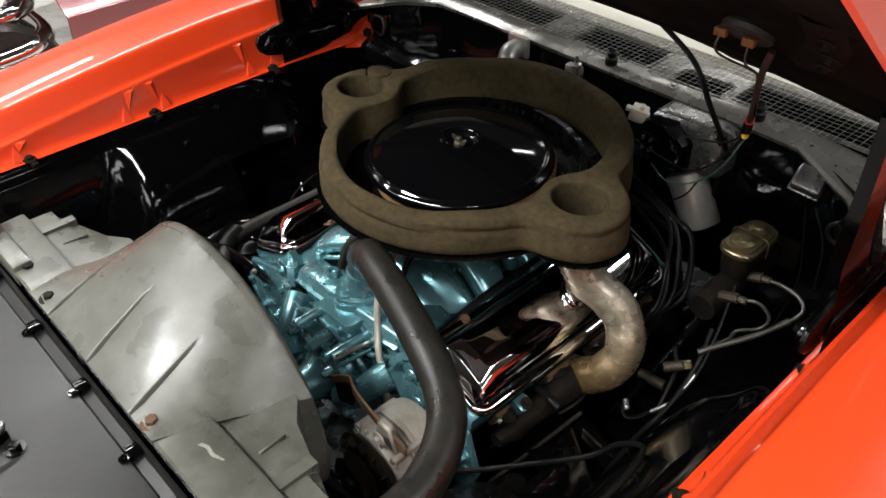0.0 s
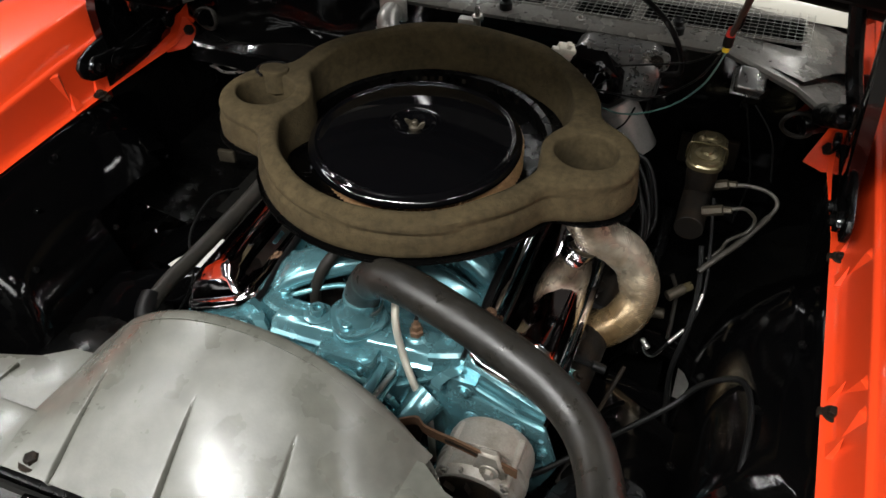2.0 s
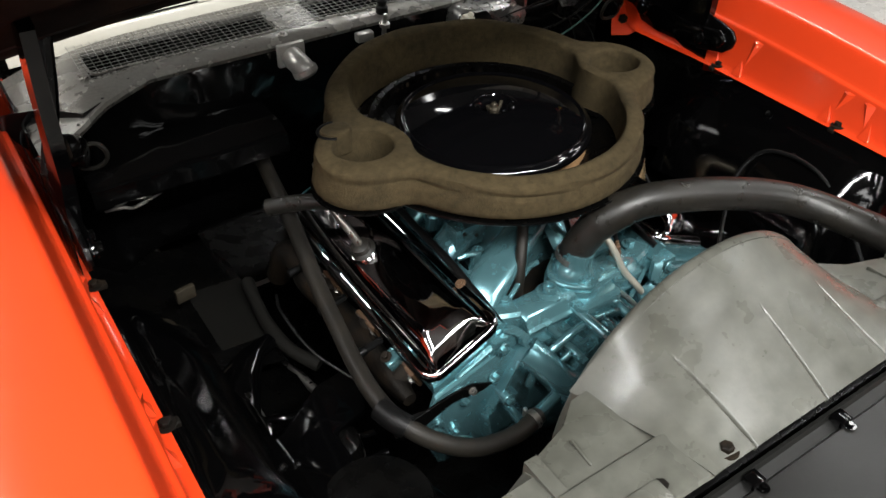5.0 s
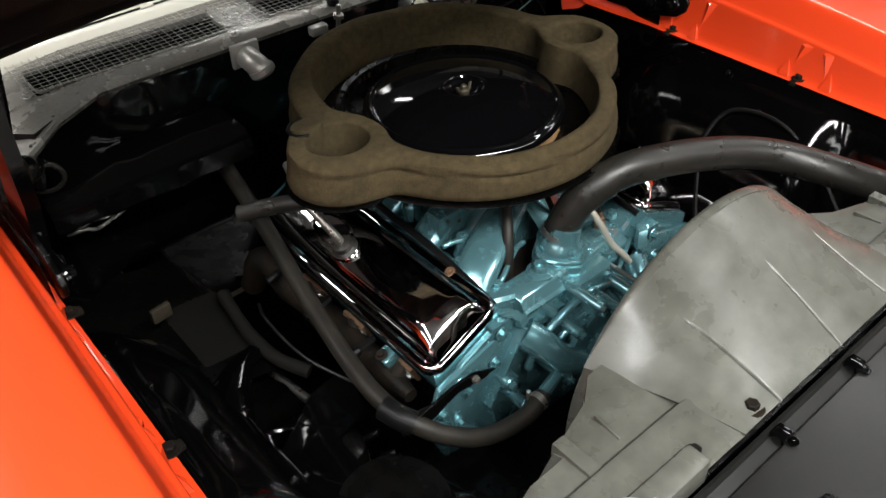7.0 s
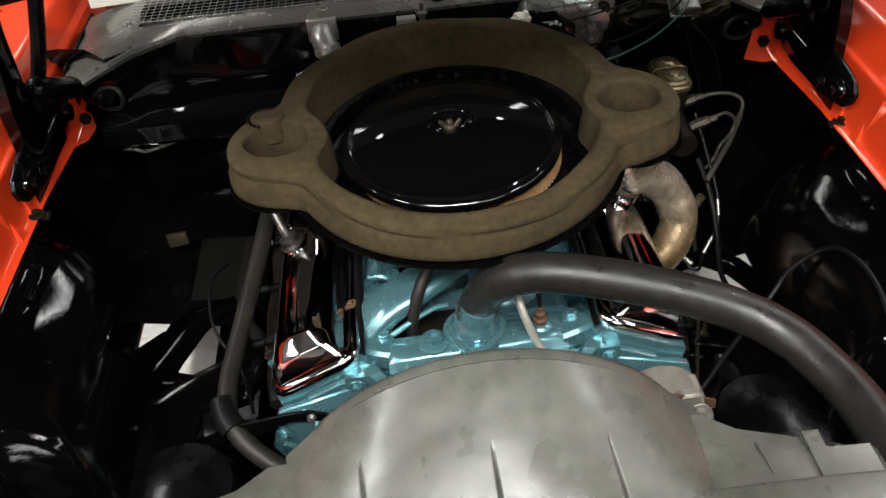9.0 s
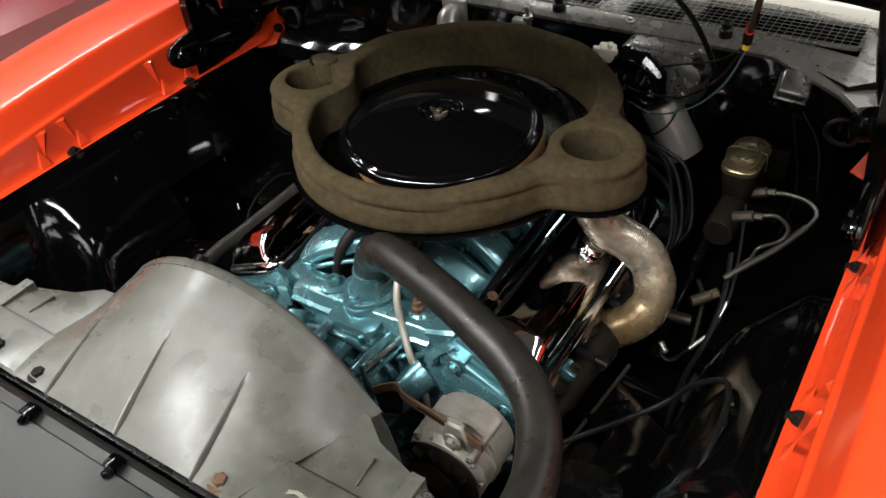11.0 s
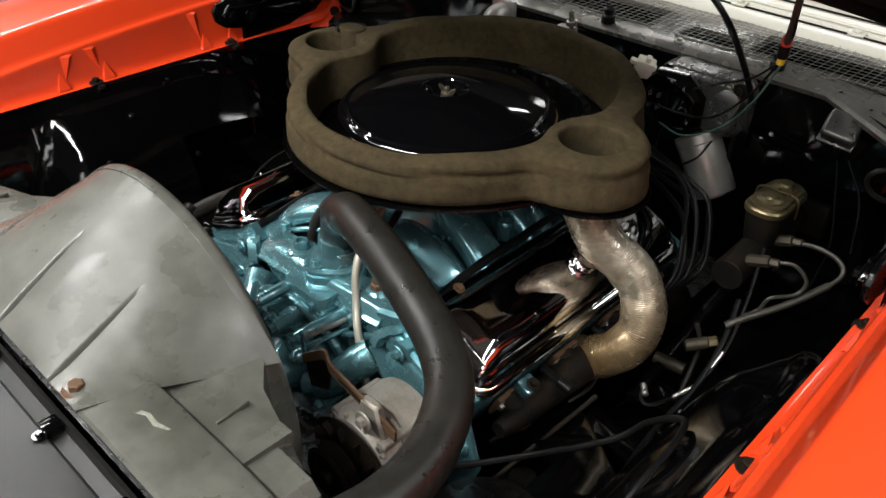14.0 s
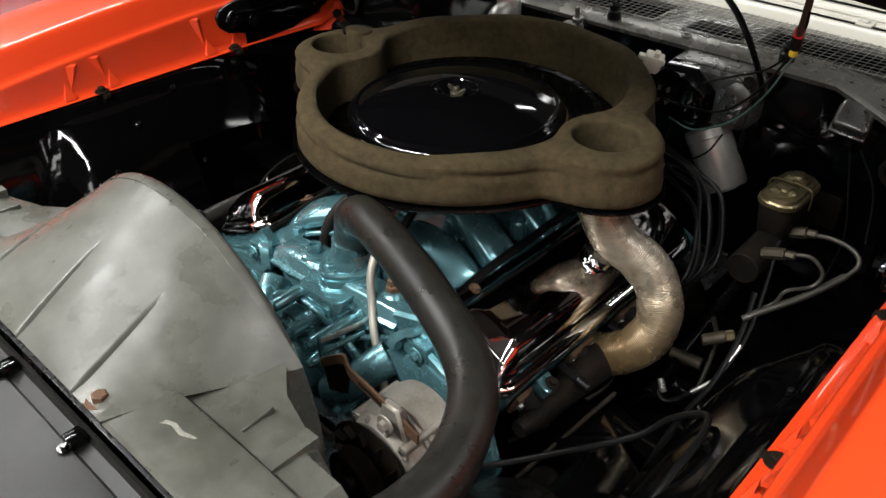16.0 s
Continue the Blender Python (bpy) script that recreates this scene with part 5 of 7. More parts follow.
def timing_end():
    """Timing cover, water pump and their bosses."""
    Y = Matrix(((1, 0, 0, 0), (0, 0, -1, 0), (0, 1, 0, 0), (0, 0, 0, 1)))
    fc = part("timing_cover", plate([(-0.145, 0.735), (-0.10, 0.742), (0.15, 0.742), (0.195, 0.735), (0.235, 0.66), (0.275, 0.585), (0.25, 0.48), (-0.20, 0.48), (-0.225, 0.585), (-0.185, 0.66)], 0.012, Matrix.Translation((0, -0.303, 0)) @ Y, 0.004, 2), TEAL, engine)
    for s in (-1, 1):
        x = lambda q: XE + s * q
        part("edge_flange", cast([[(x(q) + s * p, y, z) for p, y in ((-0.004, -0.313), (-0.003, -0.350), (0.003, -0.350), (0.005, -0.313))] for q, z in ((0.160, 0.732), (0.178, 0.70), (0.208, 0.645), (0.240, 0.585), (0.222, 0.49))], 0.002), TEAL, fc)
        part("pump_arm", tube([(x(0.150), -0.335, 0.705), (x(0.135), -0.360, 0.690), (x(0.110), -0.392, 0.660), (x(0.075), -0.405, 0.635)], 0.029, 22, radii=lambda q: 1.05 - 0.15 * q), TEAL, fc)
        part("rib", slab(min(x(0.175), x(0.215)), max(x(0.175), x(0.215)), -0.352, -0.313, 0.612, 0.622, 0.003), TEAL, fc)
        for q, z in ((0.205, 0.632), (0.165, 0.545)):
            part("bolt_boss", rod((x(q), -0.312, z), (x(q), -0.362, z), 0.013, 18), TEAL, fc)
            bolt(fc, (x(q), -0.362, z), (0, -1, 0), 0.0085, TEAL)
    # curved ribs under the crossover, over a shaded hollow
    for r, dy, th in ((0.130, -0.352, 0.0085), (0.098, -0.366, 0.0075)):
        arc = [(XE - 0.02 + r * math.cos(radians(t)), dy - 0.012 * math.sin(radians(t)), 0.628 + r * 0.86 * math.sin(radians(t))) for t in range(20, 181, 16)]
        part("arch_rib", tube(arc, th, 14, per=4), TEAL, fc)
    part("pump_housing", lathe([(0.086, 0), (0.088, 0.030), (0.082, 0.042), (0.062, 0.050), (0.050, 0.062), (0.040, 0.078), (0.030, 0.11), (0, 0.11)], axis_matrix((XE, -0.345, 0.628), (0, -1, 0)), 48), TEAL, fc, smooth=45)
    part("pump_back", rod((XE, -0.31, 0.628), (XE, -0.35, 0.628), 0.07, 32), TEAL, fc)
    part("pump_lip", lathe([(0.086, 0.0), (0.094, 0.003), (0.094, 0.014), (0.084, 0.018)], axis_matrix((XE, -0.384, 0.628), (0, -1, 0)), 48), TEAL, fc)
    for x, z, y, r in ((-0.015, 0.752, -0.415, 0.0105), (0.028, 0.724, -0.418, 0.0125), (0.080, 0.727, -0.416, 0.0115), (0.076, 0.688, -0.418, 0.0115), (-0.050, 0.703, -0.405, 0.012), (0.004, 0.722, -0.404, 0.0105), (-0.068, 0.656, -0.408, 0.0125), (0.118, 0.66, -0.405, 0.012), (-0.072, 0.60, -0.405, 0.012), (0.115, 0.60, -0.405, 0.012)):
        part("bolt_boss", lathe([(r * 1.15, 0), (r, 0.02), (r, abs(y) - 0.314), (r * 0.88, abs(y) - 0.312)], axis_matrix((x, -0.312, z), (0, -1, 0)), 18), TEAL, fc)
        bolt(fc, (x, y, z), (0, -1, 0), r * 0.66, TEAL, washer=False)
    part("boss_web", cast([[(x, y, z) for y, z in ((-0.345, 0.735), (-0.400, 0.735), (-0.402, 0.722), (-0.345, 0.715))] for x in (-0.015, 0.03)], 0.003), TEAL, fc)
    part("boss_web", cast([[(x, y, z) for y, z in ((-0.345, 0.712), (-0.396, 0.712), (-0.398, 0.70), (-0.345, 0.69))] for x in (-0.052, 0.0)], 0.003), TEAL, fc)
    # angle strip and long bolts beside the outlet
    part("bracket", plate([(0.092, 0.752), (0.102, 0.752), (0.104, 0.712), (0.116, 0.704), (0.112, 0.695), (0.094, 0.703)], 0.003, Matrix.Translation((0, -0.412, 0)) @ Y, 0.0008), TEAL, fc)
    part("long_bolt", rod((0.097, -0.414, 0.740), (0.105, -0.330, 0.732), 0.0050, 12), STEEL, fc)
    part("long_bolt", rod((0.102, -0.412, 0.722), (0.108, -0.330, 0.715), 0.0045, 12), TEAL, fc)
    part("diagonal_strip", cast([[V(0.118, -0.345, 0.716) + V(0.075, 0.035, 0.018) * q + V(0, p, w) for p, w in ((-0.004, 0.0), (-0.004, 0.005), (0.004, 0.006), (0.004, 0.0))] for q in (0, 0.5, 1)], 0.0015), TEAL, fc)
    part("hose_nipple", rod((-0.10, -0.40, 0.63), (-0.165, -0.412, 0.618), 0.012), TEAL, fc)
    # angled brackets on both sides
    part("lift_bracket", plate([(-0.405, 0.665), (-0.405, 0.697), (-0.30, 0.716), (-0.262, 0.716), (-0.214, 0.692), (-0.24, 0.686), (-0.30, 0.694), (-0.36, 0.668)], 0.005, Matrix(((1, 0, 0, 0), (0, 0, -1, -0.350), (0, 1, 0, 0), (0, 0, 0, 1))), 0.001), SATINBLACK, engine, "flat black steel bracket")
    part("bracket_leg", plate([(0, 0), (0.06, 0), (0.07, 0.02), (0.0, 0.03)], 0.005, pose(-0.415, -0.352, 0.672, 20, 0, 0), 0.001), SATINBLACK, engine)
    bolt(engine, (-0.262, -0.356, 0.702), (0, -1, 0.2), 0.0065, STEEL, washer=False)
    pul = part("water_pump_pulley", lathe([(0.0, 0), (0.06, 0.0), (0.085, 0.012), (0.095, 0.014), (0.082, 0.024), (0.095, 0.034), (0.086, 0.038), (0.0, 0.038)], axis_matrix((XE, -0.475, 0.625), (0, -1, 0)), 40), SATINBLACK, engine)
    fan = bmesh.new()
    for k in range(5):
        a = radians(72 * k + 10)
        b = box((0.09, 0.004, 0.17), Matrix.Translation((XE, -0.545, 0.64)) @ Matrix.Rotation(a, 4, "Y") @ Matrix.Translation((0, 0, 0.145)) @ Matrix.Rotation(radians(28), 4, "Z"), 0.001)
        me = bpy.data.meshes.new("tmp")
        b.to_mesh(me)
        b.free()
        fan.from_mesh(me)
        bpy.data.meshes.remove(me)
    part("fan", fan, SATINBLACK, engine)
    # belt from pump to alternator
    part("fan_belt", tube([(XE + 0.0, -0.50, 0.715), (0.15, -0.52, 0.735), (0.27, -0.535, 0.75)], 0.0065, 6), RUBBER, engine)
    part("fan_belt", tube([(XE + 0.04, -0.50, 0.54), (0.18, -0.52, 0.58), (0.32, -0.535, 0.625)], 0.0065, 6), RUBBER, engine)
    part("oil_pan", bevel(loft([[(XE + x, y, z) for x, z in ((-0.14, 0.47), (-0.12, 0.411), (0.12, 0.411), (0.14, 0.47))] for y in (-0.3, 0.28)], close=True, caps=True), 0.01), IRON, engine)


timing_end()


def wiring():
    th = thing("spark_lead_loom", "black spark plug lead loom beside the rocker covers", "cable", (XE, -0.1, 0.8))
    for s in (-1, 1):
        part("conduit", tube([(XE + s * 0.195, -0.30, 0.775), (XE + s * 0.192, -0.15, 0.798), (XE + s * 0.19, 0.0, 0.803), (XE + s * 0.18, 0.15, 0.81), (XE + s * 0.12, 0.24, 0.84)], 0.0075, 12), TAPE, th)
        for k, y in enumerate((0.09, 0.13, 0.17)):
            if s < 0:
                continue
            part("lead", tube([(XE + s * (0.385 + 0.008 * k), y, 0.70), (XE + s * (0.40 + 0.008 * k), y + 0.05, 0.735), (XE + s * 0.385, y + 0.09, 0.80 + 0.012 * k), (XE + s * 0.33, 0.25 + 0.01 * k, 0.855), (XE + s * 0.2, 0.29, 0.87 + 0.01 * k)], 0.0045, 8), TAPE, th)
            part("lead", tube([(XE + s * 0.39, y + 0.03, 0.70), (XE + s * 0.405, y + 0.06, 0.74), (XE + s * 0.39, y + 0.09, 0.79), (XE + s * 0.35, y + 0.12, 0.83), (XE + s * 0.22, 0.26, 0.86)], 0.0045, 8), TAPE, th)


wiring()


# ---- air cleaner and foam seal ----
def air_cleaner():
    c = (0.020, -0.010, 0)
    ac = thing("air_cleaner", "round gloss black air cleaner with a wing nut", "air cleaner", (XE, -0.004, 0.93))
    dome = [(r, 1.0118 - 0.95 * (r * r - 0.046 ** 2)) for r in (0.046, 0.055, 0.07, 0.085, 0.10, 0.115, 0.13, 0.145, 0.156, 0.165, 0.170)]
    part("lid", lathe([(0.0, 0.999), (0.024, 0.999), (0.029, 1.0035), (0.035, 1.0095), (0.040, 1.0118)] + dome + [(0.1720, 0.9858), (0.1738, 0.9866), (0.1756, 0.9882), (0.1772, 0.9886), (0.1790, 0.9876), (0.1810, 0.9850), (0.1840, 0.9830), (0.1875, 0.9808), (0.1900, 0.9775), (0.1912, 0.973), (0.190, 0.969)], pose(*c), 128, cap=False), LIDBLACK, ac, "glossy black dished lid", smooth=60)
    wn = join(lathe([(0.011, 0.999), (0.011, 1.004), (0.007, 1.007), (0.006, 1.013), (0.004, 1.015), (0, 1.015)], pose(*c), 20),
              plate([(-0.006, 0), (0.006, 0), (0.012, 0.010), (0.010, 0.014), (0.002, 0.010)], 0.005, Matrix.Translation((0.028, -0.012, 1.002)) @ pose(0, 0, 0, 90, 0, 30), 0.001),
              plate([(-0.006, 0), (0.006, 0), (-0.002, 0.010), (-0.010, 0.014), (-0.012, 0.010)], 0.005, Matrix.Translation((0.010, -0.004, 1.002)) @ pose(0, 0, 0, 90, 0, 30), 0.001))
    part("wing_nut", wn, DULLNUT, ac, "dull cast wing nut")
    part("dish_ring", lathe([(0.0375, 1.0105), (0.039, 1.0126), (0.042, 1.0132), (0.046, 1.0120)], pose(*c), 56, cap=False), LIDBLACK, ac)
    arc = [radians(2 + 176 * k / 60) for k in range(61)]
    part("vent_drum", loft([[(XE + r * math.cos(a), 0.012 + r * math.sin(a), z) for a in arc] for r, z in ((0.236, 0.930), (0.236, 0.970), (0.233, 0.973), (0.2235, 0.970), (0.2235, 0.930))]), SATINBLACK, ac)
    sl = bmesh.new()
    for q in ((-0.005, -0.005), (0.005, -0.005), (0.005, 0.005), (-0.005, 0.005)):
        sl.verts.new((q[0] * 0.8, 0, q[1] * 1.1))
    sl.verts.ensure_lookup_table()
    sl.faces.new(sl.verts[:])
    bmesh.ops.solidify(sl, geom=list(sl.faces), thickness=0.001)
    sme = bpy.data.meshes.new("slot")
    sl.to_mesh(sme)
    sl.free()
    sme.materials.append(IRON)
    for k in range(18):
        a = radians(58 + 70 * k / 17)
        ob = new("slot", sme)
        ob.parent = ac
        p = V(XE + 0.2225 * math.cos(a), 0.012 + 0.2225 * math.sin(a), 0.958) - ac.location
        ob.matrix_local = Matrix.Translation(p) @ Matrix.Rotation(a + math.pi / 2, 4, "Z")
    # pleated paper element
    el = bmesh.new()
    n = 220
    lo, hi = [], []
    for k in range(n):
        a = 2 * math.pi * k / n
        r = 0.181 if k % 2 else 0.174
        lo.append(el.verts.new((XE + 0.006 + r * math.cos(a), -0.004 + r * math.sin(a), 0.93)))
        hi.append(el.verts.new((XE + 0.006 + r * math.cos(a), -0.004 + r * math.sin(a), 0.972)))
    for k in range(n):
        j = (k + 1) % n
        el.faces.new((lo[k], lo[j], hi[j], hi[k]))
    part("filter_element", el, PAPER, ac, "brown pleated paper filter", smooth=10)
    part("base_pan", lathe([(0.0, 0.925), (0.20, 0.925), (0.245, 0.940), (0.2975, 0.941), (0.3015, 0.9445), (0.3025, 0.941), (0.299, 0.937), (0.245, 0.933), (0.20, 0.915), (0, 0.91)], Matrix.Translation((0.027, 0.012, 0)) @ Matrix.Diagonal((0.985, 1.04, 1, 1)), 96), SATINBLACK, ac)
    for s, px, py in ((-1, -0.272, -0.020), (1, 0.327, -0.011)):
        part("pod_pan", lathe([(0.0, 0.936), (0.050, 0.936), (0.052, 0.941), (0.092, 0.9425), (0.0965, 0.945), (0.097, 0.941), (0.092, 0.938), (0.062, 0.938), (0.056, 0.93), (0.0, 0.93)], pose(px, py, 0.0), 48), SATINBLACK, ac)


air_cleaner()


def foam_seal():
    """Moulded foam ring with two open pods; taller at the rear, with a stepped outer wall."""
    N = 288
    cx, cy = 0.027, 0.006
    # centre x, y, outer radius, radius of the bulge into the ring, hole radius
    pods = [(-0.272 - cx, -0.020 - cy, 0.095, 0.088, 0.053), (0.327 - cx, -0.011 - cy, 0.094, 0.078, 0.052)]
    ro, ri = [], []
    for k in range(N):
        a = 2 * math.pi * k / N
        d, sn = V(math.cos(a), math.sin(a), 0), math.sin(a)
        o = 0.289 + 0.012 * sn * sn if sn < 0 else 0.291 + 0.035 * min(1.0, sn / 0.42) ** 0.8
        i = 0.247 + 0.014 * sn * sn if sn < 0 else 0.247 + 0.035 * min(1.0, sn / 0.7)
        for px, py, R, Ri, _ in pods:
            b = d.x * px + d.y * py
            disc = b * b - (px * px + py * py - R * R)
            if disc > 0 and b > 0:
                o = max(o, b + math.sqrt(disc))
            disc = b * b - (px * px + py * py - Ri * Ri)
            if disc > 0 and b > 0:
                i = min(i, b - math.sqrt(disc))
        ro.append(o)
        ri.append(i)

    def smooth(v, w):
        for _ in range(w):
            v = [(v[k - 1] + 2 * v[k] + v[(k + 1) % N]) / 4 for k in range(N)]
        return v
    ro, ri = smooth(ro, 16), smooth(ri, 14)
    bm = bmesh.new()

    def top(a):
        sn = math.sin(a)
        return 1.024 + (0.018 if sn > 0 else 0.013) * sn + 0.0012 * math.sin(a * 7 + 1) + 0.0008 * math.sin(a * 13)

    def circ(r, d, z, h):
        """Ring at offset d; z from the base when h is 0, from the top edge when h is 1."""
        out = []
        for k in range(N):
            a = 2 * math.pi * k / N
            q = r[k] + d + 0.0012 * math.sin(a * 9 + z * 300) * (h > 0)
            zz = z + (top(a) - 1.024) * h
            out.append(bm.verts.new((cx + q * math.cos(a), cy + q * math.sin(a), zz)))
        return out

    def hole(p, r, z):
        return [bm.verts.new((cx + p[0] + r * (1 + 0.03 * math.sin(2.5 * t)) * math.cos(t), cy + p[1] + r * 0.96 * math.sin(t), z)) for t in [2 * math.pi * k / 64 for k in range(64)]]

    def skin(rings):
        for a, b in zip(rings, rings[1:]):
            n = len(a)
            for k in range(n):
                bm.faces.new((a[k], a[(k + 1) % n], b[(k + 1) % n], b[k]))
    outer = [circ(ro, d, z, h) for d, z, h in ((-0.020, 0.944, 0), (-0.006, 0.945, 0), (-0.001, 0.950, 0), (0.0, 0.960, 0.05), (-0.002, 0.975, 0.25), (-0.0035, 0.986, 0.45), (-0.0058, 0.9925, 0.6), (-0.0076, 0.9965, 0.7), (-0.0078, 0.9995, 0.78),
                                              (-0.0068, 1.0035, 0.86), (-0.0064, 1.008, 0.93), (-0.0068, 1.013, 1), (-0.0092, 1.0180, 1), (-0.0145, 1.0208, 1), (-0.021, 1.0225, 1))]
    inner = [circ(ri, d, z, h) for d, z, h in ((0.012, 1.0248, 0.86), (0.006, 1.0246, 0.80), (0.002, 1.0225, 0.76), (0.0, 1.018, 0.72), (0.0, 1.008, 0.55), (-0.002, 0.988, 0.2), (-0.004, 0.966, 0), (-0.006, 0.944, 0))]
    skin(outer)
    skin(inner)
    skin([outer[0], inner[-1]])
    loops = [outer[-1], inner[0]]
    for p in pods:
        zt = 1.0245
        hs = [hole(p, r, z) for r, z in ((p[4] + 0.005, zt), (p[4] + 0.0015, zt - 0.0012), (p[4], zt - 0.005), (p[4] - 0.001, 1.0), (p[4] - 0.002, 0.944))]
        skin(hs)
        loops.append(hs[0])
    edges = []
    for lp in loops:
        for k in range(len(lp)):
            edges.append(bm.edges.get((lp[k], lp[(k + 1) % len(lp)])))
    bmesh.ops.triangle_fill(bm, edges=edges, use_beauty=True, use_dissolve=False)
    ob = solo("foam_seal", bm, FOAM, "olive-brown moulded foam ring with two pods on the air cleaner", "seal", smooth=50)
    # round plug left half torn in the rim of the passenger pod
    px, py = -0.291, 0.045
    pad = loft([[(px + 0.030 * math.cos(a) * k, py + 0.025 * math.sin(a) * k, z - 0.10 * (0.025 * math.sin(a) * k)) for a in [2 * math.pi * q / 32 for q in range(32)]] for k, z in ((1.0, 0.985), (1.0, 1.024), (0.95, 1.029), (0.8, 1.0305), (0.4, 1.030))], close=True, caps=True)
    part("torn_plug", pad, FOAM, ob, shift=False)
    slit = tube([(px + 0.033 * math.cos(a), py + 0.028 * math.sin(a), 1.0250) for a in [radians(75 + 175 * q / 10) for q in range(11)]], 0.0028, 8, per=3)
    part("torn_slit", slit, TAPE, ob, "dark torn slit", shift=False)


foam_seal()


# ---- hoses and duct ----
def clamp(parent, at, axis, r):
    part("clamp", lathe([(r, -0.006), (r + 0.0022, -0.006), (r + 0.0022, 0.006), (r, 0.006)], axis_matrix(at, axis), 32, cap=False), STEEL, parent, "worm-drive steel clamp")
    m = axis_matrix(at, axis)
    part("clamp_screw", rod(m @ V(r + 0.005, -0.012, 0), m @ V(r + 0.005, 0.012, 0), 0.0045, 8), STEEL, parent)


def hoses():
    top = [(0.022, -0.268, 0.80), (0.034, -0.276, 0.85), (0.064, -0.292, 0.899), (0.122, -0.316, 0.929), (0.21, -0.342, 0.927), (0.304, -0.372, 0.914), (0.39, -0.405, 0.895), (0.45, -0.452, 0.88), (0.49, -0.53, 0.87), (0.502, -0.61, 0.872), (0.49, -0.70, 0.88), (0.47, -0.78, 0.88)]
    h = thing("radiator_hose", "thick black rubber radiator hose bending over the engine", "hose", (0.3, -0.4, 0.85))
    part("hose", tube(top, 0.0312, 28, radii=lambda f: 0.93 if f < 0.05 else (1.06 if 0.16 < f < 0.24 else 1.0)), RUBBER, h, smooth=60)
    clamp(h, V(0.026, -0.27, 0.816), V(0.2, -0.12, 1), 0.033)
    # worn pale print along the hose, too small to read
    sp = spline(top, 10)
    for k in range(48):
        if k % 12 > 7:
            continue
        i = 34 + k
        if i + 1 >= len(sp):
            break
        p, t = sp[i], (sp[i + 1] - sp[i]).normalized()
        side = t.cross(V(0, 0, 1)).normalized()
        if side.y > 0:
            side = -side
        out = (side * 0.80 + side.cross(t) * (0.6 if side.cross(t).z > 0 else -0.6)).normalized()
        m = Matrix.Translation(p + out * 0.0301) @ Matrix((( t.x, t.cross(out).x, out.x, 0), (t.y, t.cross(out).y, out.y, 0), (t.z, t.cross(out).z, out.z, 0), (0, 0, 0, 1))).to_4x4()
        part("print_bar", box((0.0055 + 0.002 * (k % 3), 0.0042, 0.0008), m, 0.0002, 1), OLDRUBBER, h)
    d = thing("heat_duct", "flexible foil duct from manifold stove to air cleaner", "duct", (0.42, 0, 0.75))
    pts = [(0.322, -0.024, 0.945), (0.335, -0.018, 0.90), (0.360, -0.006, 0.852), (0.398, 0.012, 0.82), (0.428, 0.020, 0.785), (0.448, 0.010, 0.745), (0.450, -0.004, 0.71), (0.432, -0.022, 0.675), (0.400, -0.032, 0.648), (0.362, -0.034, 0.628)]
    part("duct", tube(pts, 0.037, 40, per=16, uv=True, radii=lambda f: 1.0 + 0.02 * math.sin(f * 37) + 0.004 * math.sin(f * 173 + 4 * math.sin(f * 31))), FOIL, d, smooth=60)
    part("stove_collar", rod((0.376, -0.034, 0.634), (0.350, -0.034, 0.618), 0.0385, 28, 0.037), RUST, d, "rusty manifold stove collar")
    hh = thing("heater_hose", "worn dark rubber heater hose looping past the engine", "hose", (-0.35, 0, 0.7))
    pts = [(-0.312, 0.40, 0.806), (-0.33, 0.28, 0.79), (-0.342, 0.185, 0.772), (-0.357, 0.09, 0.75), (-0.374, -0.007, 0.728), (-0.388, -0.10, 0.715), (-0.400, -0.182, 0.705), (-0.408, -0.27, 0.70), (-0.398, -0.338, 0.692), (-0.355, -0.385, 0.66), (-0.29, -0.415, 0.630), (-0.21, -0.425, 0.622), (-0.15, -0.412, 0.62)]
    part("hose", tube(pts, 0.0165, 18), OLDRUBBER, hh)
    clamp(hh, V(-0.165, -0.415, 0.62), V(1, 0.1, 0.05), 0.0165)
    part("tape_wrap", tube([(-0.415, -0.30, 0.70), (-0.406, -0.33, 0.696), (-0.392, -0.352, 0.688)], 0.021, 16), TAPE, hh, "black tape wrap")
    vh = thing("vacuum_pipe", "black crankcase breather pipe behind the engine", "hose", (-0.3, 0.1, 0.9))
    part("pipe", tube([(-0.39, 0.165, 0.82), (-0.34, 0.12, 0.84), (-0.27, 0.05, 0.86), (-0.20, -0.01, 0.88)], 0.017, 14), RUBBER, vh)


hoses()


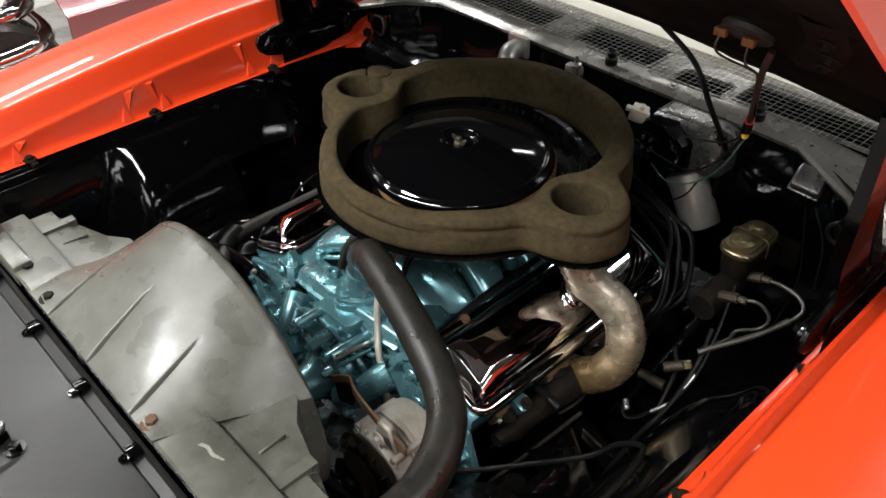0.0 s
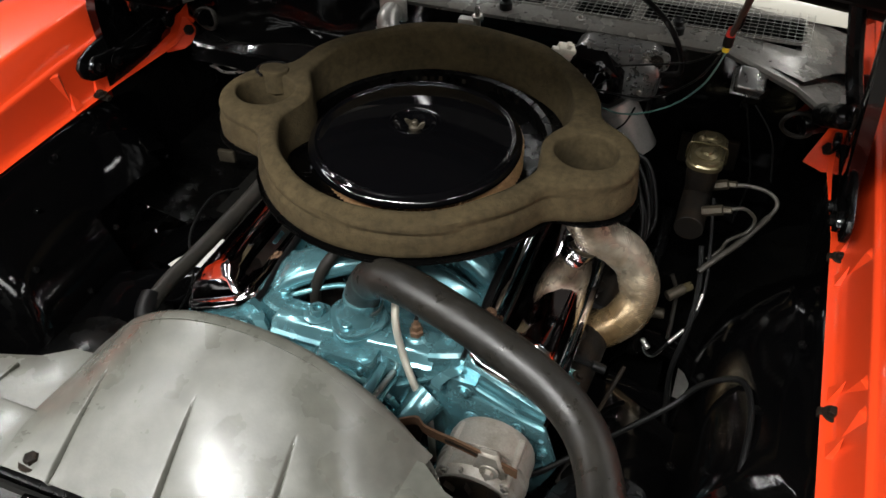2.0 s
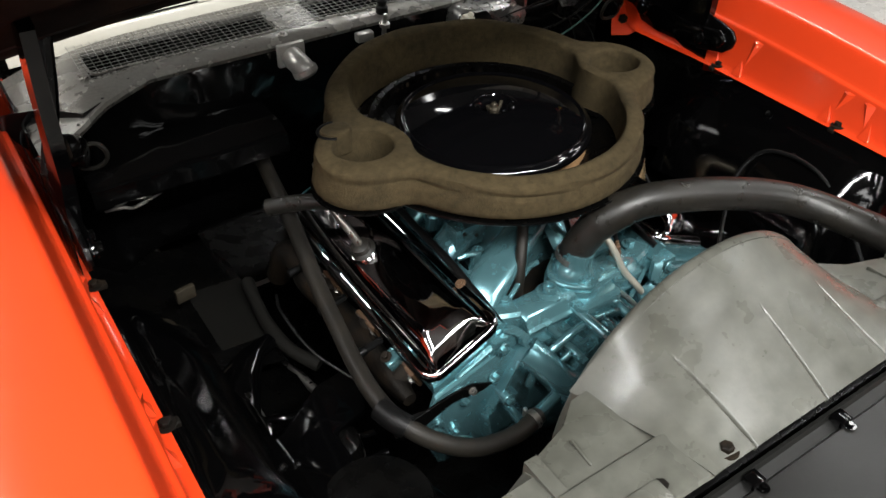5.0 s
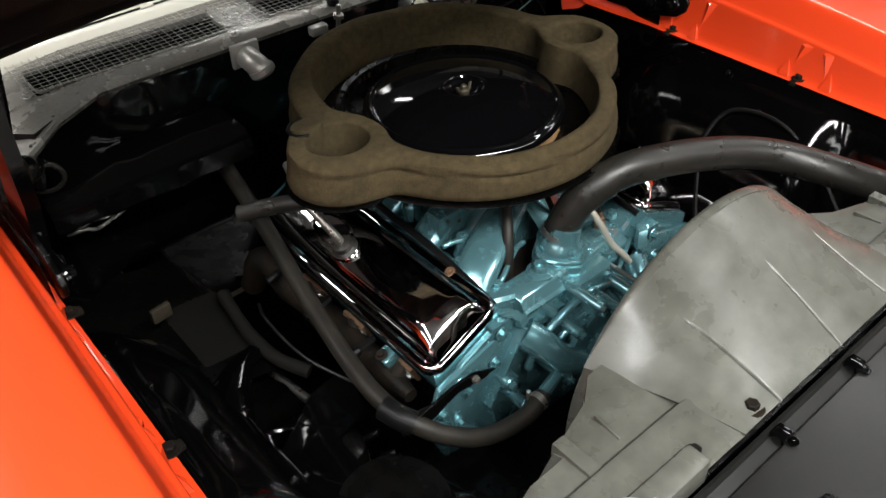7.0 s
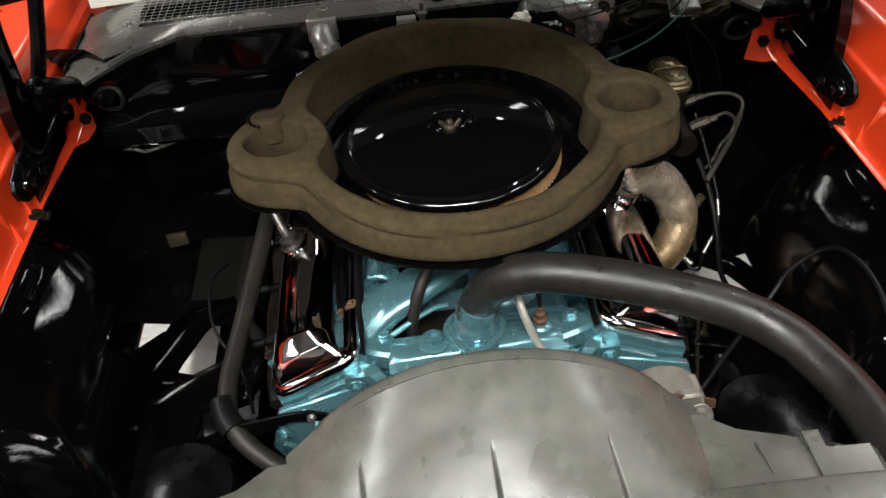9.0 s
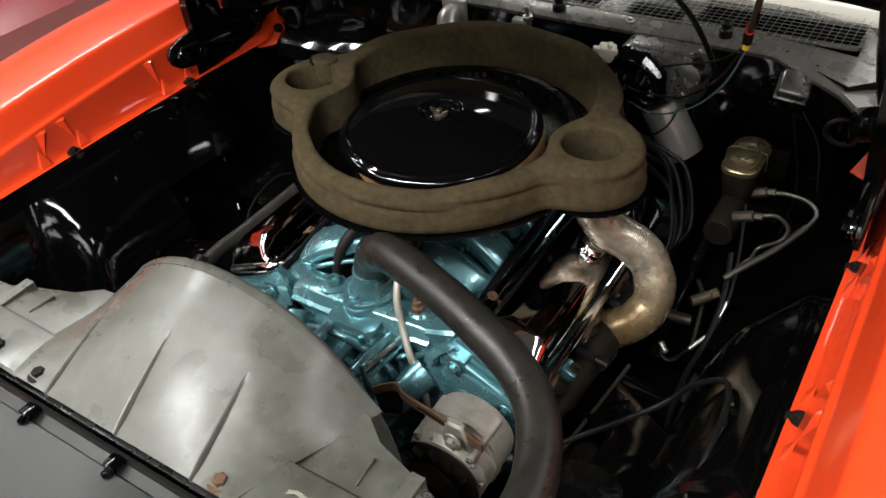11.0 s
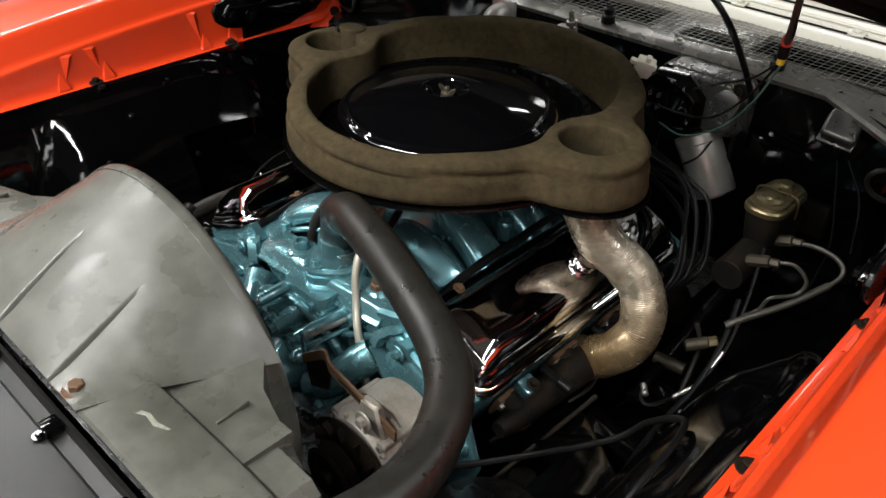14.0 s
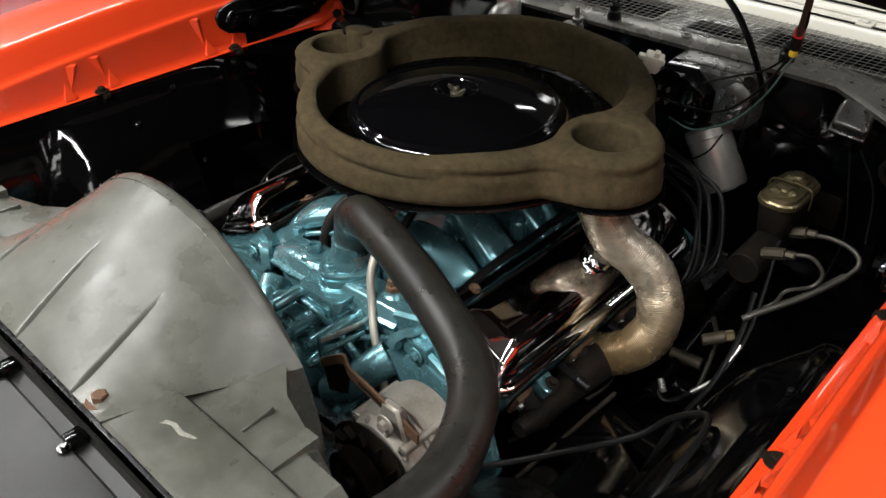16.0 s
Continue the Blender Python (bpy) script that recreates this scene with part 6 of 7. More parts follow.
# ---- fan shroud and radiator ----
def shroud():
    th = thing("fan_shroud", "grey moulded plastic fan shroud bolted to the radiator support", "fan shroud", (0.02, -0.68, 0.9))
    cx, R, cz = 0.010, 0.278, 0.773
    CR = 0.206                     # half width of the dome at its creases
    M, NF = 421, 56
    # moulded creases: x at the front and rear end, their start and end along the panel, depth
    GROOVES = ((-0.138, -0.150, 0.0, 0.66, 0.007), (0.008, 0.002, 0.0, 0.58, 0.009), (0.150, 0.136, 0.0, 0.60, 0.008))
    rows = []
    for f in [k / NF for k in range(NF + 1)]:
        y = -0.790 + 0.225 * f
        e = f ** 0.95
        bx = 0.216 + 0.056 * min(1.0, f / 0.36) * 0.4 + 0.026 * max(0.0, (f - 0.36) / 0.64)      # where the dome meets the side plates
        bz = 0.937 - 0.038 * max(0.0, (f - 0.30) / 0.70)
        row = []
        for k in range(M):
            u = 2 * k / (M - 1) - 1
            if abs(u) > 0.90:
                q = (abs(u) - 0.90) / 0.10
                xs = CR + (bx - CR) * q
                zc = (1 - e) * 0.938 + e * (cz + math.sqrt(R * R - CR * CR))
                z = zc + (bz - zc) * q
            else:
                xs = CR * abs(u) / 0.90
                z = (1 - e) * 0.938 + e * (cz + math.sqrt(R * R - xs * xs)) + 0.003 * math.sin(math.pi * f) * (1 - (xs / CR) ** 2)
            x = cx * min(1, f * 1.5) + math.copysign(xs, u)
            for xa, xb, fa, fb, dep in GROOVES:
                w = (f - fa) / (fb - fa)
                if 0 <= w <= 1 and abs(u) < 0.9:
                    dx = x - (xa + (xb - xa) * w)
                    fade = (1 - w) ** 0.6 * min(1.0, 0.35 + w * 4)
                    if 0 < dx < 0.045:
                        z -= 0.45 * dep * fade * (1 - dx / 0.045) ** 1.6
                    gw = 0.0012 + 0.0030 * fade
                    if abs(dx) < gw:
                        z -= 0.010 * fade ** 0.8 * (1 - abs(dx) / gw)
            row.append((x, y, z))
        rows.append(row)
    pn = part("panel", thicken(loft(rows), 0.003), SHROUD, th, smooth=50)
    arc = lambda r, y, a0, a1, n=96: [(cx + r * math.cos(radians(a0 + (a1 - a0) * k / n)), y, cz + r * math.sin(radians(a0 + (a1 - a0) * k / n))) for k in range(n + 1)]
    part("rear_rim", thicken(loft([arc(R - 0.001, -0.575, -15, 195), arc(R + 0.001, -0.566, -15, 195), arc(R, -0.560, -15, 195), arc(R - 0.006, -0.556, -15, 195), arc(R - 0.016, -0.555, -15, 195)]), 0.002), SHROUD, pn, smooth=60)
    for a0, a1 in ((-15, 28), (152, 195)):
        part("skirt", thicken(loft([arc(R, y, a0, a1, 20) for y in (-0.66, -0.60, -0.566)]), 0.002), SHROUD, pn, smooth=60)
    # side wings: raised front plate, lower shelf behind it, ribs
    for s in (-1, 1):
        X = lambda x: s * x
        fr = loft([[(X(x), -0.789, z - 0.004), (X(x), -0.785, z), (X(x), -0.712, z + 0.003), (X(x), -0.7075, z + 0.001), (X(x), -0.7055, z - 0.014), (X(x), -0.66, z - 0.016), (X(x), yr, z - 0.024), (X(x), yr + 0.004, z - 0.12)]
                   for x, yr, z in ((0.214, -0.582, 0.934), (0.236, -0.585, 0.9365), (0.272, -0.588, 0.937), (0.31, -0.616, 0.937), (0.40, -0.644, 0.936), (0.455, -0.662, 0.932), (0.468, -0.666, 0.918), (0.470, -0.668, 0.75))])
        part("side_wing", thicken(fr, 0.003), SHROUD, pn, smooth=28)
        part("fin", box((0.004, 0.045, 0.008), pose(X(0.325), -0.666, 0.921, 0, 0, s * 6), 0.0015), SHROUD, pn)
        part("fin", slab(min(X(0.378), X(0.398)), max(X(0.378), X(0.398)), -0.704, -0.640, 0.905, 0.9275, 0.004), SHROUD, pn)
    part("cap_block", box((0.17, 0.035, 0.045), pose(-0.37, -0.772, 0.925), 0.006), SHROUD, pn)
    bolt(th, (0.186, -0.774, 0.9355), (0, 0.1, 1), 0.0095, RUST, label="rusty hex head bolt")
    bolt(th, (-0.176, -0.772, 0.9365), (0, 0.1, 1), 0.0095, IRON, label="dark hex head bolt")
    bolt(th, (-0.285, -0.765, 0.932), (0, 0.1, 1), 0.0095, IRON)
    bolt(th, (0.44, -0.772, 0.934), (0, 0.1, 1), 0.0095, RUST)
    # pale scuff on the driver-side plate
    part("scuff", plate([(0, 0), (0.012, 0.004), (0.03, -0.002), (0.048, 0.002), (0.050, 0.005), (0.03, 0.004), (0.014, 0.009), (0.002, 0.007)], 0.0006, pose(0.268, -0.748, 0.9392, 0, 0, 12), 0.0), SCUFF, pn, "pale scraped mark")
    ra = thing("radiator", "radiator tank with its ribbed pressure cap behind the support", "radiator", (0, -0.78, 0.75))
    part("core", box((0.80, 0.06, 0.45), pose(0.02, -0.755, 0.66), 0.008), SATINBLACK, ra)
    part("tank", bevel(loft([[(x, y, z) for y, z in ((-0.785, 0.88), (-0.785, 0.90), (-0.77, 0.905), (-0.735, 0.90), (-0.73, 0.88))] for x in (-0.46, 0.50)], close=True, caps=True), 0.006), SATINBLACK, ra)
    cap = part("pressure_cap", lathe([(0.022, 0), (0.034, 0.004), (0.036, 0.012), (0.033, 0.017), (0.020, 0.020), (0.018, 0.025), (0.010, 0.026), (0, 0.026)], pose(-0.435, -0.79, 0.955), 32), CAST, ra, "pale metal pressure cap")
    for s in (-1, 1):
        part("cap_tab", box((0.02, 0.018, 0.008), pose(-0.435 + s * 0.038, -0.79, 0.962), 0.002), CAST, cap)
    part("filler_neck", lathe([(0.026, 0), (0.024, 0.04), (0.028, 0.05)], pose(-0.435, -0.79, 0.91), 24), CAST, ra)


shroud()


# ---- alternator ----
def alternator():
    al = thing("alternator", "cast aluminium alternator with a rusty adjusting bracket", "alternator", (0.30, -0.46, 0.69))
    ax = (0, -1, 0)
    m = axis_matrix((0.30, -0.37, 0.685), ax)
    part("rear_housing", lathe([(0.0, 0), (0.055, 0.0), (0.068, 0.008), (0.071, 0.018), (0.071, 0.055), (0.0735, 0.057), (0.0735, 0.064), (0.071, 0.066)], m, 48), CAST, al, smooth=30)
    part("front_housing", lathe([(0.071, 0.067), (0.0735, 0.069), (0.0735, 0.074), (0.070, 0.076), (0.070, 0.10), (0.060, 0.112), (0.035, 0.118), (0.0, 0.118)], m, 48), CAST, al, smooth=30)
    part("cooling_fan", lathe([(0.02, 0.122), (0.066, 0.122), (0.072, 0.125), (0.073, 0.128), (0.066, 0.1285), (0.02, 0.130)], m, 40), IRON, al, "dark rusty cooling fan")
    for k in range(12):
        part("fan_blade", box((0.020, 0.002, 0.012), m @ Matrix.Rotation(radians(30 * k), 4, "Z") @ pose(0.058, 0, 0.133, 0, 0, 25), 0.0005, 1), IRON, al)
    part("pulley", lathe([(0.0, 0.138), (0.040, 0.138), (0.045, 0.142), (0.034, 0.152), (0.045, 0.162), (0.040, 0.166), (0.028, 0.166), (0.024, 0.160), (0.012, 0.160), (0.012, 0.172), (0, 0.172)], m, 36), IRON, al)
    for k in range(4):
        a = radians(45 + 90 * k)
        part("through_bolt", rod(m @ V(0.068 * math.cos(a), 0.068 * math.sin(a), 0.02), m @ V(0.068 * math.cos(a), 0.068 * math.sin(a), 0.108), 0.008, 12), CAST, al)
        bolt(al, m @ V(0.066 * math.cos(a), 0.066 * math.sin(a), 0.105), ax, 0.005, STEEL)
    for k in range(10):
        a = radians(36 * k)
        part("vent_rib", box((0.006, 0.030, 0.006), m @ Matrix.Rotation(a, 4, "Z") @ pose(0.054, 0, 0.108, 0, 0, 90), 0.001), CAST, al)
    part("ear", plate([(-0.03, -0.02), (0.03, -0.02), (0.016, 0.035), (-0.016, 0.035)], 0.016, Matrix.Translation((0.318, -0.455, 0.757)) @ pose(0, 0, 0, 90, 0, 0), 0.004), CAST, al)
    arm = spline([V(0.144, -0.448, 0.748), V(0.170, -0.446, 0.768), V(0.197, -0.446, 0.785), V(0.215, -0.452, 0.776), V(0.274, -0.468, 0.790), V(0.325, -0.468, 0.775), V(0.361, -0.462, 0.752)], 5)
    br = part("adjuster_arm", bevel(loft([[p + V(0, 0, 0.009), p + V(0, 0.004, 0.009), p + V(0, 0.004, -0.009), p + V(0, 0, -0.009)] for p in arm], close=True, caps=True), 0.001, 1), RUST, al, "slotted rusty adjusting arm")
    part("slot", loft([[p + V(0, -0.0012, 0.003), p + V(0, 0.001, 0.003), p + V(0, 0.001, -0.003), p + V(0, -0.0012, -0.003)] for p in arm[18:28]], close=True, caps=True), IRON, br)
    part("web", plate([(0.142, 0.748), (0.196, 0.782), (0.206, 0.762), (0.196, 0.715), (0.152, 0.695)], 0.004, Matrix(((1, 0, 0, 0), (0, 0, -1, -0.440), (0, 1, 0, 0), (0, 0, 0, 1))), 0.001), IRON, br)
    bolt(al, (0.325, -0.484, 0.775), (0, -1, 0), 0.0085, CAST)



alternator()


# ---- brake master cylinder and lines ----
def master_cylinder():
    mc = thing("brake_master_cylinder", "dark cast brake master cylinder with a gold domed lid", "brake part", (0.51, 0.3, 0.82))
    body = loft([[(0.508 + x * k, 0.298 + y * k, z) for x, y in rounded(0.062, 0.122, 0.024)] for z, k in ((0.775, 0.7), (0.79, 0.85), (0.83, 0.97), (0.858, 1.0))], close=True, caps=True)
    part("reservoir", body, IRON, mc)
    lid = loft([[(0.508 + x * k, 0.298 + y * (1 - (1 - k) * 0.55), z) for x, y in rounded(0.070, 0.131, 0.027)] for z, k in ((0.858, 1.0), (0.866, 1.0), (0.869, 0.93), (0.869, 0.86), (0.874, 0.82), (0.875, 0.6))], close=True, caps=True)
    ld = part("lid", lid, ZINC, mc, "gold zinc plated lid", smooth=25)
    for y in (0.270, 0.326):
        part("dome", lathe([(0.023, 0), (0.022, 0.005), (0.014, 0.009), (0.012, 0.013), (0, 0.014)], pose(0.508, y, 0.873), 28), ZINC, ld)
    part("bail_wire", tube([(0.470, 0.30, 0.84), (0.472, 0.30, 0.873), (0.49, 0.30, 0.881), (0.508, 0.30, 0.880), (0.526, 0.30, 0.881), (0.544, 0.30, 0.873), (0.546, 0.30, 0.84)], 0.002, 8), ZINC, mc)
    part("bore", rod((0.508, 0.16, 0.775), (0.508, 0.41, 0.785), 0.028, 24), IRON, mc)
    part("flange", box((0.12, 0.014, 0.07), pose(0.508, 0.412, 0.79), 0.004), IRON, mc)
    for y in (0.19, 0.275):
        part("outlet", join(rod((0.525, y, 0.80), (0.562, y - 0.002, 0.815), 0.010, 6), rod((0.562, y - 0.002, 0.815), (0.578, y - 0.002, 0.818), 0.007, 6)), DULLNUT, mc)
    bl = thing("brake_line", "bent dull steel brake pipe from the master cylinder", "pipe", (0.6, 0.25, 0.78), group="brake pipes")
    part("pipe", tube([(0.572, 0.273, 0.815), (0.60, 0.272, 0.821), (0.635, 0.268, 0.819), (0.656, 0.256, 0.808), (0.650, 0.235, 0.790), (0.61, 0.182, 0.757)], 0.004, 10), DULLPIPE, bl)
    part("sheath", tube([(0.648, 0.232, 0.788), (0.61, 0.182, 0.757), (0.562, 0.130, 0.728), (0.545, 0.112, 0.716)], 0.0062, 10), DULLPIPE, bl)
    b2 = thing("brake_line", "bent dull steel brake pipe from the master cylinder", "pipe", (0.58, 0.2, 0.75), group="brake pipes")
    part("pipe", tube([(0.5745, 0.19, 0.819), (0.60, 0.196, 0.821), (0.622, 0.199, 0.800), (0.615, 0.19, 0.775), (0.585, 0.165, 0.765), (0.575, 0.16, 0.74), (0.555, 0.15, 0.72)], 0.0034, 10), DULLPIPE, b2)
    pv = thing("brake_valve", "small brass brake proportioning valve on the frame", "valve", (0.53, 0.05, 0.66))
    part("body", rod((0.50, 0.075, 0.668), (0.528, 0.10, 0.676), 0.011, 12), DULLNUT, pv)
    part("nut", rod((0.528, 0.10, 0.676), (0.540, 0.110, 0.680), 0.010, 6), ZINC, pv)


master_cylinder()


# ---- firewall fittings ----
def wiper_motor():
    w = thing("wiper_motor", "silver wiper motor with a round can on the firewall", "wiper motor", (0.32, 0.38, 0.9))
    hs = loft([[(0.295 + x * k, y, 0.955 + z * k) for x, z in rounded(0.178, 0.112, 0.028)] for y, k in ((0.425, 1.0), (0.385, 1.0), (0.379, 0.985), (0.374, 0.94), (0.376, 0.91), (0.366, 0.89), (0.360, 0.82))], close=True, caps=True)
    part("gear_case", hs, SILVER, w, smooth=40)
    part("motor_can", lathe([(0.040, 0), (0.043, 0.004), (0.043, 0.020), (0.0415, 0.022), (0.0415, 0.118), (0.039, 0.122), (0.020, 0.124), (0.018, 0.128), (0, 0.128)], axis_matrix((0.303, 0.380, 0.89), (0.54, -0.10, -0.83)), 36), CANSILVER, w, "brushed silver motor can")
    cv = loft([[(0.262 + (x - 0.10 * (0.40 - y)) * k, y, 0.952 + z * k) for x, z in ((-0.062, -0.038), (-0.03, -0.056), (0.045, -0.056), (0.062, -0.04), (0.062, 0.02), (0.02, 0.054), (-0.04, 0.054), (-0.062, 0.035))] for y, k in ((0.38, 0.98), (0.375, 0.98), (0.347, 0.94), (0.335, 0.84), (0.331, 0.72))], close=True, caps=True)
    cover = part("gear_cover", bevel(cv, 0.004), GLOSSBLACK, w, "glossy black plastic gear cover", smooth=30)
    part("terminal_block", box((0.045, 0.022, 0.035), pose(0.238, 0.332, 0.958, 8, 0, 6), 0.004), SATINBLACK, cover)
    for x, z in ((0.228, 0.945), (0.246, 0.945), (0.228, 0.968), (0.246, 0.968)):
        part("terminal", box((0.004, 0.014, 0.008), pose(x, 0.318, z), 0.001), STEEL, cover)
    part("drive_boss", lathe([(0.024, 0), (0.024, 0.02), (0.012, 0.024)], axis_matrix((0.362, 0.368, 0.975), (0, -1, 0.1)), 24), SILVER, w)
    part("mount_ear", plate(rounded(0.05, 0.04, 0.015), 0.008, axis_matrix((0.375, 0.372, 1.0), (0, -1, 0.2)), 0.002), SILVER, w)
    bolt(w, (0.375, 0.362, 1.0), (0, -1, 0.2), 0.008, IRON)
    for x, z in ((0.352, 0.93), (0.355, 1.0)):
        bolt(w, (x, 0.362, z), (0, -1, 0), 0.006, STEEL)
    pc = thing("wire_plug", "loose white plastic wire plug by the wiper motor", "plug", (0.197, 0.34, 1.0))
    part("shell", box((0.034, 0.022, 0.036), pose(0.197, 0.335, 1.003, 20, 15, 30), 0.003), WHITEPLASTIC, pc)
    part("tab", box((0.05, 0.010, 0.010), pose(0.197, 0.33, 1.01, 20, 15, 30), 0.002), WHITEPLASTIC, pc)
    part("tab", box((0.010, 0.012, 0.05), pose(0.2, 0.333, 1.005, 20, 15, 30), 0.002), WHITEPLASTIC, pc)
    rl = thing("relay_box", "square silver relay box on a firewall bracket", "relay", (0.553, 0.385, 0.98))
    part("case", box((0.056, 0.048, 0.034), axis_matrix((0.553, 0.382, 0.983), (0.25, -0.65, 0.7)) @ Matrix.Rotation(radians(-14), 4, "Z"), 0.006, 3), SILVER, rl)
    part("rim", box((0.060, 0.052, 0.005), axis_matrix((0.549, 0.393, 0.971), (0.25, -0.65, 0.7)) @ Matrix.Rotation(radians(-14), 4, "Z"), 0.002), SILVER, rl)
    part("bracket", box((0.05, 0.02, 0.05), pose(0.575, 0.41, 0.945, 20), 0.004), IRON, rl)
    part("terminal", box((0.016, 0.016, 0.03), pose(0.555, 0.39, 0.935, 10), 0.003), SATINBLACK, rl)
    hv = thing("heater_valve", "zinc heater control elbow on the firewall", "valve", (-0.205, 0.36, 1.0))
    part("bracket", box((0.062, 0.012, 0.05), pose(-0.205, 0.405, 1.0), 0.003), CANSILVER, hv)
    part("elbow", tube([(-0.205, 0.40, 0.995), (-0.205, 0.376, 0.993), (-0.201, 0.364, 0.987), (-0.197, 0.358, 0.979)], 0.0235, 20), CANSILVER, hv)
    part("cap", lathe([(0.027, 0), (0.027, 0.012), (0.02, 0.018), (0, 0.019)], axis_matrix((-0.199, 0.360, 0.984), (0.3, -0.4, -1)), 24), CANSILVER, hv)
    part("plate", box((0.04, 0.02, 0.02), pose(-0.03, 0.40, 1.0), 0.003), CANSILVER, hv)
    # cable clips in the far corners
    for s, a in ((-1, 0), (1, 1)):
        cc = thing("cable_loop", "curled spare cable end in the firewall corner", "cable", (s * 0.66, 0.36, 0.93), group="cable loops")
        ring = [(s * 0.655 + 0.028 * math.cos(k * 0.55), 0.335 + 0.004 * math.sin(k), 0.935 + 0.026 * math.sin(k * 0.55)) for k in range(14)]
        part("coil", tube(ring, 0.0045, 8), OLDRUBBER, cc)
        part("socket", rod((s * 0.66, 0.34, 0.935), (s * 0.70, 0.36, 0.94), 0.022, 20), SATINBLACK, cc)


wiper_motor()


def cables():
    """Loose wires that hang from the bonnet and run about the bay."""
    def cable(pts, r, m, label, extra=()):
        th = thing("cable", label, "cable", pts[0])
        part("wire", tube(pts, r, 8), m, th)
        for nm, a, b, rr, mm in extra:
            part(nm, rod(a, b, rr, 12), mm, th)
        return th
    cable([(0.175, 0.325, 1.232), (0.215, 0.322, 1.215), (0.312, 0.31, 1.168), (0.40, 0.235, 1.14), (0.429, 0.281, 1.036), (0.379, 0.382, 0.955), (0.37, 0.39, 0.85)], 0.0052, TAPE, "black wire hanging from the bonnet to the firewall")
    J = V(0.50, 0.185, 1.143)
    cable([(0.535, 0.13, 1.318), (0.524, 0.138, 1.275), (0.510, 0.168, 1.20), J + V(0.001, 0.0, 0.02)], 0.0056, BROWNWIRE, "brown taped wire pair with red and yellow joints",
          (("red_joint", J + V(0.003, -0.002, 0.036), J + V(0.001, 0.0, 0.020), 0.0075, REDPLASTIC), ("sleeve", J + V(0.001, 0, 0.022), J + V(0.0, 0, 0.002), 0.0085, TAPE), ("yellow_joint", J + V(0, 0, 0.003), J + V(-0.001, 0.001, -0.008), 0.006, YELLOWPLASTIC)))
    cable([(0.522, 0.15, 1.306), (0.515, 0.150, 1.275), (0.516, 0.164, 1.20), J + V(0.006, 0.0, 0.03)], 0.0022, TAPE, "thin black wire tied to the brown pair")
    cable([J + V(0.002, 0, -0.006), (0.475, 0.18, 1.07), (0.42, 0.205, 1.0), (0.34, 0.245, 0.945), (0.26, 0.31, 0.92)], 0.0017, GREENWIRE, "green wire drooping to the wiper motor")
    cable([J + V(-0.002, 0, -0.006), (0.46, 0.19, 1.07), (0.39, 0.23, 1.0), (0.30, 0.28, 0.965), (0.20, 0.33, 0.945)], 0.0020, TAPE, "black wire drooping to the wiper motor")
    cable([J + V(-0.002, 0.003, -0.004), (0.45, 0.22, 1.09), (0.38, 0.27, 1.045), (0.30, 0.34, 0.99)], 0.0018, TAPE, "thin black wire by the wiper motor")
    cable([(0.26, 0.345, 0.93), (0.25, 0.33, 0.86), (0.28, 0.32, 0.83), (0.33, 0.335, 0.86), (0.35, 0.35, 0.90)], 0.002, TAPE, "black wire looped over the motor can")
    cable([(0.56, 0.385, 0.925), (0.58, 0.37, 0.86), (0.60, 0.35, 0.78), (0.59, 0.33, 0.68)], 0.0018, TAPE, "thin wire below the relay box")
    cable([(0.575, 0.39, 0.93), (0.62, 0.36, 0.88), (0.64, 0.33, 0.80)], 0.0018, TAPE, "thin wire below the relay box")
    cable([(0.335, -0.385, 0.62), (0.38, -0.355, 0.625), (0.46, -0.285, 0.655), (0.549, -0.218, 0.703), (0.588, -0.196, 0.750), (0.637, -0.207, 0.799), (0.657, -0.26, 0.817), (0.660, -0.34, 0.812), (0.652, -0.43, 0.765), (0.62, -0.52, 0.70)], 0.0050, TAPE, "black alternator lead arching up the inner wing",
          (("terminal", (0.318, -0.392, 0.62), (0.36, -0.37, 0.62), 0.007, STEEL),))
    cable([(0.478, 0.004, 0.612), (0.484, -0.016, 0.60), (0.502, -0.020, 0.598), (0.522, 0.018, 0.600), (0.548, 0.042, 0.628), (0.5597, 0.055, 0.659), (0.5645, 0.096, 0.697), (0.556, 0.15, 0.75), (0.54, 0.21, 0.82)], 0.0034, TAPE, "thin ground lead with a bare end and clamp",
          (("bare_end", (0.523, 0.019, 0.602), (0.546, 0.040, 0.627), 0.0042, STEEL), ("bare_end", (0.5605, 0.060, 0.664), (0.5635, 0.085, 0.688), 0.0038, STEEL), ("clamp", (0.474, 0.002, 0.613), (0.490, -0.012, 0.605), 0.0055, STEEL)))
    cable([(0.540, 0.16, 0.74), (0.553, 0.10, 0.69), (0.552, 0.03, 0.635), (0.540, -0.04, 0.60), (0.545, -0.12, 0.592), (0.556, -0.20, 0.585), (0.57, -0.28, 0.575), (0.60, -0.36, 0.56)], 0.0058, TAPE, "black cable dropping past the control arm")
    cable([(0.36, 0.03, 0.60), (0.40, -0.03, 0.59), (0.395, -0.10, 0.585), (0.37, -0.17, 0.58), (0.345, -0.24, 0.56)], 0.004, OLDRUBBER, "thin dull pipe low behind the foil duct")
    cable([(0.50, 0.105, 0.70), (0.515, 0.10, 0.665), (0.518, 0.085, 0.63), (0.52, 0.05, 0.58)], 0.0045, OLDRUBBER, "short dull brake hose below the valve")
    cable([(-0.66, 0.32, 0.82), (-0.63, 0.30, 0.83), (-0.60, 0.305, 0.82), (-0.50, 0.33, 0.835), (-0.40, 0.36, 0.85)], 0.0035, STEEL, "thin bright control wire on the heater box")
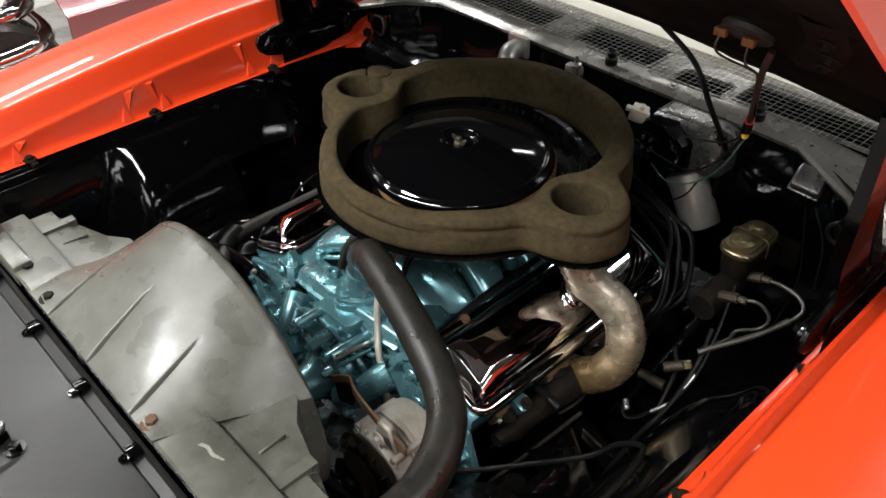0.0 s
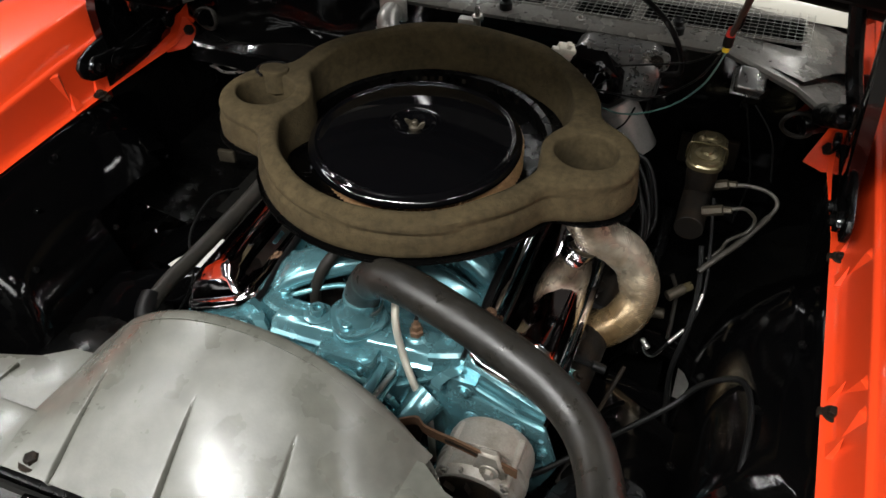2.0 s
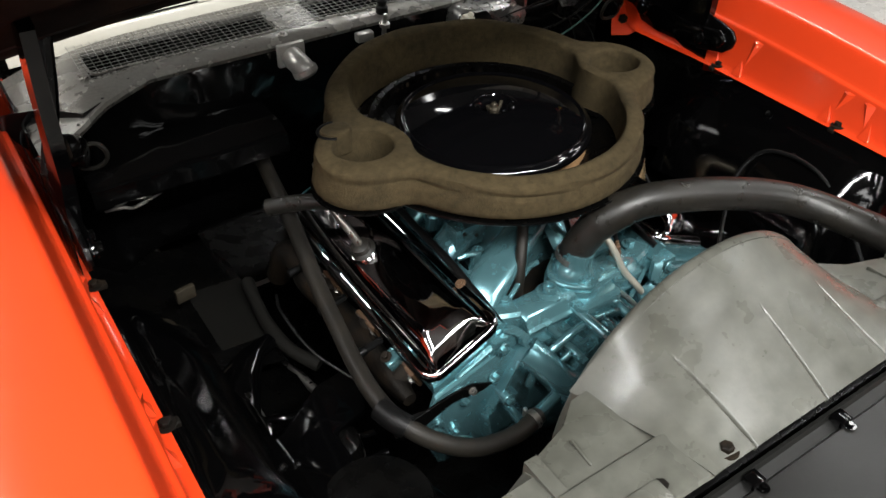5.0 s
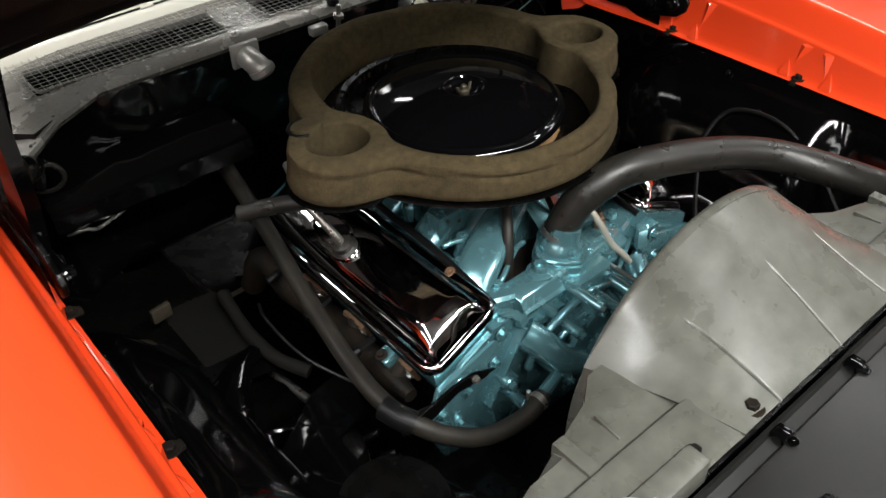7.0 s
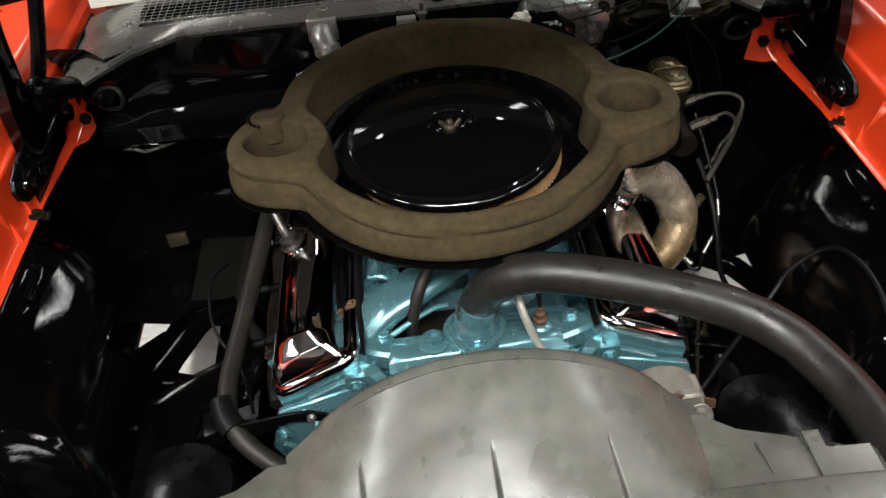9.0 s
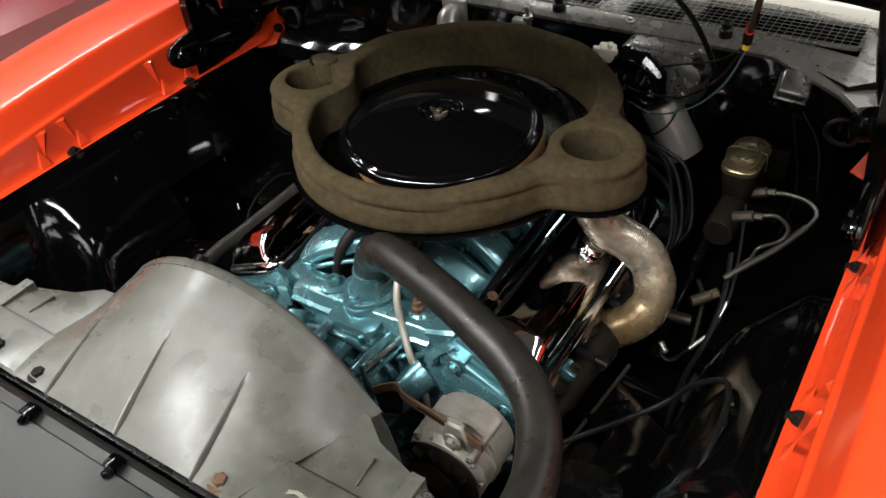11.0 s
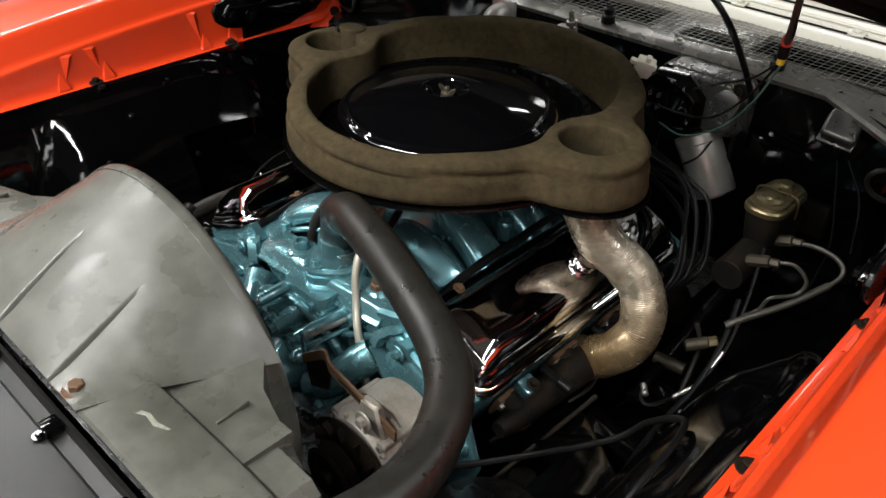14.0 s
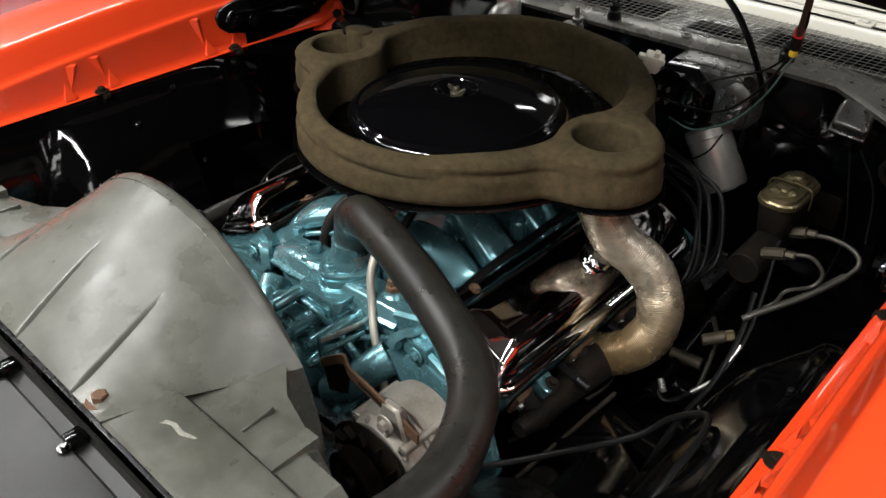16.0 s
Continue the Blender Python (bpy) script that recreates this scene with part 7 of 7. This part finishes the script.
    cable([(-0.44, 0.05, 0.70), (-0.46, -0.02, 0.72), (-0.45, -0.12, 0.70), (-0.40, -0.20, 0.66), (-0.37, -0.30, 0.66)], 0.003, TAPE, "thin black wire beside the heater hose")
    # oil level tube and linkage bars
    d = thing("dipstick", "slim steel dipstick tube beside the engine", "dipstick", (0.42, -0.2, 0.6))
    part("tube", rod((0.40, -0.33, 0.56), (0.46, -0.12, 0.66), 0.004, 10), IRON, d)
    s = thing("steering_shaft", "brass-coloured steering coupling beside the frame rail", "steering part", (0.47, 0.0, 0.6))
    part("coupling", rod((0.445, 0.088, 0.60), (0.502, 0.096, 0.60), 0.0115, 16), DULLNUT, s)
    part("shaft", rod((0.46, 0.35, 0.66), (0.46, 0.0, 0.57), 0.012, 14), SATINBLACK, s)
    part("gear_box", lathe([(0.04, 0), (0.06, 0.01), (0.06, 0.09), (0.03, 0.11), (0.02, 0.14)], pose(0.46, -0.30, 0.48), 28), SATINBLACK, s)


cables()


# ---- neighbour car ----
def neighbour():
    n = thing("neighbour_car", "maroon vintage car with chrome tubes parked alongside", "car", (-2.9, 0.3, 0))
    rows = [[(-2.15 - 0.75 + x, y, z) for x, z in ((-0.75, 0.3), (-0.78, 0.62), (-0.6, 0.74), (0.0, 0.80), (0.6, 0.74), (0.78, 0.62), (0.75, 0.3))] for y in (0.0, 0.1, 1.5, 3.0)]
    part("body", thicken(loft(rows), 0.01), MAROON, n, smooth=60)
    part("apron", box((1.5, 0.9, 0.25), pose(-2.9, -0.45, 0.28), 0.08, 4), SATINBLACK, n)
    for x, y in ((-2.25, -0.3), (-3.55, -0.3), (-2.25, 2.3), (-3.55, 2.3)):
        part("wheel", lathe([(0.0, -0.09), (0.2, -0.09), (0.31, -0.08), (0.32, 0.0), (0.31, 0.08), (0.0, 0.09)], axis_matrix((x, y, 0.32), (1, 0, 0)), 32), RUBBER, n)
    for k, (x, z) in enumerate(((-2.05, 0.42), (-2.16, 0.52), (-2.28, 0.62), (-2.42, 0.70))):
        part("chrome_tube", tube([(x - 0.05, -1.2, z), (x, -0.6, z), (x, -0.25, z), (x - 0.03, -0.12, z + 0.01), (x - 0.15, -0.05, z + 0.01), (x - 0.5, -0.04, z)], 0.038, 20), CHROME, n)
    for y in (-0.9, -0.45):
        part("tube_strap", box((0.03, 0.02, 0.34), pose(-2.2, y, 0.55, 0, 35, 0), 0.004), CHROME, n)


neighbour()
